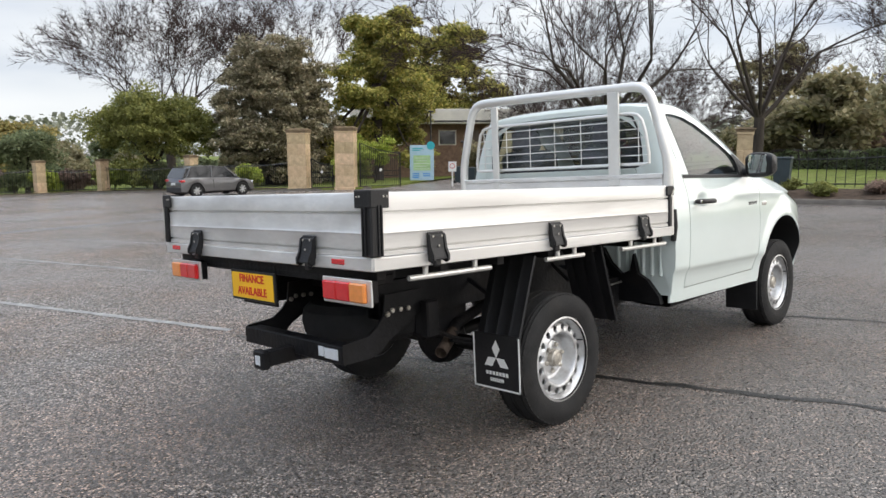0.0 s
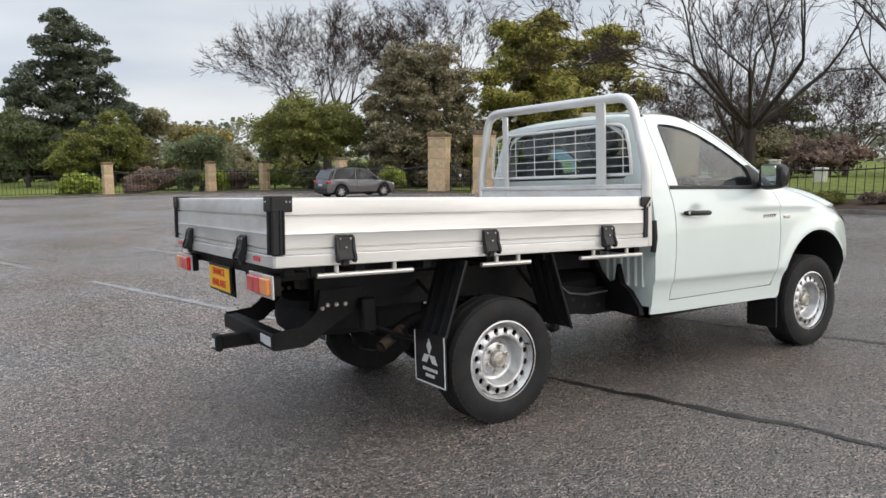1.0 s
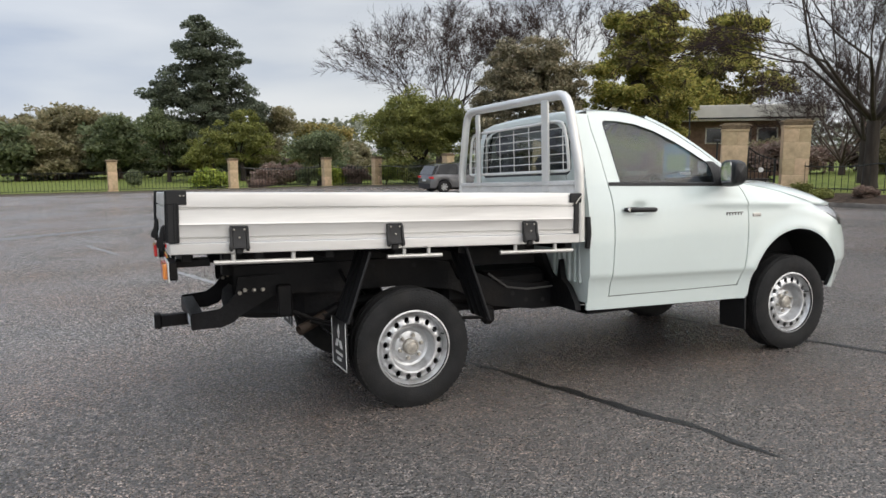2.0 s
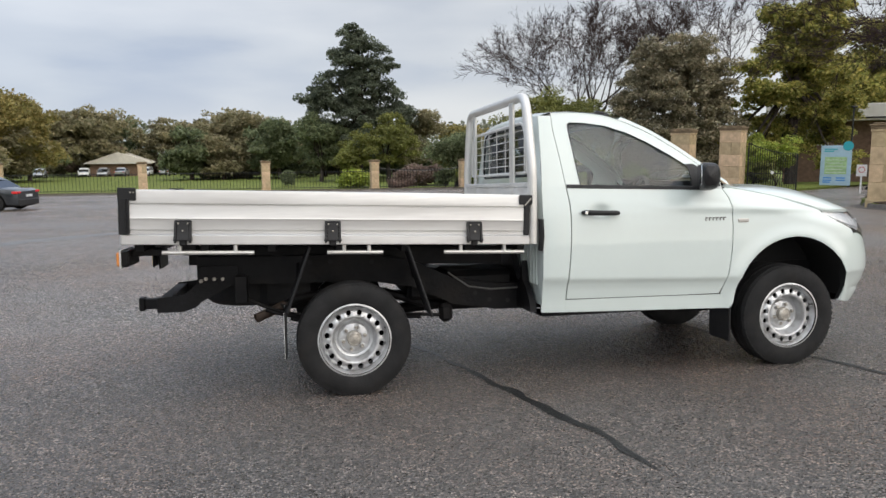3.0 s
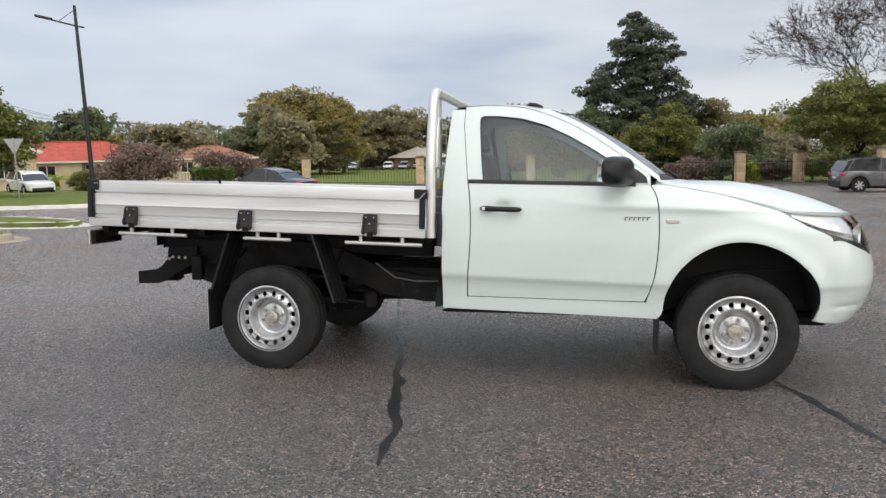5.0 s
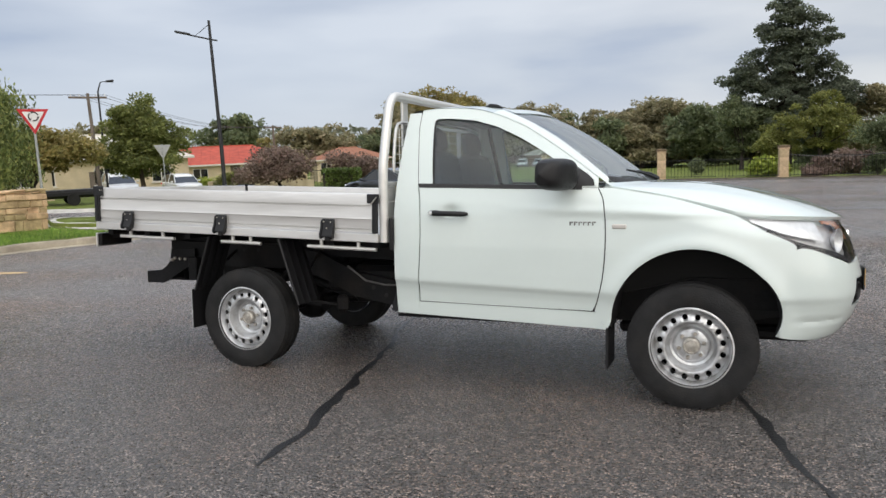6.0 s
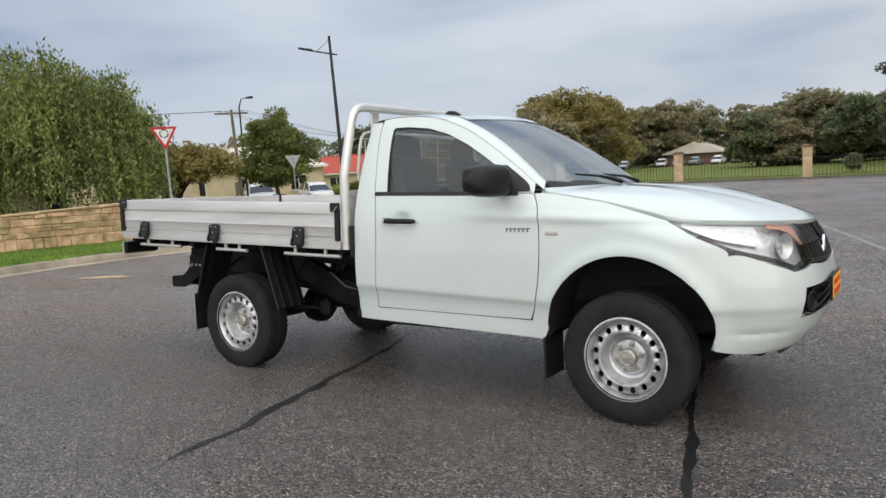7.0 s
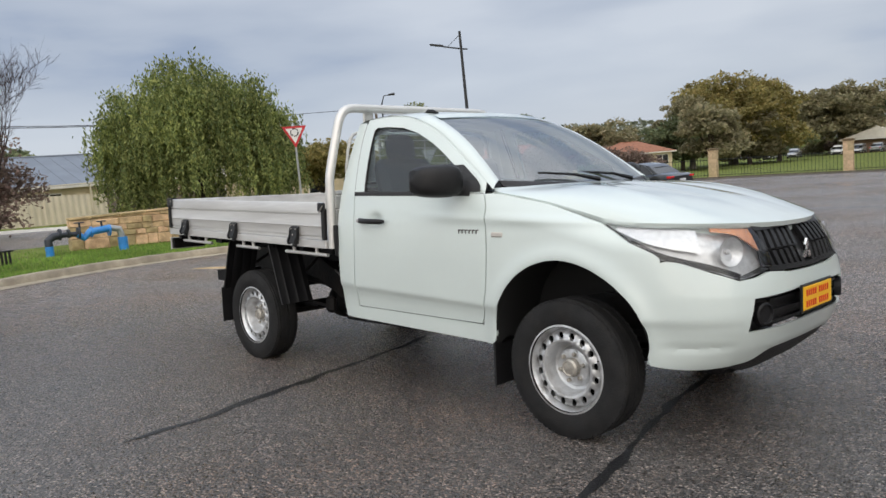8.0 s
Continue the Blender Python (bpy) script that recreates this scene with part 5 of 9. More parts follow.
def corner_post(s):
    p = part("corner_post", Mesh().box((-0.010, s * (TRAY_W + 0.008), 0.058), (0.048, s * (TRAY_W - 0.040), 0.300), 0.006, TRAY), PLASTIC, tray, "black corner post with hinge plates")
    part("hinge_plate", Mesh().box((-0.012, s * (TRAY_W + 0.010), 0.250), (0.085, s * (TRAY_W + 0.002), 0.322), 0.004, TRAY), PLASTIC, p)
    part("hinge_plate", Mesh().box((-0.016, s * (TRAY_W + 0.004), 0.250), (-0.006, s * (TRAY_W - 0.090), 0.322), 0.004, TRAY), PLASTIC, p)
    for d in (0.022, 0.038):
        part("post_rib", Mesh().box((d, s * (TRAY_W + 0.015), 0.060), (d + 0.008, s * (TRAY_W + 0.004), 0.262), 0.002, TRAY), PLASTIC, p)
        part("post_rib", Mesh().box((-0.018, s * (TRAY_W - d), 0.060), (-0.008, s * (TRAY_W - d - 0.008), 0.262), 0.002, TRAY), PLASTIC, p)
    for h in (0.295,):
        for d in (0.055, 0.072):
            part("rivet", Mesh().lathe([(0.005, 0), (0.003, 0.003), (0, 0.003)], 8, TRAY @ pose(d, s * (TRAY_W + 0.010), h, 90 if s < 0 else -90)), ZINC, p)
            part("rivet", Mesh().lathe([(0.005, 0), (0.003, 0.003), (0, 0.003)], 8, TRAY @ pose(-0.016, s * (TRAY_W - d), h, 0, -90)), ZINC, p)
    f = part("front_catch", Mesh().box((TRAY_L - 0.040, s * (TRAY_W + 0.010), 0.058), (TRAY_L - 0.004, s * (TRAY_W - 0.02), 0.270), 0.005, TRAY), PLASTIC, tray, "black catch post")
    part("catch_plate", Mesh().box((TRAY_L - 0.075, s * (TRAY_W + 0.013), 0.250), (TRAY_L + 0.012, s * (TRAY_W + 0.002), 0.310), 0.005, TRAY), PLASTIC, f)
    part("catch_rod", Mesh().tube([TRAY @ Vector((TRAY_L + 0.0, s * (TRAY_W + 0.02), 0.29)), TRAY @ Vector((TRAY_L - 0.04, s * (TRAY_W + 0.022), 0.245))], 0.004, 6), ZINC, f)


for _s in (-1, 1):
    corner_post(_s)

# rope rails below the side rail
for _s in (-1, 1):
    for _a, _b2, _st in ((0.212, 0.725, (0.31, 0.62)), (1.150, 1.485, (1.25, 1.40)), (1.865, 2.380, (1.97, 2.25))):
        _r = Mesh().tube([TRAY @ Vector((_a, _s * (TRAY_W - 0.03), -0.048)), TRAY @ Vector((_b2, _s * (TRAY_W - 0.03), -0.048))], 0.0125, 10)
        rr = part("rope_rail", _r, ALU_TUBE, tray, "aluminium rope rail")
        for _x in _st:
            part("rail_stub", Mesh().tube([TRAY @ Vector((_x, _s * (TRAY_W - 0.03), -0.05)), TRAY @ Vector((_x, _s * (TRAY_W - 0.03), 0.002))], 0.0125, 8), ALU_TUBE, rr)
# cross bearers and long bearers
for _x in (0.06, 0.42, 0.80, 1.20, 1.60, 2.0, 2.34):
    part("cross_bearer", Mesh().box((_x, -TRAY_W + 0.05, -0.045), (_x + 0.05, TRAY_W - 0.05, 0.02), 0.003, TRAY), CHASSIS, tray)
for _s in (-1, 1):
    part("long_bearer", Mesh().box((0.30, _s * 0.36, -0.165), (TRAY_L - 0.05, _s * 0.45, -0.045), 0.003, TRAY), CHASSIS, tray)

# headboard: hoop, posts, mesh guard and lower sheet
HX = 1.137
hoop_path = []
_leg = [(-0.872, 0.905), (-0.872, 1.10), (-0.872, 1.30), (-0.868, 1.38), (-0.850, 1.46), (-0.815, 1.59), (-0.785, 1.70), (-0.755, 1.783), (-0.715, 1.828), (-0.66, 1.845), (-0.58, 1.848)]
for y, z in _leg:
    hoop_path.append((HX, y, z))
for y, z in reversed(_leg):
    hoop_path.append((HX, -y, z + 0.018 * max(0.0, z - 1.3) / 0.55))
_sm = spline(hoop_path)
headboard = part("headboard", Mesh().tube([_sm(i / 90) for i in range(91)], 0.031, 14), ALU_TUBE, truck, "tubular aluminium headboard with mesh window guard")
for _y in (-0.50, 0.52):
    part("headboard_post", Mesh().box((HX - 0.026, _y - 0.042 if _y < 0 else _y - 0.03, 1.22), (HX - 0.008, _y + 0.042 if _y < 0 else _y + 0.03, 1.828), 0.004), ALU_TUBE, headboard)
_gp = [(-0.70, 1.355), (-0.735, 1.36), (-0.735, 1.42), (-0.715, 1.55), (-0.69, 1.635), (-0.66, 1.668), (-0.60, 1.682), (0.60, 1.682), (0.66, 1.668), (0.69, 1.635), (0.715, 1.55), (0.735, 1.42), (0.735, 1.36), (0.70, 1.355)]
guard = part("mesh_guard", Mesh().tube([(HX + 0.012, y, z) for y, z in _gp], 0.011, 8, closed=True), ALU_TUBE, headboard, "welded wire window guard")
for _z, _w in ((1.412, 0.728), (1.468, 0.720), (1.524, 0.712), (1.580, 0.700), (1.636, 0.685)):
    part("guard_wire", Mesh().tube([(HX + 0.014, -_w, _z), (HX + 0.014, _w, _z)], 0.0032, 6), ALU_TUBE, guard)
for _i in range(7):
    _y = -0.66 + _i * 0.22
    part("guard_wire", Mesh().tube([(HX + 0.018, _y, 1.356), (HX + 0.018, _y, 1.672 if abs(_y) < 0.6 else 1.63)], 0.0032, 6), ALU_TUBE, guard)
for _z0, _z1, _d in ((0.96, 1.06, 0.0), (1.063, 1.165, 0.003), (1.168, 1.262, 0.0), (1.262, 1.292, 0.008)):
    part("headboard_sheet", Mesh().box((HX - 0.022 - _d, -0.845, _z0), (HX + 0.016, 0.845, _z1), 0.005), ALU, headboard)
part("yellow_tag", Mesh().box((HX + 0.02, -0.70, 1.22), (HX + 0.03, -0.62, 1.26), 0.003), YELLOW, headboard)

# rear lamps in bent aluminium brackets
for _s, _c in ((-1, -0.745), (1, 0.66)):
    lamp = part("tail_lamp", Mesh().box((-1.315, _c - 0.160, 0.838), (-1.306, _c + 0.160, 0.945), 0.003), ALU, truck, "rear lamp in aluminium bracket")
    _o = _s
    for _k, (_a, _b2, _mt) in enumerate(((0.135, 0.040, AMBER_LENS), (0.038, -0.045, RED_LENS), (-0.047, -0.138, RED_LENS))):
        part("lens", Mesh().box((-1.336, _c + _o * _a, 0.853), (-1.312, _c + _o * _b2, 0.932), 0.006), _mt, lamp, "amber lens" if _k == 0 else "red lens")
    part("lamp_back", Mesh().box((-1.306, _c - 0.150, 0.848), (-1.268, _c + 0.150, 0.938), 0.006), CHASSIS, lamp)
    part("lamp_arm", Mesh().box((-1.27, _c - 0.05, 0.90), (-1.10, _c + 0.05, 0.94), 0.004), CHASSIS, lamp)
part("rear_cross_tube", Mesh().box((-1.24, -0.62, 0.905), (-1.17, 0.70, 0.965), 0.005), CHASSIS, truck)

# tow bar: cross tube, swept side plates with bolts, tongue
tow = part("tow_bar", Mesh().box((-1.195, -0.53, 0.520), (-1.120, 0.30, 0.605), 0.006), CHASSIS, truck, "black steel tow bar")
_pl = [(-1.19, 0.520), (-1.19, 0.612), (-1.04, 0.625), (-0.985, 0.66), (-0.945, 0.705), (-0.93, 0.80), (-0.70, 0.80), (-0.70, 0.695), (-0.93, 0.575), (-0.96, 0.545), (-1.03, 0.520)]
for _y in (-0.525, 0.275):
    sp = part("side_plate", Mesh().prism(_pl, _y - 0.006, _y + 0.006), CHASSIS, tow, fix=True)
    for _x, _z in ((-0.925, 0.708), (-0.895, 0.722), (-0.845, 0.720), (-0.795, 0.718)):
        part("bolt", Mesh().lathe([(0.013, 0.0), (0.013, 0.010), (0.009, 0.013), (0, 0.013)], 6, pose(_x, _y - 0.006, _z, 90)), ZINC, sp)
part("tongue", Mesh().box((-1.36, -0.155, 0.488), (-1.10, -0.085, 0.558), 0.006), CHASSIS, tow)
part("tongue_end", Mesh().box((-1.375, -0.165, 0.478), (-1.335, -0.075, 0.568), 0.008), CHASSIS, tow)
part("tongue_mark", Mesh().box((-1.379, -0.140, 0.500), (-1.374, -0.100, 0.545), 0.002), STICKER, tow)
part("tongue_gusset", Mesh().prism([(-1.19, 0.50), (-1.10, 0.50), (-1.12, 0.60), (-1.19, 0.56)], -0.20, -0.05), CHASSIS, tow, fix=True)
part("rating_label", Mesh().box((-1.199, -0.500, 0.540), (-1.194, -0.400, 0.588), 0.001), STICKER, tow, "white rating label")
part("rating_label", Mesh().box((-1.199, -0.395, 0.545), (-1.194, -0.355, 0.590), 0.001), STICKER, tow)

# chassis rails, axles, springs, tank, spare wheel, exhaust
for _s in (-1, 1):
    rail_pts = [(-0.95, 0.77), (-0.50, 0.76), (-0.35, 0.755), (0.10, 0.755), (0.42, 0.70), (0.70, 0.57), (1.0, 0.52), (2.6, 0.50), (3.0, 0.60), (3.6, 0.60)]
    bm = Mesh()
    rows = [[(x, _s * 0.42, z - 0.088) for x, z in rail_pts], [(x, _s * 0.50, z - 0.088) for x, z in rail_pts], [(x, _s * 0.50, z + 0.088) for x, z in rail_pts], [(x, _s * 0.42, z + 0.088) for x, z in rail_pts], [(x, _s * 0.42, z - 0.088) for x, z in rail_pts]]
    bm.grid(rows, flip=(_s > 0))
    part("chassis_rail", bm, CHASSIS, truck, fix=True)
    for _x, _z in ((-0.25, 0.80), (-0.12, 0.80), (0.15, 0.79), (0.95, 0.50), (1.08, 0.49), (0.85, 0.55)):
        part("rail_hole", Mesh().lathe([(0.016, 0.0), (0.0, 0.001)], 10, pose(_x, _s * 0.501, _z, 90 if _s < 0 else -90)), SEAM, truck)
    sp = [(-0.68, 0.60), (-0.45, 0.50), (0.0, 0.42), (0.35, 0.44), (0.62, 0.42)]
    c = spline([(x, _s * 0.56, z) for x, z in sp])
    for k in range(3):
        part("leaf_spring", Mesh().tube([c(0.12 * k + (1 - 0.24 * k) * i / 16) + Vector((0, 0, -0.018 * k)) for i in range(17)], 0.012, 6), CHASSIS, truck)
    part("spring_hanger", Mesh().box((0.585, _s * 0.52, 0.375), (0.675, _s * 0.59, 0.50), 0.025), CHASSIS, truck)
    part("spring_shackle", Mesh().box((-0.72, _s * 0.53, 0.56), (-0.64, _s * 0.59, 0.74), 0.008), CHASSIS, truck)
    part("damper", Mesh().tube([(-0.12, _s * 0.48, 0.36), (0.18, _s * 0.40, 0.74)], 0.03, 10), CHASSIS, truck)
    part("u_bolt", Mesh().box((-0.07, _s * 0.50, 0.27), (0.07, _s * 0.62, 0.45), 0.01), CHASSIS, truck)
    # mudguards: sloping ribbed sheets in front of and behind the wheel
    y0, y1 = _s * 0.62, _s * 0.885
    for a, b2, nm in (((-0.255, 0.925), (-0.398, 0.535), "rear_mudguard"), ((0.335, 0.915), (0.480, 0.470), "front_mudguard")):
        d = Vector((b2[0] - a[0], 0, b2[1] - a[1]))
        nrm = Vector((d.z, 0, -d.x)).normalized()
        bm = Mesh()
        ys = [0, 0.03, 0.045, 0.06, 0.11, 0.125, 0.14, 0.19, 0.205, 0.22, 0.265]
        off = [0, 0, 0.006, 0, 0, 0.006, 0, 0, 0.006, 0, 0]
        for th in (0.0, 0.004):
            bm.grid([[Vector((a[0], y0 + (y1 - y0) * yy / 0.265, a[1])) + d * v + nrm * (o + th) * (1 if nm[0] == "r" else -1) for yy, o in zip(ys, off)] for v in (0, 0.5, 1)])
        edge = [Vector((a[0], y1, a[1])) + d * v for v in (0, 1)]
        g = part(nm, bm, PLASTIC, truck, "black ribbed mudguard")
        part("mudguard_edge", Mesh().tube(edge, 0.009, 6), PLASTIC, g)
        part("mudguard_stay", Mesh().tube([(a[0] * 0.5 + b2[0] * 0.5, y0, a[1] * 0.5 + b2[1] * 0.5), (a[0] * 0.5 + b2[0] * 0.5, _s * 0.48, 0.80)], 0.012, 6), CHASSIS, g)
    fl = Mesh().box((-0.418, _s * 0.60, 0.262), (-0.408, _s * 0.905, 0.545), 0.002)
    flap = part("rubber_flap", fl, PLASTIC, truck, "black rubber mud flap with pale border")
    for aa, bb in (((0.602, 0.264), (0.903, 0.272)), ((0.602, 0.264), (0.610, 0.54)), ((0.895, 0.264), (0.903, 0.54))):
        part("flap_border", Mesh().box((-0.4205, _s * aa[0], aa[1]), (-0.4175, _s * bb[0], bb[1])), WHITE_INK, flap)
    lg = Mesh()
    for ang in (90, 210, 330):
        cc, dd = Vector((math.cos(radians(ang)), math.sin(radians(ang)))), 0.045
        nn = Vector((-cc.y, cc.x))
        oo = [(0, 0), tuple(cc * dd + nn * 0.025), tuple(cc * dd * 2), tuple(cc * dd - nn * 0.025)]
        lg.prism(oo, 0, 0.002, pose(-0.4205, _s * 0.752, 0.425, 0, 0, -90))
    part("flap_mark", lg, WHITE_INK, flap, fix=True)
    bars = Mesh()
    for z, w in ((0.345, 0.075), (0.312, 0.045)):
        for i in range(7):
            t = -w + i * 2 * w / 7
            bars.box((-0.4205, _s * 0.752 + t, z - 0.009), (-0.4185, _s * 0.752 + t + 1.4 * w / 7, z + 0.009))
    part("flap_lettering_bars", bars, WHITE_INK, flap)
part("rear_axle", Mesh().tube([(0, -0.70, AXLE_Z), (0, 0.70, AXLE_Z)], 0.045, 14), CHASSIS, truck)
part("differential", Mesh().lathe([(0.0, -0.13), (0.09, -0.12), (0.145, -0.06), (0.155, 0.0), (0.145, 0.06), (0.09, 0.12), (0.0, 0.13)], 24, pose(0, 0.05, AXLE_Z, 0, 90)), CHASSIS, truck)
part("prop_shaft", Mesh().tube([(0.12, 0.05, 0.36), (1.6, 0.05, 0.46)], 0.04, 12), CHASSIS, truck)
part("front_axle_beam", Mesh().box((2.88, -0.62, 0.30), (3.12, 0.62, 0.42), 0.03), CHASSIS, truck)
part("engine_guard", Mesh().box((2.55, -0.45, 0.33), (3.62, 0.45, 0.40), 0.02), CHASSIS, truck)
part("engine_bay", Mesh().box((2.60, -0.47, 0.42), (3.55, 0.47, 1.02), 0.05), SEAM, truck)
part("fuel_tank", Mesh().box((0.64, -0.45, 0.43), (1.15, -0.05, 0.70), 0.04), CHASSIS, truck)
part("transfer_guard", Mesh().box((0.40, -0.40, 0.50), (0.70, 0.40, 0.66), 0.03), CHASSIS, truck)
part("fuel_tank", Mesh().box((0.62, 0.05, 0.40), (1.50, 0.42, 0.66), 0.04), CHASSIS, truck)
part("gearbox", Mesh().box((1.5, -0.18, 0.36), (2.5, 0.22, 0.60), 0.05), CHASSIS, truck)
part("cross_member", Mesh().box((0.74, -0.42, 0.50), (0.82, 0.42, 0.60), 0.01), CHASSIS, truck)
part("cross_member", Mesh().box((-0.78, -0.42, 0.76), (-0.70, 0.42, 0.86), 0.01), CHASSIS, truck)
part("spare_wheel", Mesh().lathe([(0.12, -0.07), (0.21, -0.08), (0.30, -0.095), (0.34, -0.06), (0.35, 0.0), (0.34, 0.06), (0.30, 0.095), (0.21, 0.08), (0.12, 0.07)], 40, pose(-0.62, 0.0, 0.60)), RUBBER, truck, "spare wheel slung under the tray")
part("exhaust_pipe", Mesh().tube([(1.4, -0.30, 0.46), (0.55, -0.30, 0.46), (0.25, -0.32, 0.56), (-0.05, -0.36, 0.60), (-0.35, -0.42, 0.55), (-0.45, -0.48, 0.51)], 0.030, 12, caps=False), CHASSIS, truck, "sooty black exhaust pipe")
part("exhaust_tip", Mesh().tube([(-0.42, -0.46, 0.525), (-0.50, -0.50, 0.492), (-0.60, -0.545, 0.458)], 0.031, 12, caps=False), EXHAUST, truck, "short rusty exhaust tip")
for _sd in (-1, 1):
    for _i in range(6):
        part("pressed_rib", Mesh().box((1.190, _sd * (0.792 - _i * 0.062), 0.62), (1.212, _sd * (0.762 - _i * 0.062), 0.955), 0.010), PAINT, back)
    part("splash_guard", Mesh().prism([(0.805, 0.45), (0.79, 0.50), (0.71, 0.60), (0.64, 0.64), (0.61, 0.77), (0.585, 0.66), (0.52, 0.63), (0.44, 0.70), (0.38, 0.80), (0.0, 0.82), (0.0, 0.45)], -0.02, 0.02, pose(1.165, 0, 0, 0, 0, 90) @ Matrix.Diagonal((_sd, 1, 1, 1))), CHASSIS, truck, "black splash guard behind the cab", fix=True)
part("hose", Mesh().tube([(1.19, -0.875, 0.86), (1.195, -0.885, 0.95), (1.192, -0.88, 1.06)], 0.018, 8), PLASTIC, truck)
part("brake_line", Mesh().tube([(1.18, -0.52, 0.58), (0.95, -0.52, 0.575), (0.80, -0.52, 0.60), (0.66, -0.52, 0.70)], 0.007, 6), GREY_STEEL, truck)
part("wiring_box", Mesh().box((-1.02, -0.62, 0.88), (-0.93, -0.50, 0.95), 0.01), PLASTIC, truck)
part("underbody_box", Mesh().box((-0.58, -0.40, 0.48), (-0.20, 0.40, 0.72), 0.05), CHASSIS, truck)

# the truck stands on the cross-fall of the forecourt
truck.matrix_world = Matrix.Translation((0, -0.835, 0.345)) @ pose(0, 0, 0, -3.3) @ Matrix.Translation((0, 0.835, -0.345))


# ---- ground, road marks, kerbs and lawns ----
def plane(x, y):
    """The even fall of the land towards the park."""
    return -0.036 * (min(max(y, -30.0), 62.0) + 0.8)


def ground_z(x, y):
    """The forecourt: the even fall, a little steeper round the truck."""
    s = min(max(y + 0.8, -4.5), 2.4)
    fx = min(1.0, max(0.0, (9.0 - abs(x - 1.5)) / 4.0))
    fy = min(1.0, max(0.0, (11.0 - y) / 8.0)) if y > 0 else 1.0
    return plane(x, y) - 0.021 * s * fx * fy - 0.003


AX = [-1500, -700, -300, -150, -90] + list(range(-64, -15, 4)) + list(range(-12, 13)) + list(range(16, 65, 4)) + [90, 150, 300, 700, 1500]
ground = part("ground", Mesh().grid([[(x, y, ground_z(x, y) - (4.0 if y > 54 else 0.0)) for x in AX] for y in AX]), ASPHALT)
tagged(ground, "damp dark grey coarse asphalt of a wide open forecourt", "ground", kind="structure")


def strip(name, pts, w, material, label, category="road marking", lift=0.004, rag=0.3, step=0.05, seed=1):
    """A flat strip on the asphalt with a ragged edge; w is one width or one for each point."""
    c = spline([(x, y, 0) for x, y in pts])
    length = sum((Vector(a) - Vector(b)).length for a, b in zip(pts, pts[1:]))
    n = max(6, int(length / step))
    rows = [[], []]
    for i in range(n + 1):
        u = i / n
        p, d = c(u), (c(min(1, u + 0.01)) - c(max(0, u - 0.01))).normalized()
        ww = w if not isinstance(w, (list, tuple)) else float(np.interp(u, np.linspace(0, 1, len(w)), w))
        for k, s in ((0, -1), (1, 1)):
            o = ww / 2 * (1 + rag * noise.noise((u * length * 5, seed * 7.3 + k * 3.1, 0)) * 1.6)
            x, y = p.x - d.y * o * s, p.y + d.x * o * s
            rows[k].append((x, y, ground_z(x, y) + lift))
    ob = part(name, Mesh().grid(rows, flip=True), material, sharp=0)
    return tagged(ob, label, category, kind="structure")


strip("tar_crack", [(0.02, 2.6), (0.25, 1.6), (0.38, 1.09), (0.48, 0.65), (0.67, 0.10), (0.80, -0.40), (0.88, -0.75), (0.97, -1.13), (1.05, -1.50), (1.14, -1.80), (1.17, -2.05), (1.215, -2.38)], [0.015, 0.022, 0.022, 0.022, 0.028, 0.032, 0.036, 0.045, 0.060, 0.042, 0.048, 0.028], TAR, "black bitumen-sealed crack in the asphalt", rag=1.0, step=0.025)
strip("tar_crack", [(3.0, 0.9), (3.15, -0.1), (3.26, -0.60), (3.34, -0.85), (3.42, -1.20), (3.53, -1.63), (3.61, -1.87), (3.85, -2.6), (4.2, -3.3)], [0.025, 0.03, 0.042, 0.034, 0.046, 0.042, 0.038, 0.034, 0.02], TAR, "black bitumen-sealed crack in the asphalt", rag=1.0, step=0.025, seed=2)
for _i, _pts in enumerate((((-1.1, 6.9), (0.1, 2.85)), ((0.2, 11.4), (1.3, 7.1)), ((-2.3, 11.0), (-1.7, 9.0)), ((2.05, 13.9), (3.9, 7.7)), ((5.0, 12.4), (6.3, 8.0)))):
    strip("parking_line", _pts, 0.09, LINE_PAINT, "worn white painted parking line", rag=0.35, seed=_i + 4)
strip("concrete_strip", [(-6.8, 9.4), (-5.8, 11.8), (-3.5, 14.2), (-1.0, 16.0), (2.5, 17.3), (7.0, 17.8), (14.0, 20.0)], 0.45, DRAIN, "pale worn strip across the asphalt", rag=0.35, step=0.12, seed=9)
strip("asphalt_patch", [(-7.25, 2.05), (-6.95, 2.3), (-6.55, 2.52)], [0.08, 0.30, 0.08], SAND, "pale sandy patch on the asphalt", rag=0.3, step=0.05, seed=6)


def kerb(pts, material, label, h=0.14, w=0.30, n=60, joint=1.2):
    """A kerb along a line of points: gutter tray, rounded upstand, with joints between its lengths."""
    c = spline([(x, y, 0) for x, y in pts])
    length = sum((Vector(a) - Vector(b)).length for a, b in zip(pts, pts[1:]))
    n = max(12, int(length / joint) * 4)
    prof = [(-0.30, 0.006), (-0.02, 0.010), (0.0, 0.02), (0.02, h - 0.03), (0.05, h), (w - 0.1, h), (w - 0.1, -0.1)]
    rows = []
    for i in range(n + 1):
        u = i / n
        p, d = c(u), (c(min(1, u + 0.005)) - c(max(0, u - 0.005))).normalized()
        sink = 0.012 if i % 4 == 0 else 0.0
        rows.append([])
        for o, z in prof:
            x, y = p.x - d.y * o, p.y + d.x * o
            rows[-1].append((x, y, ground_z(x, y) + z - (sink if z > 0.05 else 0)))
    ob = part("kerb", Mesh().grid(rows, flip=False), material, sharp=40)
    return tagged(ob, label, "kerb", kind="structure")


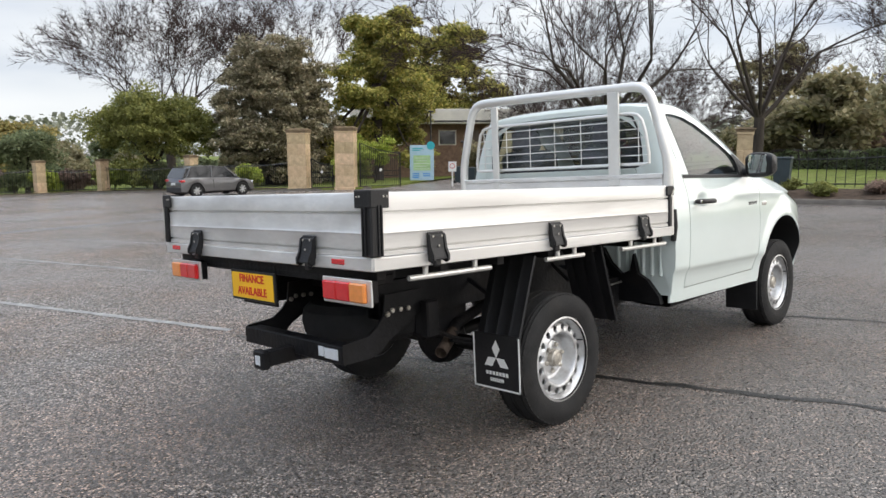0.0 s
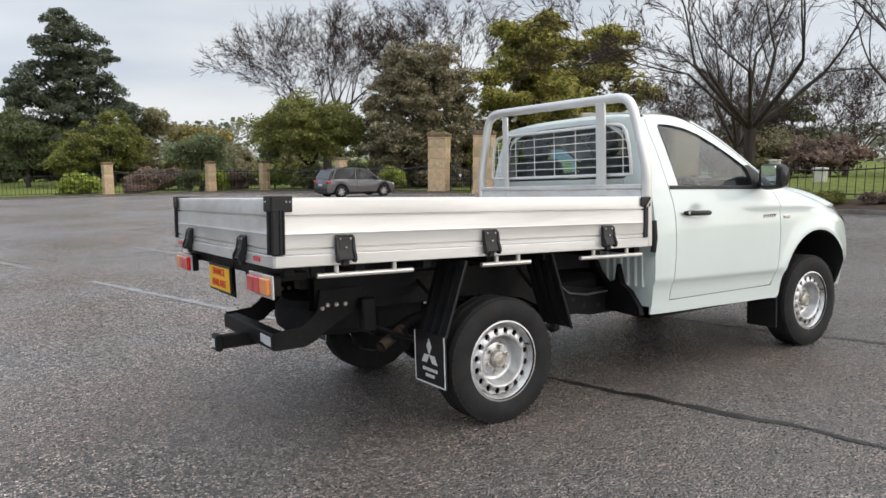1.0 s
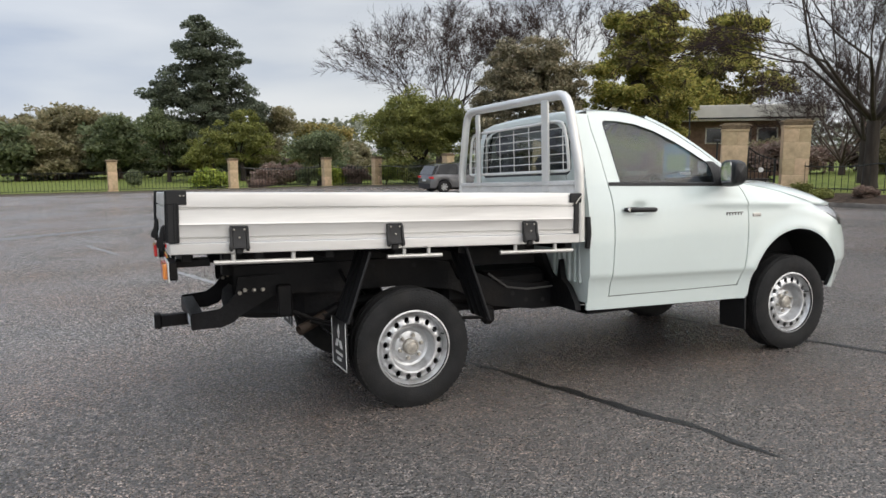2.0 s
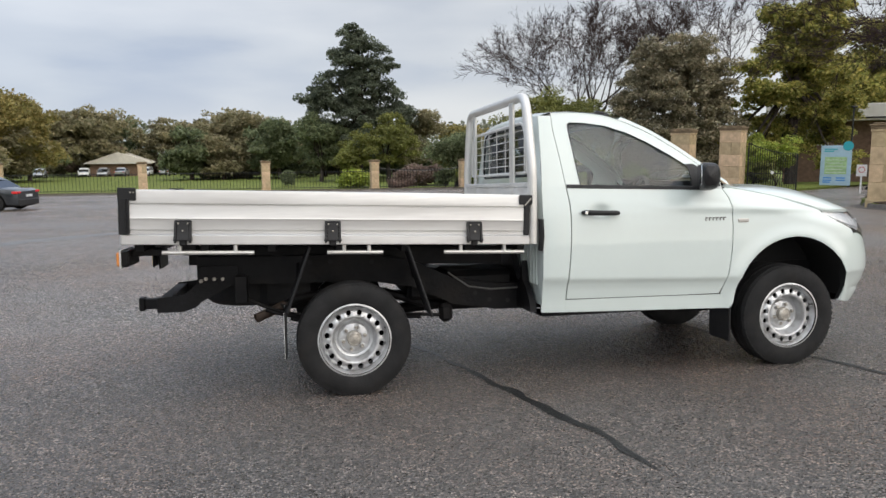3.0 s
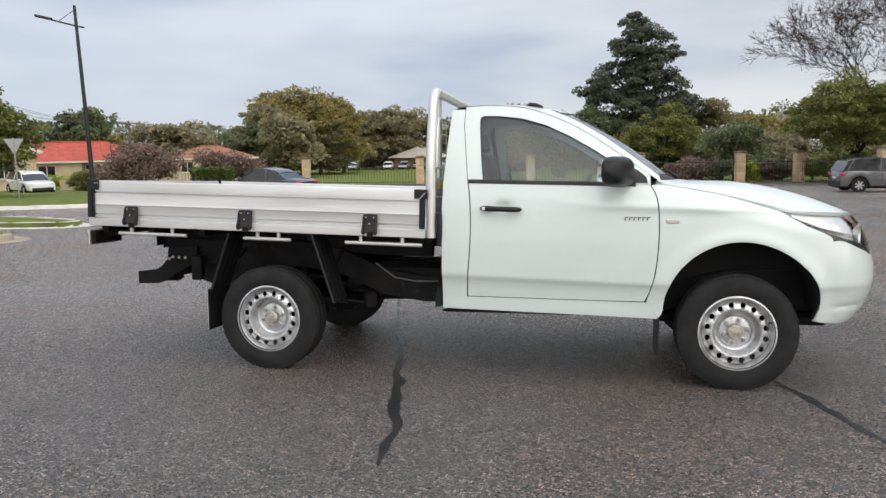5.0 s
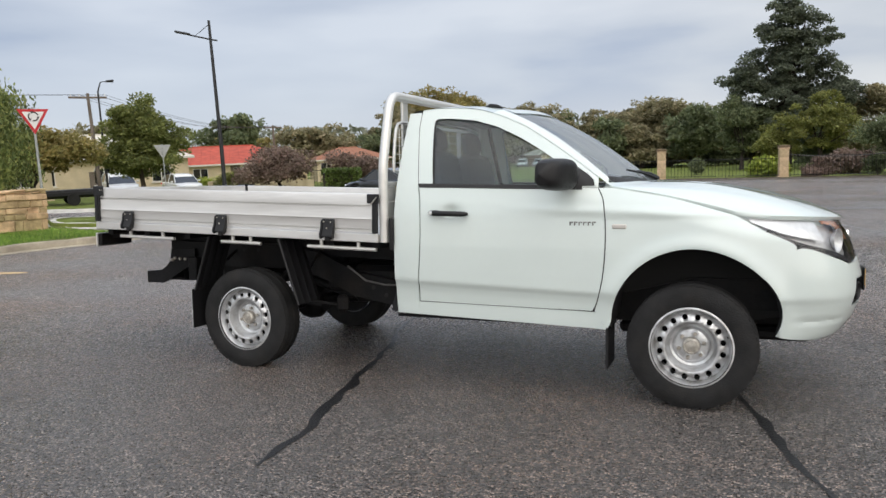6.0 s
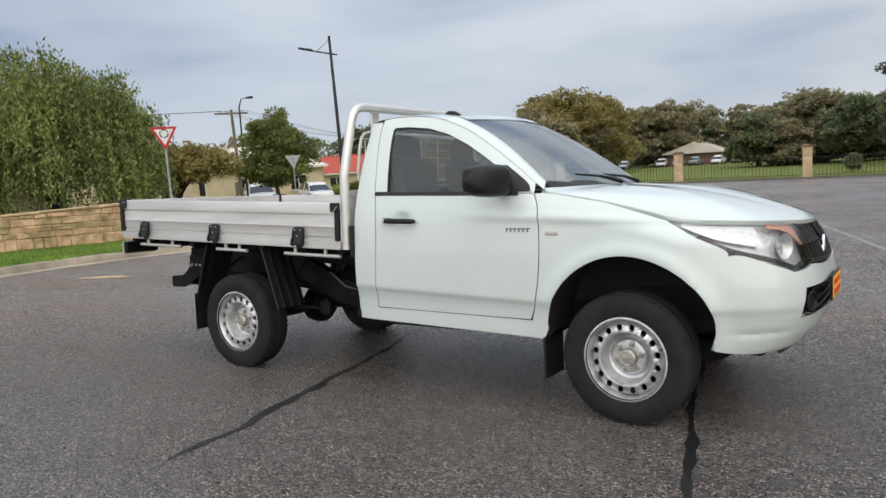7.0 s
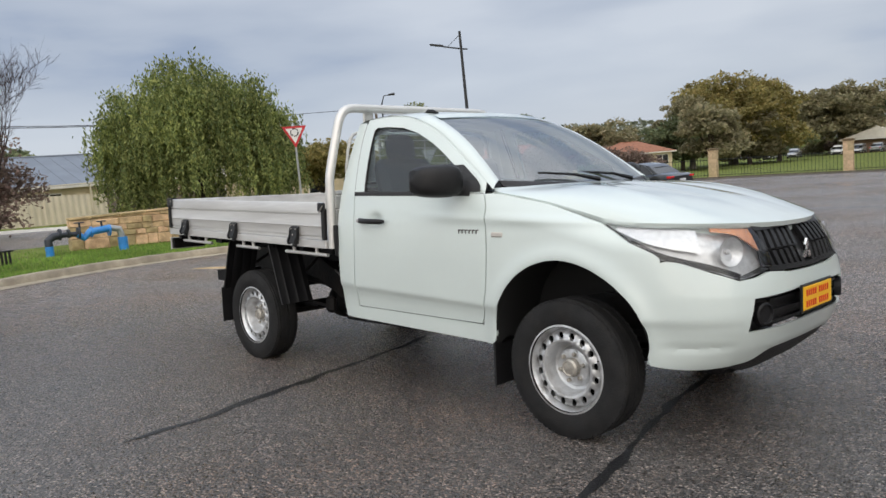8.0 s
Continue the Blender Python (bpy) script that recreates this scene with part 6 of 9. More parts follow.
def slab(name, front, backline, height, material, label, nu=60, nv=24, power=1.6):
    """Raised ground between a front line and a back line; height(x, y) is its surface."""
    f, b = spline([(x, y, 0) for x, y in front]), spline([(x, y, 0) for x, y in backline])
    rows = [[(f(i / nu).x, f(i / nu).y, ground_z(f(i / nu).x, f(i / nu).y) - 0.05) for i in range(nu + 1)]]
    for j in range(nv + 1):
        v = (j / nv) ** power
        row = []
        for i in range(nu + 1):
            p = f(i / nu).lerp(b(i / nu), v)
            row.append((p.x, p.y, height(p.x, p.y)))
        rows.append(row)
    ob = part(name, Mesh().grid(rows, flip=False), material, sharp=50)
    return tagged(ob, label, "lawn", kind="structure")


def wave(x, y, a=0.05, s=0.12):
    return a * noise.noise((x * s, y * s, 0.3))


def verge_z(x, y):
    return ground_z(x, y) + 0.125 + 0.02 * min(3.0, max(0.0, -9.3 - x)) + wave(x, y, 0.02, 0.6)


def park_z(x, y):
    d = max(0.0, y - 53.0)
    return plane(x, y) + 0.12 + (-0.018) * min(d, 80.0) + wave(x, y, 0.25, 0.05) * min(1, d / 20)


def east_z(x, y):
    d = max(0.0, x - 18.2)
    return ground_z(x, y) + 0.13 + 0.16 * min(1.0, d / 1.5) + 0.5 * max(0.0, (d - 6) / 60) ** 1.0 * (1 if d < 66 else 66 / d) + wave(x, y, 0.1, 0.1) * min(1, d / 10)


def home_z(x, y):
    return ground_z(x, y) + 0.12 + wave(x, y, 0.04, 0.2) - 0.018 * min(max(y - 53.0, 0.0), 80.0)


VERGE = [(-6.6, -5.5), (-7.4, -2.6), (-8.25, -0.74), (-9.0, 0.8), (-9.36, 2.2), (-9.48, 3.6), (-9.40, 5.2), (-9.12, 6.7), (-9.35, 7.35), (-10.0, 7.7), (-11.4, 7.9)]
kerb(VERGE, KERB, "sandy concrete kerb beside a grass verge")
slab("verge", [(x - 0.17, y) for x, y in VERGE[:-2]] + [(-10.1, 7.5), (-11.4, 7.7)], [(-14.5, -6.0), (-15.2, -2.0), (-15.6, 2.0), (-15.6, 5.0), (-15.0, 7.5), (-12.6, 8.0)], verge_z, GRASS, "short green grass verge", 60, 16, 1.0)
ISLE = [(-16.4, 10.9), (-14.4, 9.6), (-12.2, 9.9), (-10.7, 10.2), (-10.4, 10.7), (-11.2, 11.4), (-13.5, 12.3), (-16.0, 12.4), (-16.8, 11.7), (-16.4, 10.9)]
kerb(ISLE, KERB_WHITE, "pale concrete kerb round a traffic island")
slab("traffic_island", ISLE, [(-13.8 + 0.02 * math.cos(i), 11.1 + 0.02 * math.sin(i)) for i in range(10)], lambda x, y: ground_z(x, y) + 0.13, GRASS, "grass on a small traffic island", 50, 6, 1.0)
HOME = [(-34.0, -60.0), (-34.0, -10.0), (-33.0, 6.0), (-29.5, 12.0), (-24.0, 15.2), (-19.6, 17.2), (-16.4, 20.0), (-15.6, 24.0), (-16.6, 30.0), (-19.4, 38.0), (-23.3, 47.0)]
kerb(HOME, KERB_WHITE, "pale concrete kerb along a street")
slab("front_gardens", [(x - 0.15, y + 0.1) for x, y in HOME], [(-400, -200), (-400, -60), (-400, 20), (-380, 120), (-330, 200), (-280, 260), (-230, 300), (-180, 320), (-140, 330), (-100, 340), (-70, 345)], home_z, GRASS, "grass strip and gardens across the street", 70, 30, 2.2)
PARK = [(-23.5, 47.5), (-16.0, 50.6), (-8.0, 51.2), (0.0, 51.2), (8.0, 51.2), (14.5, 50.6), (17.4, 46.6), (20.4, 37.0), (21.6, 33.4), (24.6, 30.4), (27.0, 31.5), (40.0, 40.0)]
kerb(PARK[:10], KERB_DARK, "low concrete kerb at the foot of a park fence", 0.12)
slab("park_lawn", [(x, y + 0.16) for x, y in PARK], [(-70, 345), (-30, 345), (10, 345), (50, 345), (100, 340), (150, 330), (200, 310), (250, 280), (280, 240), (300, 200), (320, 160)], park_z, GRASS, "mown green park lawn rising to trees", 80, 40, 2.0)
slab("garden_bed", [(x, y + 0.22) for x, y in PARK[:10]], [(-23.5, 50.6), (-16.0, 53.6), (-8.0, 53.8), (0.0, 53.8), (8.0, 53.8), (15.6, 53.4), (19.0, 48.0), (22.2, 38.0), (23.0, 35.4), (25.4, 32.4)], lambda x, y: park_z(x, y) + 0.02, SOIL, "brown mulch bed along the fence", 60, 3, 1.0)
EAST = [(40.0, 33.5), (27.0, 21.5), (19.6, 17.4), (18.1, 15.0), (17.8, 10.0), (17.6, 5.0), (17.7, 0.0), (18.2, -8.0), (19.5, -22.0), (22.0, -60.0)]
kerb(EAST[::-1][:-1][::-1][1:], KERB_DARK, "concrete kerb below a planted bank", 0.15)
slab("east_lawn", [(x + 0.16, y) for x, y in EAST], [(320, 150), (330, 110), (330, 80), (330, 60), (330, 40), (330, 20), (330, 0), (320, -40), (300, -100), (260, -200)], east_z, GRASS, "green lawn behind an iron fence", 70, 40, 2.2)
slab("planted_bank", [(x + 0.2, y) for x, y in EAST[2:]], [(21.6, 17.0), (20.3, 15.0), (20.0, 10.0), (19.9, 5.0), (20.0, 0.0), (20.5, -8.0), (21.8, -22.0), (24.3, -60.0)], lambda x, y: east_z(x, y) + 0.025 + wave(x, y, 0.05, 1.3), SOIL, "dark mulch bank below the iron fence", 70, 6, 1.0)


def blades(name, n, area, z_of, h, label, seed):
    """Short grass blades, scattered by a rule over an area."""
    rng = np.random.default_rng(seed)
    verts, faces = [], []
    while len(faces) < n:
        x, y = area(rng)
        if x is None:
            continue
        z, a, t = z_of(x, y), rng.uniform(0, 2 * math.pi), rng.uniform(0.5, 1.2) * h
        w = 0.008
        k = len(verts)
        verts += [(x - w * math.cos(a), y - w * math.sin(a), z - 0.01), (x + w * math.cos(a), y + w * math.sin(a), z - 0.01), (x + rng.normal(0, 0.3) * t, y + rng.normal(0, 0.3) * t, z + t)]
        faces.append((k, k + 1, k + 2))
    m = Mesh()
    m.v, m.f = verts, faces
    ob = part(name, m, BLADES, sharp=0)
    return tagged(ob, label, "grass", kind="stuff")


def _verge_area(rng):
    y = rng.uniform(-4.5, 7.4)
    e = float(np.interp(y, [p[1] for p in VERGE[:8]], [p[0] for p in VERGE[:8]])) - 0.25
    return e - abs(rng.normal(0, 1.9)), y


blades("verge_grass", 26000, _verge_area, verge_z, 0.06, "short green grass blades on the verge", 4)


# ---- stone pillars and iron fences ----
def stone(w, d, h, seed):
    """One dressed block with slightly uneven, chamfered edges."""
    rng = np.random.default_rng(seed)
    b = Mesh().box((-w / 2, -d / 2, 0), (w / 2, d / 2, h), min(0.010, h * 0.05))
    b.v = [(x + rng.normal(0, 0.004), y + rng.normal(0, 0.004), z + rng.normal(0, 0.003)) for x, y, z in b.v]
    me = b.mesh("stone", 25)
    me.materials.append(SANDSTONE)
    return me


PILLAR_STONES = {}


def pillar(x, y, z, w, h, turn, label, group):
    """A square sandstone pillar: plinth, courses of two blocks that change direction, necking and a weathered cap."""
    e = thing("stone_pillar", label, "pillar", group)
    e.matrix_world = pose(x, y, z, 0, 0, turn)
    bpy.context.view_layer.update()
    m = e.matrix_world

    def piece(name, me_or_mesh, material, at):
        ob = part(name, me_or_mesh, material)
        ob.parent = e
        ob.matrix_basis = at
        return ob

    cap = 0.14 * w / 0.8 + 0.06
    n = max(3, round((h - cap - 0.2) / 0.62))
    ch = (h - cap - 0.2) / n
    piece("core", Mesh().box((-w / 2 + 0.03, -w / 2 + 0.03, -0.3), (w / 2 - 0.03, w / 2 - 0.03, h - cap)), MORTAR, Matrix())
    piece("plinth", Mesh().box((-w / 2 - 0.05, -w / 2 - 0.05, -0.3), (w / 2 + 0.05, w / 2 + 0.05, 0.2), 0.03), SANDSTONE, Matrix())
    for i in range(n):
        for k in (0, 1):
            split = 0.42 + 0.16 * ((i * 37) % 10) / 10
            a, b = (-w / 2, -w / 2 + w * split - 0.003) if k == 0 else (-w / 2 + w * split + 0.003, w / 2)
            key = (round(b - a, 3), round(w, 3), round(ch, 3))
            if key not in PILLAR_STONES:
                PILLAR_STONES[key] = stone(b - a, w, ch - 0.006, len(PILLAR_STONES))
            piece("stone", PILLAR_STONES[key], None, pose((a + b) / 2, 0, 0.2 + i * ch, 0, 0, 0) if i % 2 == 0 else pose(0, (a + b) / 2, 0.2 + i * ch, 0, 0, 90))
    piece("necking", Mesh().box((-w / 2 - 0.03, -w / 2 - 0.03, h - cap - 0.10), (w / 2 + 0.03, w / 2 + 0.03, h - cap + 0.002), 0.02), SANDSTONE, Matrix())
    c = Mesh().box((-w / 2 - 0.045, -w / 2 - 0.045, h - cap), (w / 2 + 0.045, w / 2 + 0.045, h - cap * 0.55), 0.015)
    c.box((-w / 2 - 0.09, -w / 2 - 0.09, h - cap * 0.55), (w / 2 + 0.09, w / 2 + 0.09, h - cap * 0.25), 0.02)
    c.box((-w / 2 + 0.02, -w / 2 + 0.02, h - cap * 0.25), (w / 2 - 0.02, w / 2 - 0.02, h), 0.04)
    piece("cap", c, SANDSTONE_CAP, Matrix())
    return e


@functools.lru_cache(None)
def picket_mesh():
    """A pointed square bar of unit height."""
    r = 0.013
    me = Mesh().add([(-r, 0, 0), (0, -r, 0), (r, 0, 0), (0, r, 0), (-r, 0, 0.94), (0, -r, 0.94), (r, 0, 0.94), (0, r, 0.94), (0, 0, 1)],
                    [(0, 1, 5, 4), (1, 2, 6, 5), (2, 3, 7, 6), (3, 0, 4, 7), (4, 5, 8), (5, 6, 8), (6, 7, 8), (7, 4, 8)]).mesh("picket", 0)
    me.materials.append(IRON)
    return me


def iron_fence(a, b, z_of, h, label, sag=0.0, gap=0.16, rise=0.10, swag=0.0):
    """Railings from a to b: two rails and pointed pickets whose tops may dip between the ends."""
    a, b = Vector((*a, 0)), Vector((*b, 0))
    length = (b - a).length
    d = (b - a).normalized()
    e = thing("iron_fence", label, "fence", "iron railings")
    top, low = Mesh(), Mesh()
    n = max(6, int(length / 0.8))

    def level(u):
        p = a.lerp(b, u)
        return p, z_of(p.x, p.y) + rise

    def tall(u):
        return h - sag * (1 - (2 * u - 1) ** 2)

    tp, lp = [], []
    for i in range(n + 1):
        p, z = level(i / n)
        tp.append((p.x, p.y, z + tall(i / n) - 0.12))
        lp.append((p.x, p.y, z + 0.05))
    top.tube(tp, 0.020, 4)
    low.tube(lp, 0.020, 4)
    k = int(length / gap)
    turn = math.degrees(math.atan2(d.y, d.x))
    for i in range(1, k):
        p, z = level(i / k)
        ob = part("picket", picket_mesh(), None, e)
        ob.matrix_basis = pose(p.x, p.y, z - 0.05, 0, 0, turn) @ Matrix.Diagonal((1, 1, tall(i / k) + 0.09, 1))
    part("top_rail", top, IRON, e)
    part("bottom_rail", low, IRON, e)
    if swag:
        pts = []
        for i in range(13):
            u = i / 12
            p, z = level(u)
            pts.append((p.x, p.y, z + h + 0.10 - swag * (1 - (2 * u - 1) ** 2)))
        part("swag_rail", Mesh().tube(pts, 0.018, 5), GREY_STEEL, e)
    return e


POSTS = [(-30.5, 46.5), (-21.3, 52.8), (-11.5, 53.0), (-2.5, 53.0), (5.95, 53.0), (13.2, 52.8), (16.9, 51.2), (19.3, 42.4)]
for _x, _y in POSTS:
    pillar(_x, _y, park_z(_x, _y) - 0.13, 0.62, 2.42, 8, "sandstone fence pillar with a weathered cap, set in iron railings", "fence pillars")
for _i, (_a, _b) in enumerate(zip(POSTS, POSTS[1:])):
    iron_fence(_a, _b, park_z, 1.38 if _i < 4 else 1.5, "black iron railings between sandstone pillars", gap=0.24, swag=0.0 if _i < 4 else 0.32)
iron_fence((19.3, 42.4), (22.2, 34.3), park_z, 1.5, "black iron railings beside the gate pillars", gap=0.16, swag=0.3)
GATES = [(22.2, 34.3), (23.75, 31.7)]
for _x, _y in GATES:
    pillar(_x, _y, ground_z(_x, _y) - 0.02, 1.12, 3.74, 40, "tall sandstone gate pillar with a moulded cap", "gate pillars")
for _x, _y in ((19.05, 15.8), (20.75, 14.6)):
    pillar(_x, _y, east_z(_x, _y) - 0.15, 0.88, 2.75, 48, "broad sandstone gate pillar with a dark cap", "gate pillars")
FENCE_E = [(20.75, 14.6), (20.25, 11.0), (20.3, 6.5), (20.3, 1.5), (20.6, -4.0), (21.2, -12.0)]
for _a, _b in zip(FENCE_E, FENCE_E[1:]):
    iron_fence(_a, _b, east_z, 1.0, "black iron railings on a planted bank", gap=0.26, sag=0.10)
pillar(20.3, 6.6, east_z(20.3, 6.6) - 0.1, 0.46, 2.05, 22, "sandstone fence pillar with a dark cap", "fence pillars")


def gate_leaf(x, y, turn, w, h, label):
    """A wrought gate: stiles, rails, bars below a sweeping top, and a round boss."""
    e = thing("iron_gate", label, "gate", "iron gates")
    m = pose(x, y, ground_z(x, y), 0, 0, turn)
    for px in (0.0, w):
        part("stile", Mesh().box((px - 0.035, -0.035, 0.05), (px + 0.035, 0.035, h if px == 0 else h * 0.78), 0.005, m), IRON, e)
    tops = [(i / 20, h * (0.78 + 0.22 * (1 - i / 20) ** 2)) for i in range(21)]
    part("top_bar", Mesh().tube([m @ Vector((u * w, 0, t)) for u, t in tops], 0.022, 6), IRON, e)
    for z in (0.15, 0.75, 1.05):
        part("cross_rail", Mesh().box((0, -0.018, z), (w, 0.018, z + 0.04), 0, m), IRON, e)
    n = int(w / 0.12)
    for i in range(1, n):
        u = i / n
        part("bar", Mesh().tube([m @ Vector((u * w, 0, 0.15)), m @ Vector((u * w, 0, h * (0.78 + 0.22 * (1 - u) ** 2) + 0.06))], 0.018, 4), IRON, e)
    part("boss", Mesh().lathe([(0.09, -0.01), (0.09, 0.01), (0.0, 0.02)], 14, m @ pose(w * 0.5, -0.03, 1.12, 90)), WHITE_INK, e)
    return e


gate_leaf(22.55, 33.55, -58, 1.35, 1.9, "black wrought-iron pedestrian gate, closed, between stone pillars")
gate_leaf(19.45, 15.52, -35, 0.95, 1.95, "black wrought-iron side gate between broad sandstone pillars")
gate_leaf(24.45, 31.25, -18, 2.6, 2.75, "black wrought-iron driveway gate, open, on a stone pillar")


# ---- stone wall on the verge ----
wall = thing("stone_wall", "low wall of honey sandstone blocks on the grass verge", "wall")
WA, WB = Vector((-13.05, 1.85, 0)), Vector((-12.12, 7.35, 0))
WDIR = (WB - WA).normalized()
WLEN = (WB - WA).length
WTURN = math.degrees(math.atan2(WDIR.y, WDIR.x))
WBASE = plane(-12.7, 3.9) + 0.10
wall.matrix_world = pose(WA.x, WA.y, WBASE + 0.036 * 2.1, 0, 2.0, WTURN)


def wall_top(s):
    return 0.84 + 0.21 * s / WLEN


def wall_piece(name, bm, material):
    ob = part(name, bm, material)
    ob.parent = wall
    return ob


_core = Mesh().prism([(0.02, -0.1), (WLEN - 0.02, -0.1), (WLEN - 0.02, wall_top(WLEN) - 0.05), (0.02, wall_top(0) - 0.05)], -0.17, 0.17)
wall_piece("core", _core.mesh("core", 0), MORTAR)
_rng = np.random.default_rng(12)
_courses, _h = [], -0.08
while _h < 1.30:
    _ch = _rng.uniform(0.11, 0.27)
    _courses.append((_h, _ch))
    _h += _ch
for _h0, _ch in _courses:
    _s = 0.0
    while _s < WLEN - 0.02:
        _w = min(_rng.uniform(0.18, 0.62), WLEN - _s)
        if WLEN - _s - _w < 0.12:
            _w = WLEN - _s
        _top = min(_h0 + _ch, wall_top(_s + _w / 2) - 0.06)
        if _top - _h0 > 0.03:
            _pr = _rng.uniform(-0.008, 0.028)
            _bx = Mesh().box((_s + 0.006, -0.19 - _pr, _h0 + 0.006), (_s + _w - 0.006, 0.19 + _pr, _top - 0.006), 0.016)
            _bx.v = [(x + _rng.normal(0, 0.006), y + _rng.normal(0, 0.009), z + _rng.normal(0, 0.005)) for x, y, z in _bx.v]
            wall_piece("stone", _bx, WALL_STONE)
        _s += _w
_s = 0.0
while _s < WLEN - 0.02:
    _w = min(_rng.uniform(0.4, 0.8), WLEN - _s)
    _bx = Mesh().box((_s + 0.005, -0.215, 0), (_s + _w - 0.005, 0.215, 0.055), 0.014)
    _bx.v = [(x, y + _rng.normal(0, 0.006), z + wall_top(x) - 0.058 + _rng.normal(0, 0.004)) for x, y, z in _bx.v]
    wall_piece("coping_stone", _bx, WALL_STONE)
    _s += _w


# ---- trees ----
def quads(name, centres, sizes, rng, material, parent, droop=0.0, stretch=1.6):
    """Many small leaf blades with random turns as one mesh."""
    n = len(centres)
    a = rng.normal(size=(n, 3))
    up = rng.normal(size=(n, 3))
    if not droop:
        up[:, 2] += 1.3
        a = np.cross(a, up)
    else:
        a[:, 2] = a[:, 2] * (1 - droop) - droop * 2.2
    a /= np.linalg.norm(a, axis=1)[:, None]
    b = np.cross(a, up)
    b /= np.linalg.norm(b, axis=1)[:, None]
    s = np.asarray(sizes)[:, None]
    a, b = a * s * stretch * 0.5, b * s * 0.5
    v = np.stack([centres - a, centres + b * 0.9, centres + a, centres - b * 0.9], 1).reshape(-1, 3)
    me = bpy.data.meshes.new(name)
    me.vertices.add(4 * n)
    me.vertices.foreach_set("co", v.ravel())
    me.loops.add(4 * n)
    me.loops.foreach_set("vertex_index", np.arange(4 * n, dtype=np.int32))
    me.polygons.add(n)
    me.polygons.foreach_set("loop_start", np.arange(0, 4 * n, 4, dtype=np.int32))
    me.update()
    me.validate()
    return part(name, me, material, parent)


def limbs(bm, base, tops, r0, rng, bend=0.12):
    """Tapered limbs from one foot to each of several tops."""
    for t in tops:
        d = Vector(t) - Vector(base)
        pts = [Vector(base) + d * u + Vector((rng.normal(0, bend), rng.normal(0, bend), 0)) * d.length * 0.25 * math.sin(math.pi * u) for u in (0, 0.25, 0.5, 0.75, 1)]
        bm.tube(pts, [r0, r0 * 0.75, r0 * 0.52, r0 * 0.32, r0 * 0.14], 7)


def tree(name, x, y, z, label, lobes, leaf, material, bark, trunk_r=0.22, trunk_h=1.5, seed=0, droop=0.0, per=900, clump=0.45, stretch=1.6, hollow=0.55, group="", k=1.0, fine=2.6):
    """A leafy tree: lobes are (dx, dy, dz, rx, ry, rz) of the crown; each is filled with uneven clumps of leaves."""
    rng = np.random.default_rng(seed + 50)
    z += plane(x, y)
    lobes = [tuple(v * k for v in l) for l in lobes]
    e = thing(name, label, "tree", group)
    bm = Mesh()
    top = (x + rng.normal(0, 0.1), y + rng.normal(0, 0.1), z + trunk_h)
    bm.tube([(x, y, z - 0.3), (x, y, z), (x + rng.normal(0, 0.05), y, z + trunk_h * 0.5), top], [trunk_r * 1.5, trunk_r * 1.2, trunk_r, trunk_r * 0.85], 10)
    limbs(bm, top, [(x + l[0] * 0.9, y + l[1] * 0.9, z + l[2] + l[5] * 0.3) for l in lobes[:14]], trunk_r * 0.6, rng)
    part("trunk", bm, bark, e)
    cs, ss = [], []
    for dx, dy, dz, rx, ry, rz in lobes:
        vol = (rx * ry + ry * rz + rx * rz) / 3
        nc = max(7, int(vol * per / (60 if droop else 190)))
        for _ in range(nc):
            d = rng.normal(size=3)
            d /= np.linalg.norm(d)
            r = rng.uniform(hollow, 1.0) ** 0.7 * (1 + 0.16 * rng.normal())
            c = np.array((x + dx + d[0] * rx * r, y + dy + d[1] * ry * r, z + dz + d[2] * rz * r))
            m = int(rng.integers(18, 34) * fine * (1 if droop else 3))
            spread = clump * rng.uniform(1.3, 2.7)
            # a billow: leaves over a dome that is open below
            off = rng.normal(size=(m, 3))
            off[:, 2] = np.abs(off[:, 2]) - 0.35
            off /= np.linalg.norm(off, axis=1)[:, None]
            off *= spread * rng.uniform(0.55, 1.12, size=(m, 1)) * np.array((1, 1, 0.72))
            if droop:
                off = rng.normal(size=(m, 3)) * clump * rng.uniform(0.25, 0.5)
                off[:, 2] = -np.abs(rng.exponential(clump * 2.4, size=m)) + 0.2
            cs.append(c + off)
            ss.append(rng.uniform(0.6, 1.3, size=m) * leaf * 1.18 / fine ** 0.5)
    quads("crown", np.concatenate(cs), np.concatenate(ss), rng, material, e, droop, stretch)
    return e


def lobes_for(rng, w, h, z0, n, top=0.5, flat=0.75):
    """Crown lobes for a round-headed tree of width w between heights z0 and h."""
    out = []
    for i in range(n):
        a, r = rng.uniform(0, 2 * math.pi), math.sqrt(rng.uniform(0, 1)) * w * 0.36
        k = rng.uniform(0.0, 1.0)
        s = w * rng.uniform(0.14, 0.22)
        zz = z0 + s * flat + (h - z0 - 2 * s * flat) * k
        lim = math.sqrt(max(0.08, 1 - ((k - 0.35) / 0.75) ** 2))
        out.append((math.cos(a) * r * lim, math.sin(a) * r * lim, zz, s, s, s * flat))
    return out


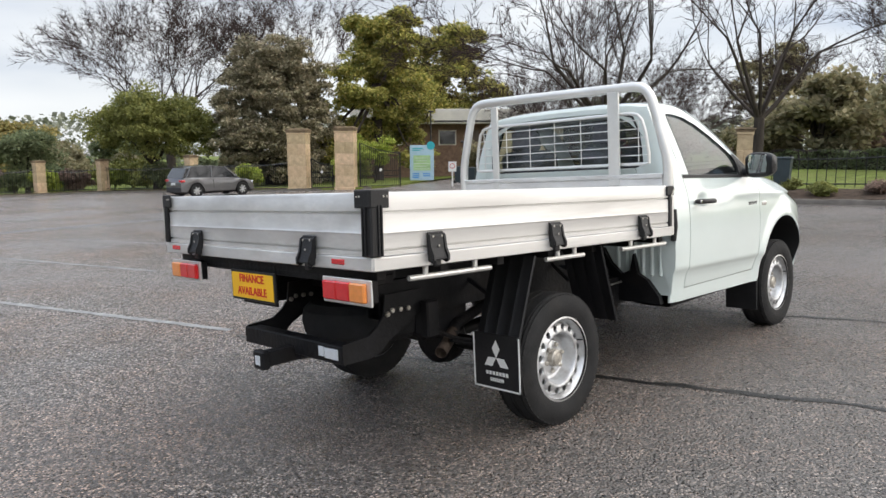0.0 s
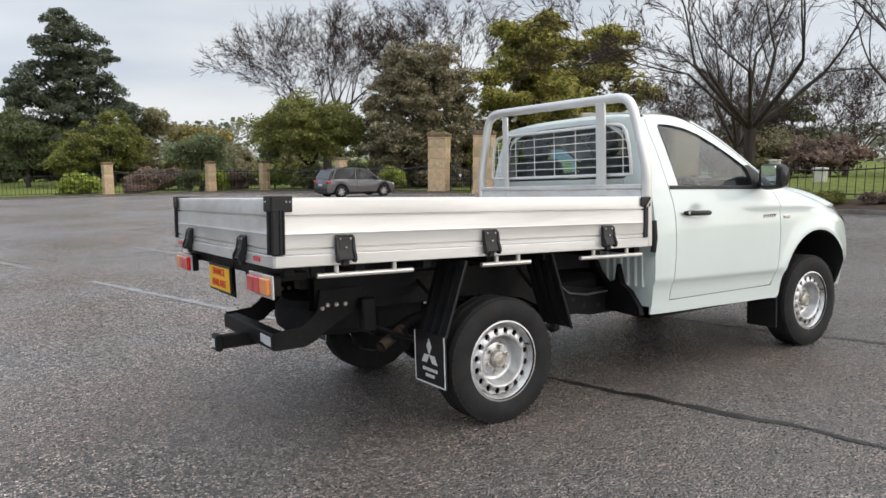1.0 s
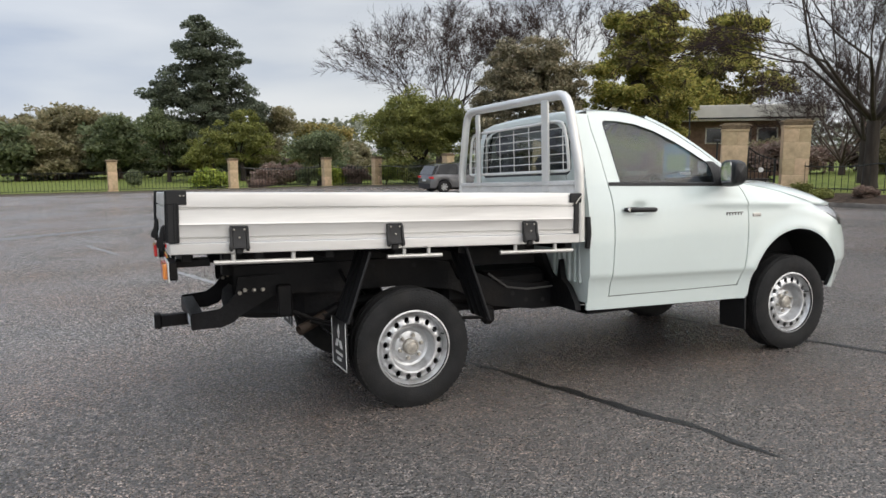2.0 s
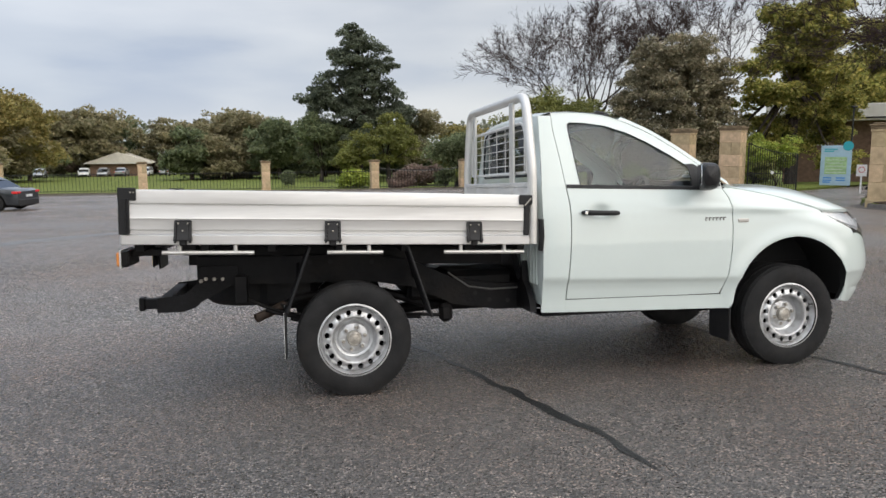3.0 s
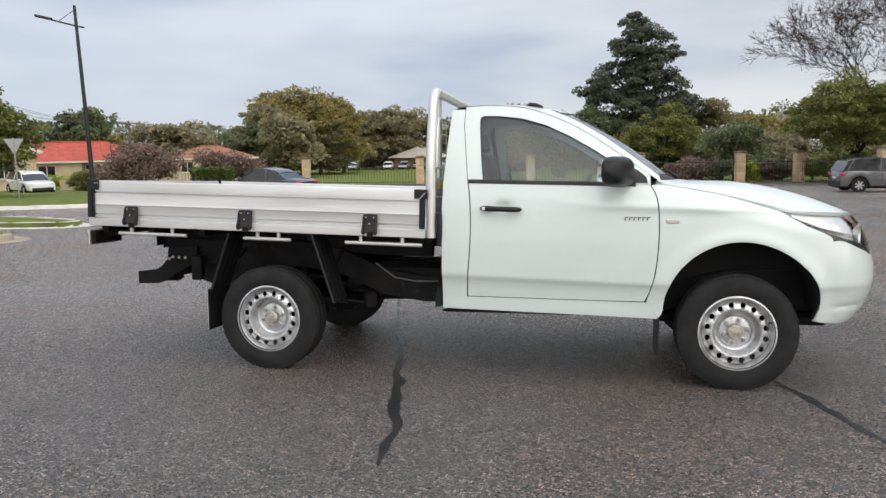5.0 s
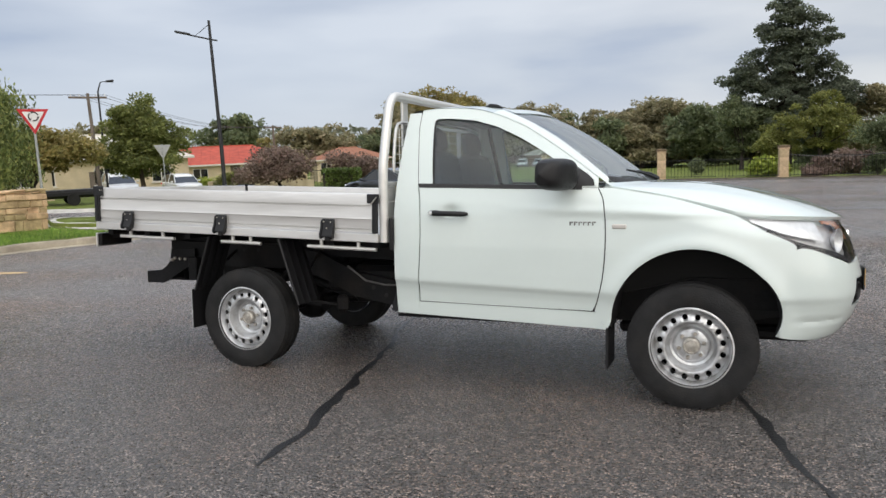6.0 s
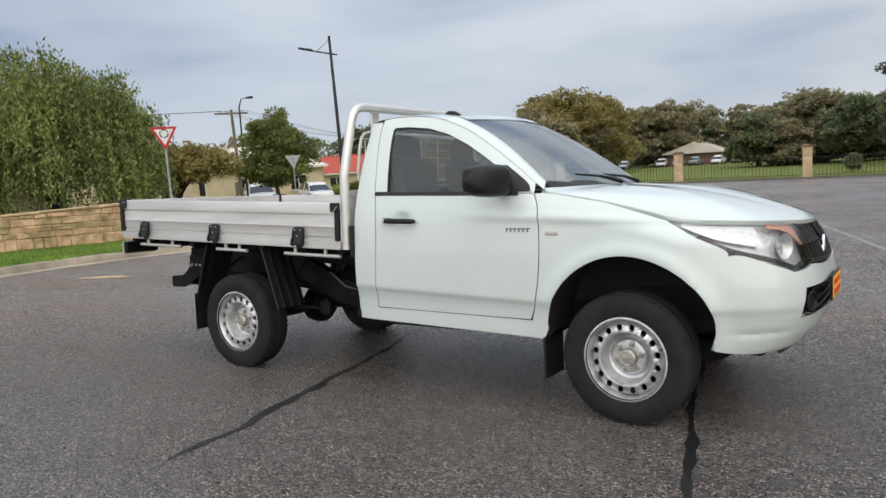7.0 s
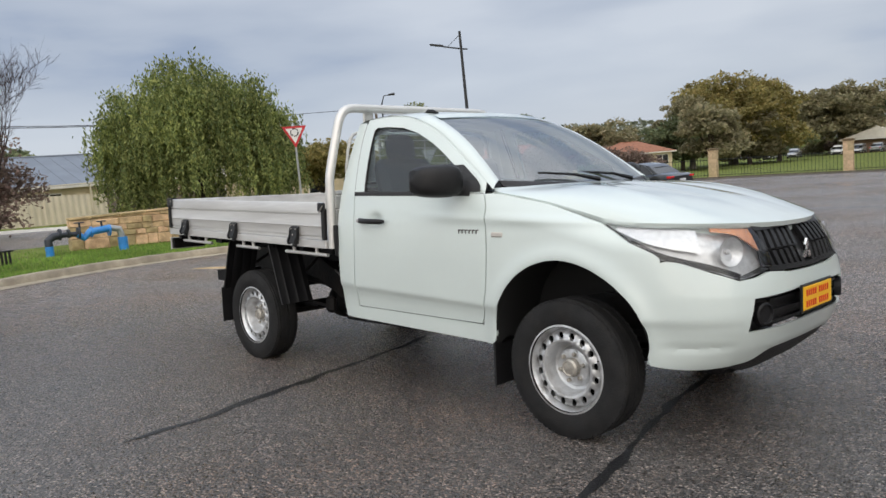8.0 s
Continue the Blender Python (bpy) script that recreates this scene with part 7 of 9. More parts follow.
def bare_tree(name, x, y, z, h, label, seed, r0=0.3, fork=1.8, spread=0.62, bark=BARK_DARK, levels=6, lean=(0, 0), twigs=3, up=0.10, boughs=5, thick=1.0):
    """A leafless tree that forks again and again down to twigs."""
    rng = np.random.default_rng(seed)
    z += plane(x, y)
    e = thing(name, label, "tree", "bare trees")
    big, fine = Mesh(), Mesh()

    def grow(p, d, length, r, level):
        n = 4 if level < 3 else 3
        pts, q, dd = [p], p.copy(), d.copy()
        for i in range(n):
            dd = (dd + Vector(rng.normal(0, 0.065, 3)) + Vector((0, 0, up))).normalized()
            q = q + dd * length / n
            pts.append(q.copy())
        rr = [r * (1 - 0.42 * i / n) for i in range(n + 1)]
        (big if level < 3 else fine).tube(pts, rr, 7 if level < 2 else (5 if level < 3 else 3), caps=False)
        if level >= levels:
            return
        kids = int(rng.integers(2, 4)) + (1 if level >= levels - 2 else 0)
        for i in range(kids):
            at = pts[-1] if i < 2 else pts[int(rng.integers(max(1, n - 2), n + 1))]
            side = dd.cross(Vector(rng.normal(0, 1, 3))).normalized()
            turn = rng.uniform(0.35, 1.0) * spread
            nd = (dd * math.cos(turn) + side * math.sin(turn)).normalized()
            grow(at.copy(), nd, length * rng.uniform(0.64, 0.90), rr[-1] * (0.78 if i == 0 else rng.uniform(0.5, 0.7)), level + 1)
        for i in range(2 * twigs if level >= 2 else 0):
            at = pts[int(rng.integers(1, n + 1))]
            side = dd.cross(Vector(rng.normal(0, 1, 3))).normalized()
            nd = (dd * 0.85 + side * rng.uniform(0.35, 0.75) + Vector((0, 0, up))).normalized()
            reach = length * rng.uniform(0.25, 0.6)
            tip = at + nd * reach
            fine.tube([at, tip], [0.010 * thick * h / 9, 0.004], 3, caps=False)
            for j in range(2):
                q0 = at.lerp(tip, rng.uniform(0.25, 0.85))
                sd = nd.cross(Vector(rng.normal(0, 1, 3))).normalized()
                fine.tube([q0, q0 + (nd * 0.8 + sd * 0.55).normalized() * reach * rng.uniform(0.3, 0.55)], [0.0065 * thick * h / 9, 0.003], 3, caps=False)

    big.tube([(x, y, z - 0.3), (x, y, z + 0.1), (x, y, z + fork * 0.6), (x + lean[0], y + lean[1], z + fork)], [r0 * 1.5, r0 * 1.2, r0, r0 * 0.95], 10, caps=False)
    for i in range(boughs):
        a = i * 2 * math.pi / boughs + rng.uniform(-0.4, 0.4)
        d = Vector((math.cos(a) * spread, math.sin(a) * spread, rng.uniform(0.50, 1.60) if boughs > 4 else rng.uniform(0.7, 1.25))).normalized()
        grow(Vector((x + lean[0], y + lean[1], z + fork - 0.1)), d, (h - fork) * 0.34, r0 * rng.uniform(0.36, 0.54), 1)
    part("trunk", big, bark, e, sharp=60)
    part("crown", fine, TWIG, e, sharp=0)
    return e


L_OLIVE = leaf_mat("olive_green_leaves", (0.100, 0.105, 0.032), 0.4)
L_DARK = leaf_mat("dark_green_leaves", (0.082, 0.096, 0.050), 0.45)
L_EVG = leaf_mat("brown_green_leaves", (0.125, 0.112, 0.072), 0.3, 0.45)
L_CYP = leaf_mat("yellow_green_sprays", (0.155, 0.150, 0.040), 0.35, 0.55)
L_PINE = leaf_mat("blue_green_needles", (0.068, 0.078, 0.055), 0.45)
L_GUM = leaf_mat("golden_gum_leaves", (0.132, 0.112, 0.040), 0.45)
L_GUM2 = leaf_mat("grey_green_gum_leaves", (0.135, 0.122, 0.070), 0.45)
L_PEP = leaf_mat("fresh_green_fronds", (0.092, 0.110, 0.035), 0.25, 0.5)
L_ROUND = leaf_mat("mottled_green_leaves", (0.085, 0.095, 0.030))
L_RED = leaf_mat("russet_leaves", (0.105, 0.076, 0.060))
L_LIME = leaf_mat("lime_green_leaves", (0.140, 0.165, 0.032))
L_HEDGE = leaf_mat("hedge_leaves", (0.06, 0.085, 0.022))

R = np.random.default_rng
# behind the gate: broad evergreen, layered cypress, olive-green tree, bare crowns
_rng = R(2)
_ev = []
for _i in range(64):
    _v, _a = (_i + 0.5) / 64, _i * 2.4
    _r = 3.7 * math.sqrt(max(0.05, 1 - max(0.0, (_v - 0.42) / 0.60) ** 2)) * _rng.uniform(0.86, 1.06)
    _q = _rng.uniform(0.85, 1.35)
    _ev.append((_r * math.cos(_a), _r * 0.8 * math.sin(_a), 0.7 + 9.4 * _v, _q, _q, _q * 1.15))
_ev += [(0, 0, 2.0 + k * 1.6, 2.6, 2.4, 1.6) for k in range(5)]
tree("evergreen_tree", 27.4, 45.0, 0.0, "broad dense evergreen tree with brownish green foliage behind the fence", _ev, 0.20, L_EVG, BARK_DARK, 0.35, 2.0, 1, per=560, clump=0.33, fine=2.4)
_rng = R(3)
_cy = [(_rng.uniform(-5.2, 5.2) * (1.15 - k / 14), _rng.uniform(-2.5, 2.5), 1.6 + k * 0.86 + _rng.uniform(-0.3, 0.3), _rng.uniform(1.4, 2.2), 1.5, 0.78) for k in range(14) for _ in range(3)]
tree("cypress_tree", 36.8, 44.1, 0.2, "tall cypress with layered yellow-green sprays", _cy, 0.24, L_CYP, BARK_DARK, 0.35, 8.0, 2, per=1050, clump=0.38, hollow=0.2)
tree("cypress_tree", 54.5, 59.5, -0.1, "cypress with darker green layered sprays", [(a * 1.1, b, c * 0.86, d * 1.2, e, f) for a, b, c, d, e, f in _cy[:33]], 0.30, L_GUM, BARK_DARK, 0.35, 8.0, 5, per=420, clump=0.5, hollow=0.2, k=1.36, fine=1.7)
tree("cypress_tree", 56.0, 54.5, 0.0, "cypress with layered yellow-green sprays behind the gatehouse", [(-a, b, c * 0.95, d * 1.1, e, f) for a, b, c, d, e, f in _cy[:36]], 0.28, L_CYP, BARK_DARK, 0.35, 8.0, 6, per=420, clump=0.5, hollow=0.2, k=1.46, fine=1.7)
tree("olive_tree", 20.0, 49.5, 0.1, "spreading olive-green tree behind the fence", lobes_for(R(7), 8.6, 6.9, 1.7, 20, flat=0.85), 0.19, L_OLIVE, BARK_DARK, 0.2, 1.7, 7, per=850, clump=0.4, k=1.1)
bare_tree("bare_tree", 27.5, 63.0, -0.1, 17.0, "large leafless winter tree with fine grey twigs", 11, 0.42, 4.0, 0.85, BARK_DARK, 6, twigs=4, up=0.05, boughs=9, thick=1.05)
bare_tree("bare_tree", 39.4, 62.0, -0.1, 18.6, "leafless winter tree behind evergreens", 12, 0.36, 5.0, 0.75, BARK_DARK, 6, twigs=4, up=0.06, boughs=8, thick=1.0)
# the dark conifer on the lawn with its lower green companions
_bg = [(_x, _y2, _z, _r, _r, _r * 0.85) for _x, _y2, _z, _r in ((0.2, 0, 11.6, 1.4), (-0.9, 0.2, 10.6, 1.5), (1.1, 0, 10.4, 1.5), (-0.6, 0, 9.0, 1.9), (1.3, 0.2, 8.6, 1.9), (-1.8, 0, 7.4, 1.8), (0.3, 0, 7.2, 2.0), (2.2, 0, 6.6, 1.8), (-3.2, 0.2, 7.2, 0.9), (-3.8, 0, 6.2, 1.0), (-2.6, 0, 5.4, 1.7), (0.2, 0.3, 5.0, 2.3), (2.8, 0, 4.8, 1.8), (-2.6, 0, 3.4, 1.6), (3.8, 0.1, 5.6, 0.8), (0, 0, 3.2, 2.2))]
tree("conifer_tree", 8.1, 91.5, park_z(8.1, 91.5) - plane(8.1, 91.5) - 0.05, "tall dark blue-green conifer on the lawn", _bg, 0.32, L_PINE, BARK_DARK, 0.5, 8.0, 21, per=620, clump=0.46, k=1.56)
tree("green_tree", 11.0, 83.5, park_z(11.0, 83.5) - plane(11.0, 83.5) - 0.05, "rounded green tree in front of a dark conifer", [(0, 0, 5.3, 1.5, 1.5, 1.3), (1.1, 0, 4.2, 1.6, 1.5, 1.4), (-1.2, 0, 4.3, 1.4, 1.4, 1.3), (0.2, -0.5, 3.0, 1.9, 1.6, 1.4), (2.0, 0, 2.6, 1.4, 1.4, 1.3)], 0.27, L_OLIVE, BARK_DARK, 0.27, 2.2, 22, per=600, clump=0.44, k=1.28)
tree("green_tree", 6.7, 82.2, park_z(6.7, 82.2) - plane(6.7, 82.2) - 0.05, "rounded green tree in front of a dark conifer", [(0, 0, 3.0, 1.3, 1.3, 1.2), (0.6, 0, 2.1, 1.4, 1.3, 1.2), (-0.6, 0, 2.0, 1.3, 1.2, 1.1)], 0.26, L_OLIVE, BARK_DARK, 0.2, 1.6, 23, per=600, clump=0.44, k=1.5)
tree("dark_tree", 3.1, 89.2, park_z(3.1, 89.2) - plane(3.1, 89.2) - 0.05, "dark rounded tree beside a conifer", lobes_for(R(24), 4.6, 5.3, 0.6, 11), 0.30, L_DARK, BARK_DARK, 0.24, 1.7, 24, per=560, clump=0.5, k=1.62)
tree("grey_green_tree", 16.1, 91.8, park_z(16.1, 91.8) - plane(16.1, 91.8) - 0.05, "grey-green tree on the lawn", lobes_for(R(25), 4.6, 5.6, 1.0, 11), 0.32, L_GUM2, BARK_PALE, 0.2, 2.1, 25, per=420, clump=0.55, k=1.62)
tree("round_tree", 13.6, 57.0, 0.3, "dense round dark green tree behind the railings", lobes_for(R(26), 3.9, 4.3, 0.9, 9), 0.18, L_DARK, BARK_DARK, 0.16, 1.0, 26, per=1100, k=1.17)
# gums to the north-west
tree("gum_tree", -42.4, 104.7, park_z(-42.4, 104.7) - plane(-42.4, 104.7), "large golden-green gum tree with a domed crown", lobes_for(R(31), 21.0, 13.4, 0.8, 40, flat=0.6), 0.40, L_GUM, BARK_PALE, 0.6, 3.6, 31, per=170, clump=0.75, fine=2.0)
tree("gum_tree", -42.6, 92.0, park_z(-42.6, 92.0) - plane(-42.6, 92.0), "smaller olive gum tree before a larger one", lobes_for(R(32), 10.6, 10.0, 0.6, 22, flat=0.7), 0.30, L_GUM2, BARK_PALE, 0.4, 2.4, 32, per=480, clump=0.55)
tree("gum_tree", -38.0, 139.0, park_z(-38.0, 139.0) - plane(-38.0, 139.0), "dark gum with an open spreading crown", lobes_for(R(33), 20.0, 12.6, 1.0, 30, flat=0.55), 0.40, L_GUM2, BARK_PALE, 0.5, 4.0, 33, per=200, clump=0.7, fine=1.2)
for _i, (_x, _y, _w, _h, _mt) in enumerate(((-14.8, 105, 9.0, 7.7, L_DARK), (-8.2, 112, 16, 10.6, L_GUM2), (-2.3, 103, 9.6, 8.8, L_DARK), (-10.3, 104, 8, 6.4, L_GUM2), (4.5, 110, 9, 8.0, L_GUM2), (-38.5, 112, 9, 7.5, L_DARK), (-38.0, 100, 11, 8.0, L_GUM2), (14.0, 100, 9, 6.0, L_DARK), (-12.0, 113, 11, 8.6, L_GUM2), (24.0, 96, 10, 7.5, L_GUM), (-24.0, 150, 18, 11.0, L_GUM2), (-36.0, 155, 18, 11.5, L_DARK), (-14.0, 150, 18, 12.0, L_GUM2), (0.0, 140, 18, 11.0, L_GUM2), (32.0, 84.0, 9, 6.0, L_DARK), (22.0, 78.0, 7, 4.6, L_GUM2))):
    tree("parkland_tree", _x, _y, park_z(_x, _y) - 0.2 - plane(_x, _y), "far parkland tree with a rounded crown", lobes_for(R(40 + _i), _w, _h, 0.5, 16, flat=0.6), 0.36, _mt, BARK, 0.3, 1.8, 40 + _i, per=330, clump=0.6, fine=1.2, group="far park trees")
# low shrubs that close the view under the park trees
_rng = R(55)
for _i in range(26):
    _x = -50.0 + _i * 3.1 + _rng.uniform(-0.8, 0.8)
    _y = 109.0 + _rng.uniform(-3.0, 5.0) - (8.0 if _i > 20 else 0.0)
    if _x < -14.0:
        _x, _y = _x * 1.3, 147.0 + _rng.uniform(-2.0, 4.0)
    tree("understorey_shrub", _x, _y, park_z(_x, _y) - plane(_x, _y) - 0.1, "dark shrub under the far park trees", lobes_for(R(400 + _i), _rng.uniform(4.5, 7.0), _rng.uniform(1.8, 3.6), 0.0, 7, flat=0.6), 0.30, (L_DARK, L_GUM2, L_RED, L_OLIVE)[_i % 4], BARK_DARK, 0.08, 0.4, 400 + _i, per=300, clump=0.45, fine=1.2, group="shrubs under the park trees")
for _i, (_x, _y, _w, _h, _mt) in enumerate(((17.0, 62.0, 6.0, 2.2, L_DARK), (22.5, 60.0, 6.5, 2.4, L_OLIVE), (27.0, 56.0, 6.0, 2.2, L_DARK), (31.0, 52.0, 5.0, 2.4, L_DARK), (20.0, 72.0, 8.0, 3.2, L_GUM2), (29.0, 76.0, 9.0, 3.4, L_GUM2), (12.0, 66.0, 5.0, 1.9, L_RED), (5.5, 63.0, 3.0, 1.5, L_LIME))):
    tree("understorey_shrub", _x, _y, park_z(_x, _y) - plane(_x, _y) - 0.1, "low mixed shrub behind the park railings", lobes_for(R(440 + _i), _w, _h, 0.0, 9, flat=0.6), 0.22, _mt, BARK_DARK, 0.08, 0.4, 440 + _i, per=520, clump=0.36, fine=1.2, group="shrubs behind the railings")
# trees beyond the houses
for _i, (_x, _y, _w, _h, _mt) in enumerate(((-55.6, 69.9, 9, 8.6, L_DARK), (-66.0, 60.0, 8, 7.2, L_GUM2), (-49.8, 80.0, 13, 7.6, L_GUM2), (-42.0, 88.0, 12, 7.0, L_DARK), (-75.0, 45.0, 9, 6.5, L_DARK), (-60.0, 78.0, 11, 6.8, L_GUM), (-36.0, 84.0, 9, 8.2, L_GUM2), (-62.0, 40.0, 7, 5.6, L_DARK), (-70.0, 22.0, 8, 5.2, L_OLIVE), (-64.0, 14.0, 5, 5.4, L_DARK))):
    tree("suburban_tree", _x, _y, home_z(_x, _y) - plane(_x, _y), "far suburban tree above the roofs", lobes_for(R(60 + _i), _w, _h, 1.0, 12, flat=0.6), 0.34, _mt, BARK, 0.28, 1.8, 60 + _i, per=360, clump=0.55, fine=1.1, group="far street trees")
tree("street_tree", -28.6, 27.2, -0.1, "round-headed street tree with mottled green leaves", lobes_for(R(71), 5.3, 5.8, 1.0, 24, flat=0.85), 0.17, L_ROUND, BARK, 0.13, 1.9, 71, per=1100, clump=0.34)
tree("garden_tree", -27.4, 19.4, 0.0, "low spreading olive tree in a front garden", lobes_for(R(72), 6.0, 3.7, 1.3, 13, flat=0.5), 0.17, L_GUM, BARK_DARK, 0.14, 1.0, 72, per=650, clump=0.34)
tree("russet_tree", -26.9, 38.2, -0.1, "russet-leaved small tree with an open crown", lobes_for(R(73), 6.4, 3.1, 0.7, 12, flat=0.5), 0.16, L_RED, BARK_DARK, 0.13, 0.8, 73, per=520, clump=0.36)
tree("russet_tree", -22.6, 41.6, -0.1, "russet-leaved small tree with an open crown", lobes_for(R(74), 4.4, 2.9, 0.6, 9, flat=0.5), 0.16, L_RED, BARK_DARK, 0.12, 0.8, 74, per=520, clump=0.36)
# pepper tree behind the stone wall: strands of small leaflets hang in bunches from a broad dome
def pepper_tree(x, y, z, rx, rz, z0, bunches, seed):
    rng = R(seed)
    z += plane(x, y)
    e = thing("pepper_tree", "broad weeping pepper tree with hanging fresh green foliage", "tree")
    bm = Mesh()
    bm.tube([(x, y, z - 0.3), (x + 0.05, y, z + 0.8), (x - 0.1, y + 0.05, z + 1.7)], [0.42, 0.32, 0.28], 10)
    limbs(bm, (x - 0.1, y, z + 1.6), [(x + rx * 0.6 * math.cos(a), y + rx * 0.6 * math.sin(a), z + z0 + rz * h * 0.7) for a, h in ((0.3, 0.5), (1.4, 0.7), (2.4, 0.45), (3.6, 0.6), (4.6, 0.4), (5.5, 0.7), (1.0, 0.85))], 0.15, rng)
    part("trunk", bm, BARK_DARK, e)
    cs, ss = [], []
    for i in range(bunches):
        d = rng.normal(size=3)
        d[2] = abs(d[2]) - 0.35
        d /= np.linalg.norm(d)
        r = rng.uniform(0.45, 1.0) ** 0.6 * (1 + 0.05 * math.sin(3 * math.atan2(d[1], d[0]) + 1.0) + 0.05 * rng.normal())
        c = np.array((x + d[0] * rx * r, y + d[1] * rx * r, z + z0 + d[2] * rz * r))
        # a tuft where the bunch springs, then strands that hang from it
        m = int(rng.integers(50, 90))
        cs.append(c + rng.normal(size=(m, 3)) * (0.24, 0.24, 0.13))
        ss.append(rng.uniform(0.045, 0.08, m))
        for k in range(int(rng.integers(6, 11))):
            o = rng.normal(size=2) * 0.22
            long = min(rng.uniform(0.5, 1.7), c[2] - z - 0.45)
            if long < 0.2:
                continue
            m = int(long * 30)
            t = rng.uniform(0, 1, m)
            out = d[:2] * 0.22 * np.sqrt(t)[:, None]
            cs.append(np.column_stack([c[:2] + o + out + rng.normal(size=(m, 2)) * 0.035, c[2] - t * long + rng.normal(size=m) * 0.02]))
            ss.append(rng.uniform(0.038, 0.068, m))
    quads("crown", np.concatenate(cs), np.concatenate(ss), rng, L_PEP, e, 0.7, 2.4)
    return e


pepper_tree(-20.0, 8.8, 0.1, 3.42, 3.15, 2.8, 430, 81)
tree("red_shrub", -27.9, 3.0, 0.0, "tall red-brown shrub by the street", lobes_for(R(83), 5.0, 4.3, 0.4, 10), 0.16, L_RED, BARK_DARK, 0.14, 1.0, 83, per=700)
bare_tree("bare_tree", -18.3, 1.5, 0.1, 6.0, "slender leafless young tree with upright twigs", 84, 0.10, 1.2, 0.6, TWIG, 5, twigs=2, up=0.14, boughs=8, thick=0.7)
# east side: big bare trees on the lawn
bare_tree("bare_tree", 25.1, 14.8, 0.45, 13.0, "large dark leafless tree with a forked trunk behind the fence", 91, 0.235, 2.5, 0.80, BARK_DARK, 6, twigs=3, up=0.05, boughs=8)
bare_tree("bare_tree", 24.9, 8.0, 0.45, 12.0, "dark leafless tree with rising limbs behind the fence", 92, 0.20, 2.3, 0.72, BARK_DARK, 6, twigs=3, up=0.05, boughs=7)
bare_tree("bare_tree", 31.0, 19.5, 0.3, 10.0, "leafless tree on the lawn", 93, 0.22, 2.0, 0.9, BARK_DARK, 5, twigs=4, boughs=7)
bare_tree("bare_tree", 33.5, 2.5, 0.3, 10.0, "leafless tree on the lawn", 94, 0.22, 2.0, 0.9, BARK_DARK, 5, twigs=4, boughs=7)
for _i, (_x, _y, _w, _h, _mt) in enumerate(((44.0, 12.0, 8.0, 6.0, L_GUM2), (40.5, 5.0, 7.0, 5.4, L_GUM2), (68.0, 24.0, 10, 11.5, L_GUM2), (66.0, -2.0, 10, 11.0, L_GUM2), (70.0, 42.0, 12, 9.0, L_DARK))):
    tree("park_tree", _x, _y, east_z(_x, _y) - 0.3 - plane(_x, _y), "park tree with a rounded green crown behind the lawn", lobes_for(R(100 + _i), _w, _h, 1.0, 12, flat=0.62), 0.28, _mt, BARK_DARK, 0.25, 1.6, 100 + _i, per=420, clump=0.5, fine=1.4, group="park trees behind the lawn")
for _i, (_x, _y, _h) in enumerate(((50.0, 24.0, 9.5), (58.0, 30.0, 11.0), (62.0, 17.0, 12.0), (60.0, 7.0, 11.0), (52.0, 38.0, 11.0), (60.0, 50.0, 13.0), (43.0, 30.0, 9.0))):
    bare_tree("bare_tree", _x, _y, east_z(_x, _y) - 0.2 - plane(_x, _y), _h, "low-branched leafless tree in a brown winter thicket behind the lawn", 300 + _i, 0.2, 1.0, 1.0, BARK, 5, twigs=5, up=0.03, boughs=8, thick=1.3)

for _i in range(12):
    _x, _y = 47.0 + 3.0 * math.sin(_i * 2.3), -6.0 + _i * 4.2
    tree("thicket_shrub", _x, _y, east_z(_x, _y) - 0.1 - plane(_x, _y), "brown winter thicket behind the lawn", lobes_for(R(470 + _i), 6.0, 3.2 + 0.8 * math.sin(_i * 1.7), 0.0, 8, flat=0.6), 0.20, (L_RED, L_RED, L_GUM2)[_i % 3], BARK_DARK, 0.08, 0.4, 470 + _i, per=380, clump=0.42, fine=1.4, hollow=0.3, group="thicket shrubs")


def hedge(name, a, b, w, h, z_of, material, label, leaf=0.10, n=5000, seed=0):
    """A clipped hedge: leafy faces round a box that bulges and dips."""
    rng = R(seed)
    a, b = np.array(a, float), np.array(b, float)
    d = (b - a) / np.linalg.norm(b - a)
    nrm = np.array((-d[1], d[0]))
    e = thing(name, label, "hedge", "hedges")
    u, s, k = rng.uniform(0, 1, n), rng.uniform(-1, 1, n), rng.uniform(0, 1, n)
    face = rng.integers(0, 3, n)
    s = np.where(face == 0, -1, np.where(face == 1, 1, s)) + rng.normal(0, 0.05, n)
    k = np.where(face == 2, 1.0, k) + rng.normal(0, 0.03, n)
    p = a + np.outer(u, b - a) + np.outer(s * w / 2 * (1 + 0.1 * np.sin(u * 31)), nrm)
    z = np.array([z_of(x, y) for x, y in p]) + k * h * (1 + 0.06 * np.sin(u * 23 + s))
    quads("foliage", np.column_stack([p, z]), rng.uniform(0.7, 1.3, n) * leaf, rng, material, e, 0, 1.3)
    c = Mesh().box((0.1, -w / 2 + 0.1, -0.2), (float(np.linalg.norm(b - a)) - 0.1, w / 2 - 0.1, h - 0.1), 0.1, pose(a[0], a[1], z_of(*a), 0, 0, math.degrees(math.atan2(d[1], d[0]))))
    part("core", c, BARK_DARK, e)
    return e


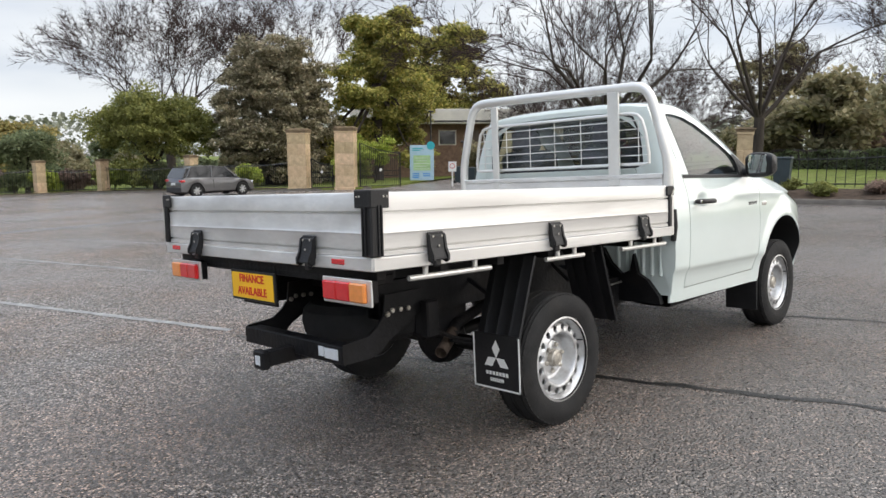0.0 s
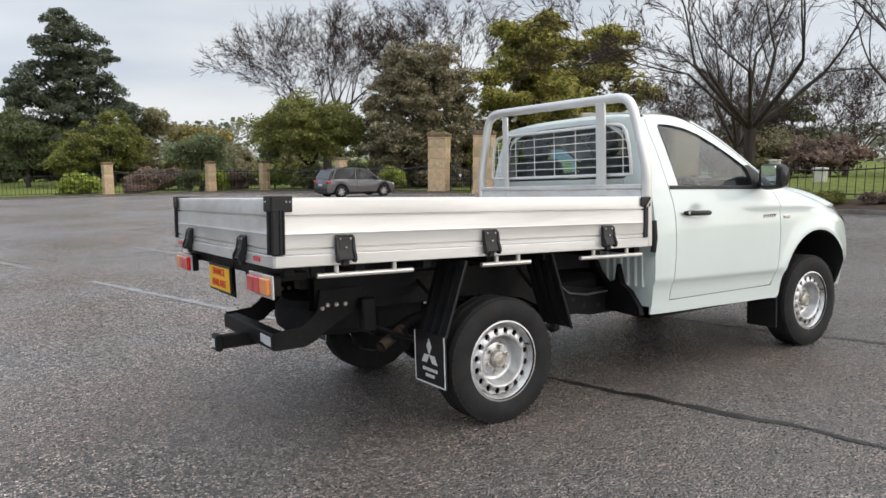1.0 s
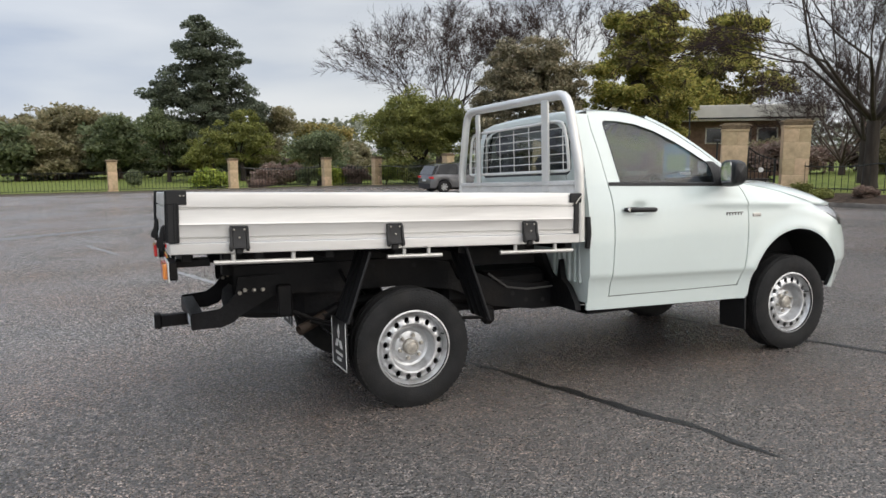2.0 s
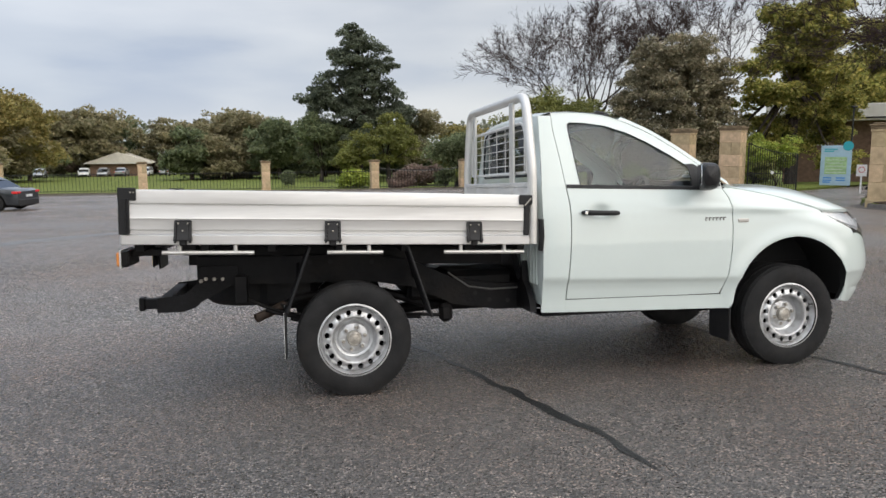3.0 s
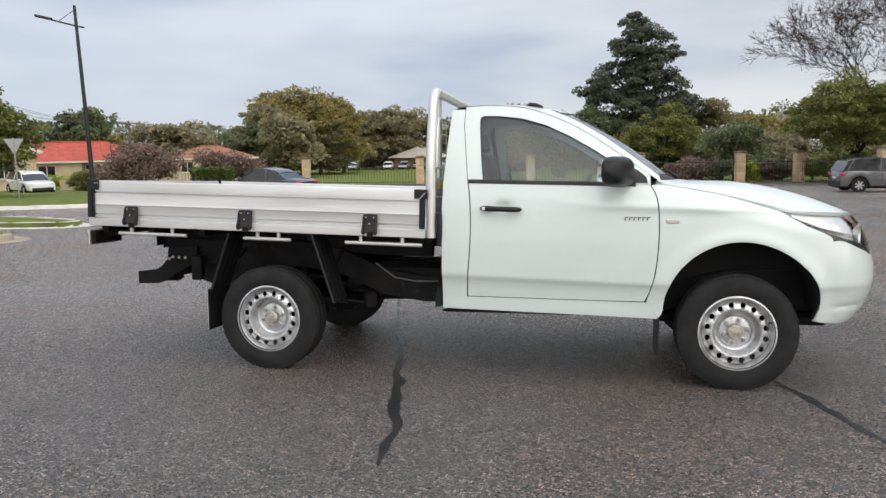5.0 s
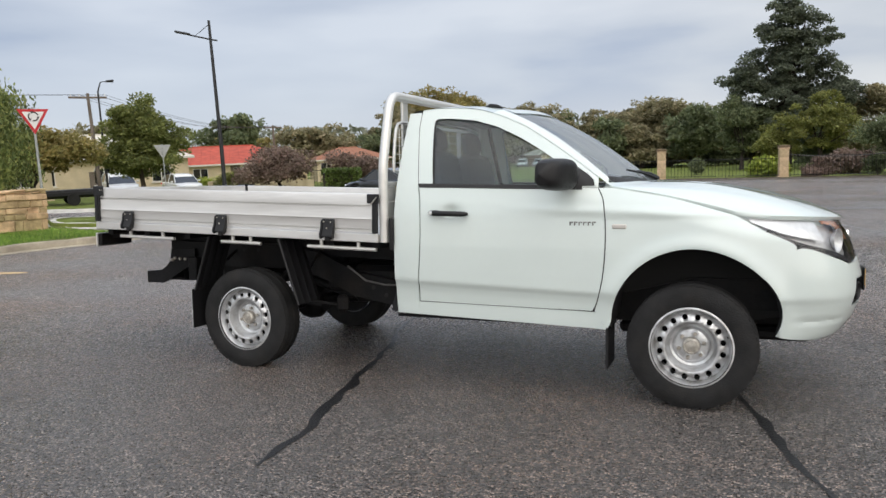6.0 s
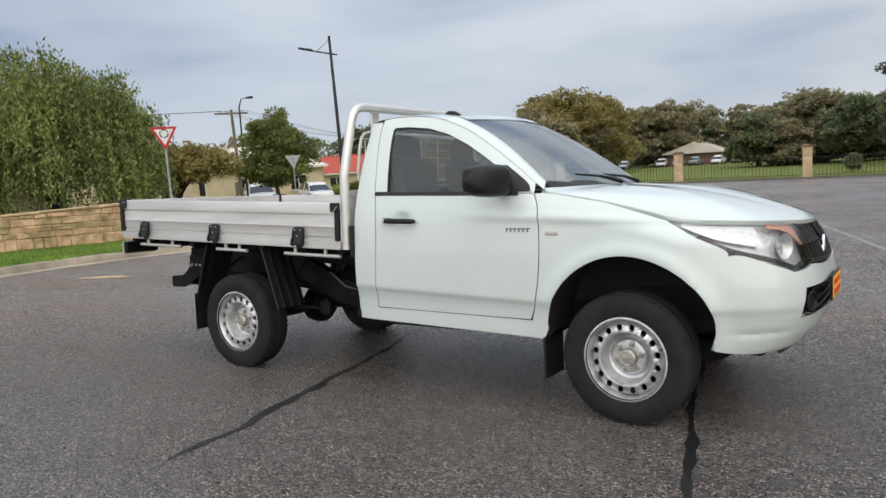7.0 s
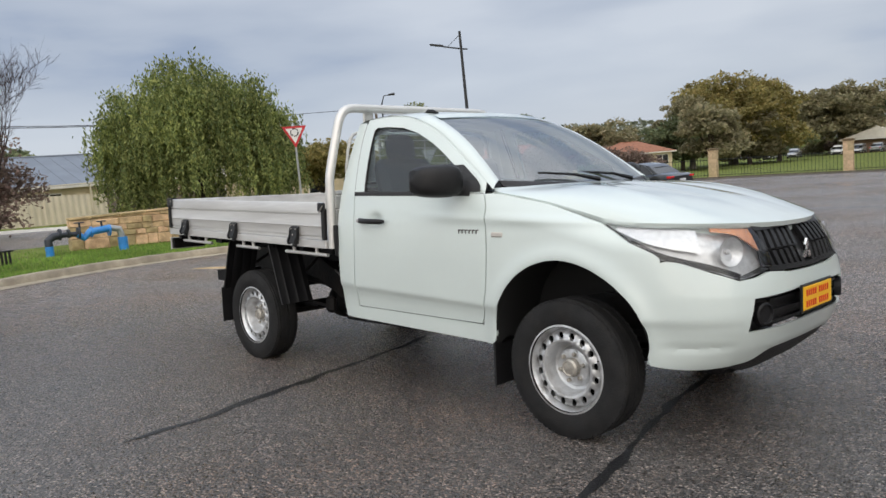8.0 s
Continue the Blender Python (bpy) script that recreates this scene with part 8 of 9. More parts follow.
hedge("hedge", (-20.6, 38.2), (-22.4, 36.6), 1.6, 1.35, home_z, L_HEDGE, "clipped dark green hedge by the street", 0.10, 6000, 1)
hedge("hedge", (38.5, 4.0), (44.5, 14.5), 1.6, 1.0, east_z, L_DARK, "dark clipped hedge across the lawn", 0.16, 6000, 2)
hedge("hedge", (28.0, 46.5), (38.0, 50.0), 2.0, 1.3, park_z, L_DARK, "dark shrubs inside the park", 0.2, 4000, 3)
for _i, (_x, _y, _w, _h, _mt, _lb) in enumerate(((14.4, 54.6, 3.0, 1.8, L_LIME, "yellow-green rounded shrub"), (18.2, 52.5, 2.4, 1.6, L_LIME, "yellow-green rounded shrub"), (21.6, 39.5, 2.2, 1.4, L_LIME, "yellow-green rounded shrub"), (16.0, 54.2, 2.6, 1.9, L_RED, "russet rounded shrub"), (12.2, 55.0, 2.4, 1.7, L_DARK, "dark green rounded shrub"), (19.6, 48.0, 2.8, 1.8, L_DARK, "dark green rounded shrub"), (28.4, 38.2, 3.0, 2.6, L_LIME, "bright lime-green bushy shrub"), (31.0, 40.0, 2.4, 3.0, L_OLIVE, "olive-green bushy shrub"), (30.3, 37.1, 3.6, 4.2, L_LIME, "tall bright lime-green bushy shrub"), (8.4, 54.6, 2.4, 1.6, L_RED, "brown straggling shrub"), (-35.4, 41.3, 2.6, 1.0, L_LIME, "yellow-green garden shrub"), (-31.0, 38.0, 2.2, 1.2, L_OLIVE, "green garden shrub"), (-1.0, 72.0, 1.8, 1.8, L_DARK, "small dark conical shrub"))):
    _z = home_z(_x, _y) if _x < -20 else (park_z(_x, _y) - 0.1)
    tree("shrub", _x, _y, _z - plane(_x, _y), _lb + " behind the railings" if _x > -20 else _lb + " across the street", lobes_for(R(130 + _i), _w, _h, 0.05, 5), 0.13, _mt, BARK_DARK, 0.05, 0.2, 130 + _i, per=1400, clump=0.22, group="shrubs")
for _i, (_x, _y, _z0) in enumerate([(19.2 + 0.5 * math.sin(k * 2.1), 14.5 - k * 1.35, 0) for k in range(14)]):
    tree("groundcover", _x, _y, east_z(_x, _y) - 0.02 - plane(_x, _y), "straggling green groundcover on the bank", lobes_for(R(160 + _i), 0.9, 0.32, 0.0, 3), 0.06, L_OLIVE if _i % 3 else L_RED, BARK_DARK, 0.02, 0.05, 160 + _i, per=2500, clump=0.09, group="bank plants")

# far wooded ridge round the place
_rng = R(200)
_far, _fs = [], []
for _i in range(6200):
    _a = _rng.uniform(-0.3, 3.6) if _i < 5200 else _rng.uniform(3.6, 6.0)
    _d = _rng.uniform(150, 320)
    _x, _y = _d * math.cos(_a), _d * math.sin(_a)
    _hh = 2.0 + 7.0 * (0.5 + 0.5 * noise.noise((_a * 2.2, 1.0, 0))) + (2.0 if _y > 60 else 0) + (_d - 150) * 0.02
    for _k in range(9):
        _far.append((_x + _rng.normal(0, 2.6), _y + _rng.normal(0, 2.6), -4 + _rng.uniform(0, 1) ** 0.6 * (_hh + 3)))
        _fs.append(_rng.uniform(0.7, 1.5))
L_FAR = leaf_mat("far_woodland", (0.090, 0.094, 0.072), 0.2, 0.3)
_wood = quads("woodland", np.array(_far), np.array(_fs), _rng, L_FAR, None, 0, 1.2)
tagged(_wood, "far wooded hills along the skyline", "woodland", kind="stuff")


# ---- vehicles ----
def car(name, x, y, z, turn, length, width, height, paint, label, kind="hatch", group="parked cars", rims=CHROME):
    """A parked car: body sides with arches, glasshouse, roof, wheels with rims, lamps, mirrors and plates. It faces its local +x."""
    e = thing(name, label, "car", group)
    e.matrix_world = pose(x, y, z, 0, 0, turn)
    L, W, H = length, width / 2, height
    belt = H * 0.61
    nose = 0.50 * H
    wr = 0.215 * H if kind != "sedan" else 0.225 * H
    fx, rx = L * 0.5 - 0.185 * L, -L * 0.5 + 0.185 * L

    def put(nm, bm, mt, lb="", sharp=32, fix=False):
        ob = part(nm, bm, mt, None, lb, sharp, fix)
        ob.parent = e
        return ob

    if kind == "sedan":
        top = [(-0.5, 0.56), (-0.47, 0.62), (-0.36, 0.655), (-0.22, 0.635), (0.18, 0.625), (0.26, 0.60), (0.42, 0.53), (0.48, 0.47), (0.5, 0.38)]
        roof = [(-0.34, 0.65), (-0.20, 0.93), (-0.06, 1.0), (0.08, 0.97), (0.26, 0.61)]
    else:
        top = [(-0.5, 0.50), (-0.49, 0.62), (-0.46, 0.655), (-0.3, 0.64), (0.15, 0.60), (0.26, 0.585), (0.42, 0.53), (0.485, 0.46), (0.5, 0.36)]
        roof = [(-0.485, 0.63), (-0.425, 0.92), (-0.30, 0.985), (-0.08, 1.0), (0.10, 0.95), (0.28, 0.59)]
    st = sorted(set([round(v, 4) for v in np.linspace(-0.5, 0.5, 45)]))
    rows_side = []
    for u in st:
        xx = u * L
        zt = lerp_table(top, u) * H
        zb = 0.17 * H
        for cx in (fx, rx):
            d = wr * 1.18
            if abs(xx - cx) < d:
                zb = max(zb, wr * 0.95 + math.sqrt(max(0, d * d - (xx - cx) ** 2)))
        zb = min(zb, zt - 0.10)
        end = (abs(u) / 0.5) ** 6
        w = W * (1 - 0.16 * end)
        prof = [(w * 0.90, zb - 0.0), (w * 0.985, zb + 0.05), (w, zb + (zt - zb) * 0.45), (w * 0.985, zb + (zt - zb) * 0.75), (w * 0.93, zt - 0.03), (w * 0.86, zt), (0.0, zt + 0.03 * (1 - end))]
        rows_side.append([(xx, p, q) for p, q in prof] + [(xx, -p, q) for p, q in reversed(prof[:-1])])
    body = Mesh().grid(rows_side)
    for r, fl in ((rows_side[0], True), (rows_side[-1], False)):
        body.add(r, [tuple(range(len(r)))[::-1] if fl else tuple(range(len(r)))])
    put("body", body, paint, "", 35, True)
    put("underbody", Mesh().box((-L * 0.47, -W * 0.8, 0.12 * H), (L * 0.47, W * 0.8, 0.40 * H), 0.05), CHASSIS)
    # glasshouse: two rows of glass between belt and roof, roof skin on top
    g, rf = [], []
    for u in np.linspace(roof[0][0], roof[-1][0], 25):
        zt, zb = lerp_table(roof, u) * H, lerp_table(top, u) * H - 0.01
        zt = max(zt, zb + 0.005)
        k = (zt - zb) / (0.4 * H)
        g.append([(u * L, s * (W * 0.87 - (W * 0.20) * v * k), zb + (zt - zb) * v) for s, v in ((1, 0), (1, 0.5), (1, 0.93), (1, 1.0), (-1, 1.0), (-1, 0.93), (-1, 0.5), (-1, 0))])
        if zt > 0.80 * H:
            rf.append([(u * L, s, zt + 0.004 + b) for s, b in ((W * 0.69, -0.035), (W * 0.66, 0.0), (W * 0.33, 0.02), (0, 0.025), (-W * 0.33, 0.02), (-W * 0.66, 0.0), (-W * 0.69, -0.035))])
    put("glass", Mesh().grid(g), CAR_GLASS, "dark tinted car windows", 30, True)
    put("roof", Mesh().grid(rf), paint, "", 40, True)
    for s in (-1, 1):
        for u0, u1 in ((roof[0][0] + 0.05, roof[1][0] + 0.06), (-0.10, -0.085), (roof[-1][0] - 0.02, roof[-2][0])):
            z0, z1 = lerp_table(top, u0) * H, lerp_table(roof, u1) * H
            k = (z1 - z0) / (0.4 * H)
            put("pillar", Mesh().tube([(u0 * L, s * W * 0.88, z0), (u1 * L, s * (W * 0.885 - W * 0.20 * k), z1)], 0.032, 6), paint)
        put("door_line", Mesh().box((-0.092 * L, s * W * 0.985, 0.30 * H), (-0.089 * L, s * W * 1.003, 0.58 * H)), SEAM)
        for u in (-0.16, 0.06):
            put("door_handle", Mesh().box((u * L, s * W * 0.99, 0.545 * H), (u * L + 0.16, s * W * 1.012, 0.565 * H), 0.008), paint)
        put("door_mirror", Mesh().box((0.19 * L, s * W * 0.98, 0.62 * H), (0.225 * L, s * W * 1.14, 0.69 * H), 0.03), paint)
        put("headlamp", Mesh().box((L * 0.455, s * W * 0.52, 0.40 * H), (L * 0.488, s * W * 0.86, 0.47 * H), 0.02), STICKER)
        put("tail_lamp", Mesh().box((-L * 0.502, s * W * 0.58, 0.50 * H), (-L * 0.455, s * W * 0.93, 0.57 * H), 0.02), RED_LENS)
        for cx in (fx, rx):
            m = pose(cx, s * (W - 0.10), wr, -90 if s > 0 else 90)
            wl = put("wheel", Mesh().lathe([(wr * 0.62, 0.09), (wr * 0.88, 0.10), (wr, 0.07), (wr, -0.09), (wr * 0.6, -0.10)], 28, m), RUBBER, "black tyre")
            d = Mesh().lathe([(wr * 0.66, 0.085), (wr * 0.62, 0.05), (wr * 0.60, 0.03), (0.0, 0.03)], 28, m)
            rim = part("rim", d, TRIM)
            rim.parent = wl
            for k in range(7):
                sp = part("spoke", Mesh().box((0.0, -0.032, 0.05), (wr * 0.64, 0.032, 0.085), 0.01, m @ pose(0, 0, 0, 0, 0, k * 360 / 7)), RIM)
                sp.parent = wl
    put("front_bumper", Mesh().box((L * 0.47, -W * 0.72, 0.16 * H), (L * 0.505, W * 0.72, 0.30 * H), 0.03), TRIM)
    put("rear_bumper", Mesh().box((-L * 0.508, -W * 0.80, 0.16 * H), (-L * 0.47, W * 0.80, 0.34 * H), 0.03), TRIM)
    put("number_plate", Mesh().box((-L * 0.512, -0.19, 0.40 * H), (-L * 0.50, 0.19, 0.47 * H), 0.004), STICKER)
    return e


CAR_GLASS = mat("dark_car_glass", (0.012, 0.014, 0.016), 0.06, coat=0.5)
GREY_PAINT = mat("grey_metallic_paint", (0.115, 0.115, 0.12), 0.3, 0.5, vary=0.05, coat=1.0)
NAVY_PAINT = mat("dark_slate_paint", (0.020, 0.024, 0.030), 0.3, 0.3, vary=0.05, coat=1.0)
WHITE_PAINT = mat("plain_white_paint", (0.72, 0.72, 0.70), 0.3, vary=0.03, coat=0.8)
SILVER_PAINT = mat("silver_paint", (0.45, 0.46, 0.47), 0.3, 0.6, vary=0.03, coat=0.8)
car("hatchback", 16.2, 33.9, ground_z(16.2, 33.9), 4, 4.41, 1.82, 1.66, GREY_PAINT, "grey hatchback parked by the park fence")
car("sedan", -13.6, 28.6, ground_z(-13.6, 28.6), 168, 4.75, 1.82, 1.46, NAVY_PAINT, "dark slate sedan with silver wheels parked at the kerb", "sedan")
car("white_wagon", -34.4, 31.0, home_z(-34.4, 31.0) - 0.1, -35, 4.7, 1.85, 1.62, WHITE_PAINT, "white wagon parked before a cream house")
car("white_hatchback", -33.2, 35.4, home_z(-33.2, 35.4) - 0.1, -30, 4.2, 1.78, 1.46, WHITE_PAINT, "white hatchback parked before a cream house")
for _i, (_x, _y, _t, _p, _k) in enumerate(((-35.7, 130.0, -80, WHITE_PAINT, "hatch"), (-32.7, 130.5, -85, SILVER_PAINT, "hatch"), (-29.6, 130.0, 90, SILVER_PAINT, "sedan"), (-25.6, 129.5, -92, WHITE_PAINT, "hatch"), (-22.1, 130.0, 80, SILVER_PAINT, "hatch"), (-18.8, 130.5, 84, WHITE_PAINT, "sedan"), (-46.0, 128.0, -80, WHITE_PAINT, "hatch"), (-42.0, 128.0, -80, SILVER_PAINT, "sedan"))):
    car("distant_car", _x, _y, park_z(_x, _y), _t, 4.5, 1.8, 1.6, _p, "far pale car parked before the park building", _k, "cars parked in the park")


# ---- buildings ----
CREAM = mat("cream_render", (0.60, 0.50, 0.34), 0.9, vary=0.12, scale=1.5, stain=(0.40, 0.33, 0.22), stain_scale=0.7, stain_amount=0.4, bump=0.3, bump_scale=30)
CREAM_STEEL = mat("cream_sheet_fence", (0.62, 0.55, 0.42), 0.6, vary=0.08, scale=1.2)
TERRACOTTA = mat("terracotta_tile", (0.30, 0.13, 0.075), 0.8, vary=0.25, scale=3, bump=0.5, bump_scale=12)
RED_TILE = mat("red_roof_tiles", (0.42, 0.075, 0.045), 0.8, vary=0.25, scale=2.0, bump=0.4, bump_scale=12, stretch=(1, 1, 3))
GREY_ROOF = mat("grey_sheet_roof", (0.20, 0.225, 0.26), 0.45, 0.2, vary=0.12, scale=1.2)
PALE_ROOF = mat("pale_sheet_roof", (0.62, 0.58, 0.50), 0.6, vary=0.1, scale=1.2)
BRICK = mat("brown_brick", (0.20, 0.125, 0.085), 0.9, vary=0.3, scale=6, bump=0.5, bump_scale=14)
WHITE_WALL = mat("white_fascia", (0.66, 0.63, 0.56), 0.8, vary=0.1, scale=1.5)
SIGN_BLUE = mat("pale_blue_board", (0.36, 0.52, 0.62), 0.5, vary=0.1, scale=3)
SIGN_GREEN = mat("map_green", (0.34, 0.52, 0.26), 0.5, vary=0.25, scale=5)
SIGN_TEAL = mat("teal_dot", (0.03, 0.36, 0.42), 0.5)
PIPE_BLUE = mat("blue_enamel_pipe", (0.035, 0.24, 0.62), 0.35, vary=0.2, scale=9, coat=0.3)
PIPE_DARK = mat("dark_valve_iron", (0.025, 0.03, 0.04), 0.5, vary=0.3, scale=9)
WOOD = mat("grey_weathered_timber", (0.16, 0.13, 0.105), 0.9, vary=0.3, scale=4, bump=0.5, bump_scale=20, stretch=(1, 1, 0.2))
POLE_BLACK = mat("black_steel_pole", (0.016, 0.017, 0.019), 0.45, vary=0.2, scale=5)
GALV = mat("galvanised_steel", (0.42, 0.43, 0.43), 0.5, 0.6, vary=0.15, scale=10)
SIGN_RED = mat("sign_red", (0.50, 0.012, 0.02), 0.4)
SIGN_WHITE = mat("sign_white", (0.72, 0.72, 0.70), 0.4, vary=0.04)
BIN = mat("dark_bin_plastic", (0.03, 0.045, 0.05), 0.6, vary=0.2, scale=5)


def house(name, x, y, z, turn, w, d, h, rise, wall_mat, roof_mat, label, windows=4, eave=0.5, hip=True, chimney=False):
    """A single-storey house: walls, hipped or gabled roof with ridges and eaves, windows with frames and sills, door."""
    e = thing(name, label, "house", "houses")
    e.matrix_world = pose(x, y, z, 0, 0, turn)

    def put(nm, bm, mt, parent=e, sharp=30, fix=False):
        ob = part(nm, bm, mt, None, "", sharp, fix)
        ob.parent = parent
        return ob

    put("wall", Mesh().box((-w / 2, -d / 2, -0.5), (w / 2, d / 2, h), 0.02), wall_mat)
    k = d / 2 + eave
    a, b = w / 2 + eave, (w / 2 + eave - k * (0.95 if hip else 0.0))
    v = [(-a, -k, h), (a, -k, h), (a, k, h), (-a, k, h), (-b, 0, h + rise), (b, 0, h + rise)]
    f = [(0, 1, 5, 4), (2, 3, 4, 5), (1, 2, 5), (3, 0, 4), (3, 2, 1, 0)]
    r = put("roof", Mesh().add(v, f), roof_mat, e, 20, True)
    put("fascia", Mesh().box((-a, -k, h - 0.16), (a, k, h - 0.004), 0.01), WHITE_WALL)
    n = int(w / 0.8)
    for i in range(1, n):
        u = -a + 2 * a * i / n
        t = max(0.0, min(1.0, (a - abs(u)) / max(a - b, 0.01)))
        put("roof_rib", Mesh().tube([(u, -k, h + 0.012), (u, -k * (1 - t), h + rise * t + 0.012)], 0.018, 4), roof_mat, r)
    put("ridge", Mesh().tube([(-b, 0, h + rise + 0.02), (b, 0, h + rise + 0.02)], 0.07, 6), roof_mat, r)
    for side in (-1, 1):
        for i in range(windows):
            u = -w / 2 + w * (i + 0.5) / windows
            ww, wh = 0.7, 0.62
            win = put("window", Mesh().box((u - ww, side * (d / 2 - 0.05), h * 0.56 - wh), (u + ww, side * (d / 2 + 0.03), h * 0.56 + wh), 0.015), WHITE_WALL)
            for q in (-1, 1):
                put("pane", Mesh().box((u + q * ww * 0.48 - ww * 0.42, side * (d / 2 + 0.02), h * 0.56 - wh + 0.08), (u + q * ww * 0.48 + ww * 0.42, side * (d / 2 + 0.042), h * 0.56 + wh - 0.08)), CAR_GLASS, win)
            put("sill", Mesh().box((u - ww - 0.08, side * (d / 2 + 0.1), h * 0.56 - wh - 0.07), (u + ww + 0.08, side * d / 2, h * 0.56 - wh - 0.005)), WHITE_WALL, win)
    put("door", Mesh().box((w * 0.06, -d / 2 - 0.03, -0.1), (w * 0.06 + 0.9, -d / 2 + 0.05, 2.0), 0.01), WOOD)
    if chimney:
        put("chimney", Mesh().box((-0.4, -0.35, h + rise * 0.5), (0.4, 0.35, h + rise + 0.9), 0.03), BRICK)
    return e


house("cream_house", -45.5, 38.0, plane(-45.5, 38.0) - 0.1, 42, 16.0, 9.0, 2.9, 1.9, CREAM, PALE_ROOF, "cream rendered bungalow with a pale hipped roof across the street")
house("red_roof_house", -46.0, 55.5, plane(-46.0, 55.5) + 0.3, 38, 15.0, 9.0, 2.2, 1.7, CREAM, RED_TILE, "cream bungalow with a bright red hipped roof across the street")
house("terracotta_house", -43.8, 77.6, plane(-43.8, 77.6) + 0.25, 40, 9.0, 7.0, 2.2, 1.4, CREAM, TERRACOTTA, "small bungalow with a terracotta roof among trees")
house("grey_roof_house", -46.5, 11.5, plane(-46.5, 11.5), 92, 15.0, 10.0, 2.3, 2.0, CREAM, GREY_ROOF, "bungalow with a blue-grey sheet roof behind a cream fence")
house("grey_roof_house", -47.0, -8.0, plane(-47.0, -8.0), 90, 14.0, 10.0, 2.3, 2.0, CREAM, GREY_ROOF, "bungalow with a blue-grey sheet roof down the street")
house("cream_house", -40.0, 21.5, plane(-40.0, 21.5), 60, 13.0, 8.0, 2.5, 1.6, CREAM, PALE_ROOF, "long cream bungalow behind garden trees")
house("park_building", -31.8, 141.0, park_z(-31.8, 141.0) - 0.2, 96, 12.0, 9.4, 2.7, 1.9, BRICK, PALE_ROOF, "pale park building with a gabled roof behind parked cars", 3, 0.9, False, True)


def flat_building():
    e = thing("gatehouse", "low brown-brick gatehouse with a deep pale flat roof", "building")
    e.matrix_world = pose(50.2, 49.9, 0.1, 0, 0, -42) @ Matrix.Scale(1.45, 4)

    def put(nm, bm, mt, parent=e):
        ob = part(nm, bm, mt)
        ob.parent = parent
        return ob

    put("wall", Mesh().box((-5.2, -2.6, -2.0), (5.2, 3.0, 2.3), 0.02), BRICK)
    put("roof", Mesh().box((-6.2, -3.6, 2.3), (6.2, 3.6, 3.25), 0.03), WHITE_WALL)
    put("soffit_edge", Mesh().box((-6.25, -3.65, 2.42), (6.25, -3.6, 2.50)), SEAM)
    for u in (-3.4, 0.2, 3.2):
        w = put("window", Mesh().box((u - 0.6, -2.64, 0.9), (u + 0.6, -2.56, 1.9), 0.01), WHITE_WALL)
        put("pane", Mesh().box((u - 0.52, -2.67, 0.97), (u + 0.52, -2.63, 1.83)), CAR_GLASS, w)
    put("door", Mesh().box((1.4, -2.66, -0.3), (2.3, -2.58, 1.9), 0.01), WOOD)


flat_building()


def sheet_fence(a, b, h, pitch, material, label, z_of):
    """A folded sheet-metal fence with posts and a capping."""
    a, b = Vector((*a, 0)), Vector((*b, 0))
    d = (b - a).normalized()
    n = Vector((-d.y, d.x, 0))
    length = (b - a).length
    e = thing("sheet_fence", label, "fence", "garden fences")
    k = int(length / pitch)
    rows = [[], []]
    for i in range(k * 2 + 1):
        p = a + d * (length * i / (k * 2)) + n * (0.035 if (i // 2) % 2 else 0.0)
        z = z_of(p.x, p.y)
        rows[0].append((p.x, p.y, z))
        rows[1].append((p.x, p.y, z + h))
    part("sheet", Mesh().grid(rows), material, e, sharp=10)
    ang = math.degrees(math.atan2(d.y, d.x))
    part("capping", Mesh().box((0, -0.04, h - 0.03), (length, 0.06, h + 0.03), 0.006, pose(a.x, a.y, z_of(a.x, a.y), 0, 0, ang)), material, e)
    for i in range(int(length / 2.4) + 1):
        part("post", Mesh().box((i * 2.4 - 0.03, -0.045, -0.1), (i * 2.4 + 0.03, 0.01, h + 0.01), 0.004, pose(a.x, a.y, z_of(a.x, a.y), 0, 0, ang)), material, e)
    return e


sheet_fence((-38.0, -6.0), (-37.4, 11.6), 1.55, 0.16, CREAM_STEEL, "cream folded sheet-metal garden fence", home_z)
sheet_fence((-37.4, 11.6), (-34.6, 17.0), 1.5, 0.30, WOOD, "grey timber paling garden fence", home_z)
sheet_fence((-33.5, 38.5), (-27.5, 43.5), 0.7, 0.30, CREAM, "low cream garden wall", home_z)


# ---- poles, signs, bins, pipes ----
def street_lamp():
    e = thing("street_lamp", "tall black street lamp with one arm and a bracing stay", "street lamp")
    x, y = -17.16, 20.2
    z = home_z(x, y)
    part("pole", Mesh().tube([(x, y, z - 0.1), (x, y, z + 2.0), (x - 0.08, y - 0.06, 6.94)], [0.095, 0.085, 0.055], 12), POLE_BLACK, e)
    d = Vector((-0.86, -0.50, 0))
    p = Vector((x - 0.07, y - 0.05, 6.18))
    part("arm", Mesh().tube([p - d * 0.28 + Vector((0, 0, -0.05)), p, p + d * 0.85 + Vector((0, 0, 0.20))], 0.032, 8), POLE_BLACK, e)
    part("stay", Mesh().tube([p + Vector((0, 0, 0.62)), p + d * 0.6 + Vector((0, 0, 0.16))], 0.012, 6), POLE_BLACK, e)
    part("lamp_head", Mesh().box((0, -0.10, -0.03), (0.62, 0.10, 0.06), 0.03, pose(*(p + d * 0.80 + Vector((0, 0, 0.20))), 0, -12, 210)), POLE_BLACK, e)
    part("base_plate", Mesh().box((x - 0.18, y - 0.18, z - 0.02), (x + 0.18, y + 0.18, z + 0.03), 0.005), POLE_BLACK, e)


street_lamp()


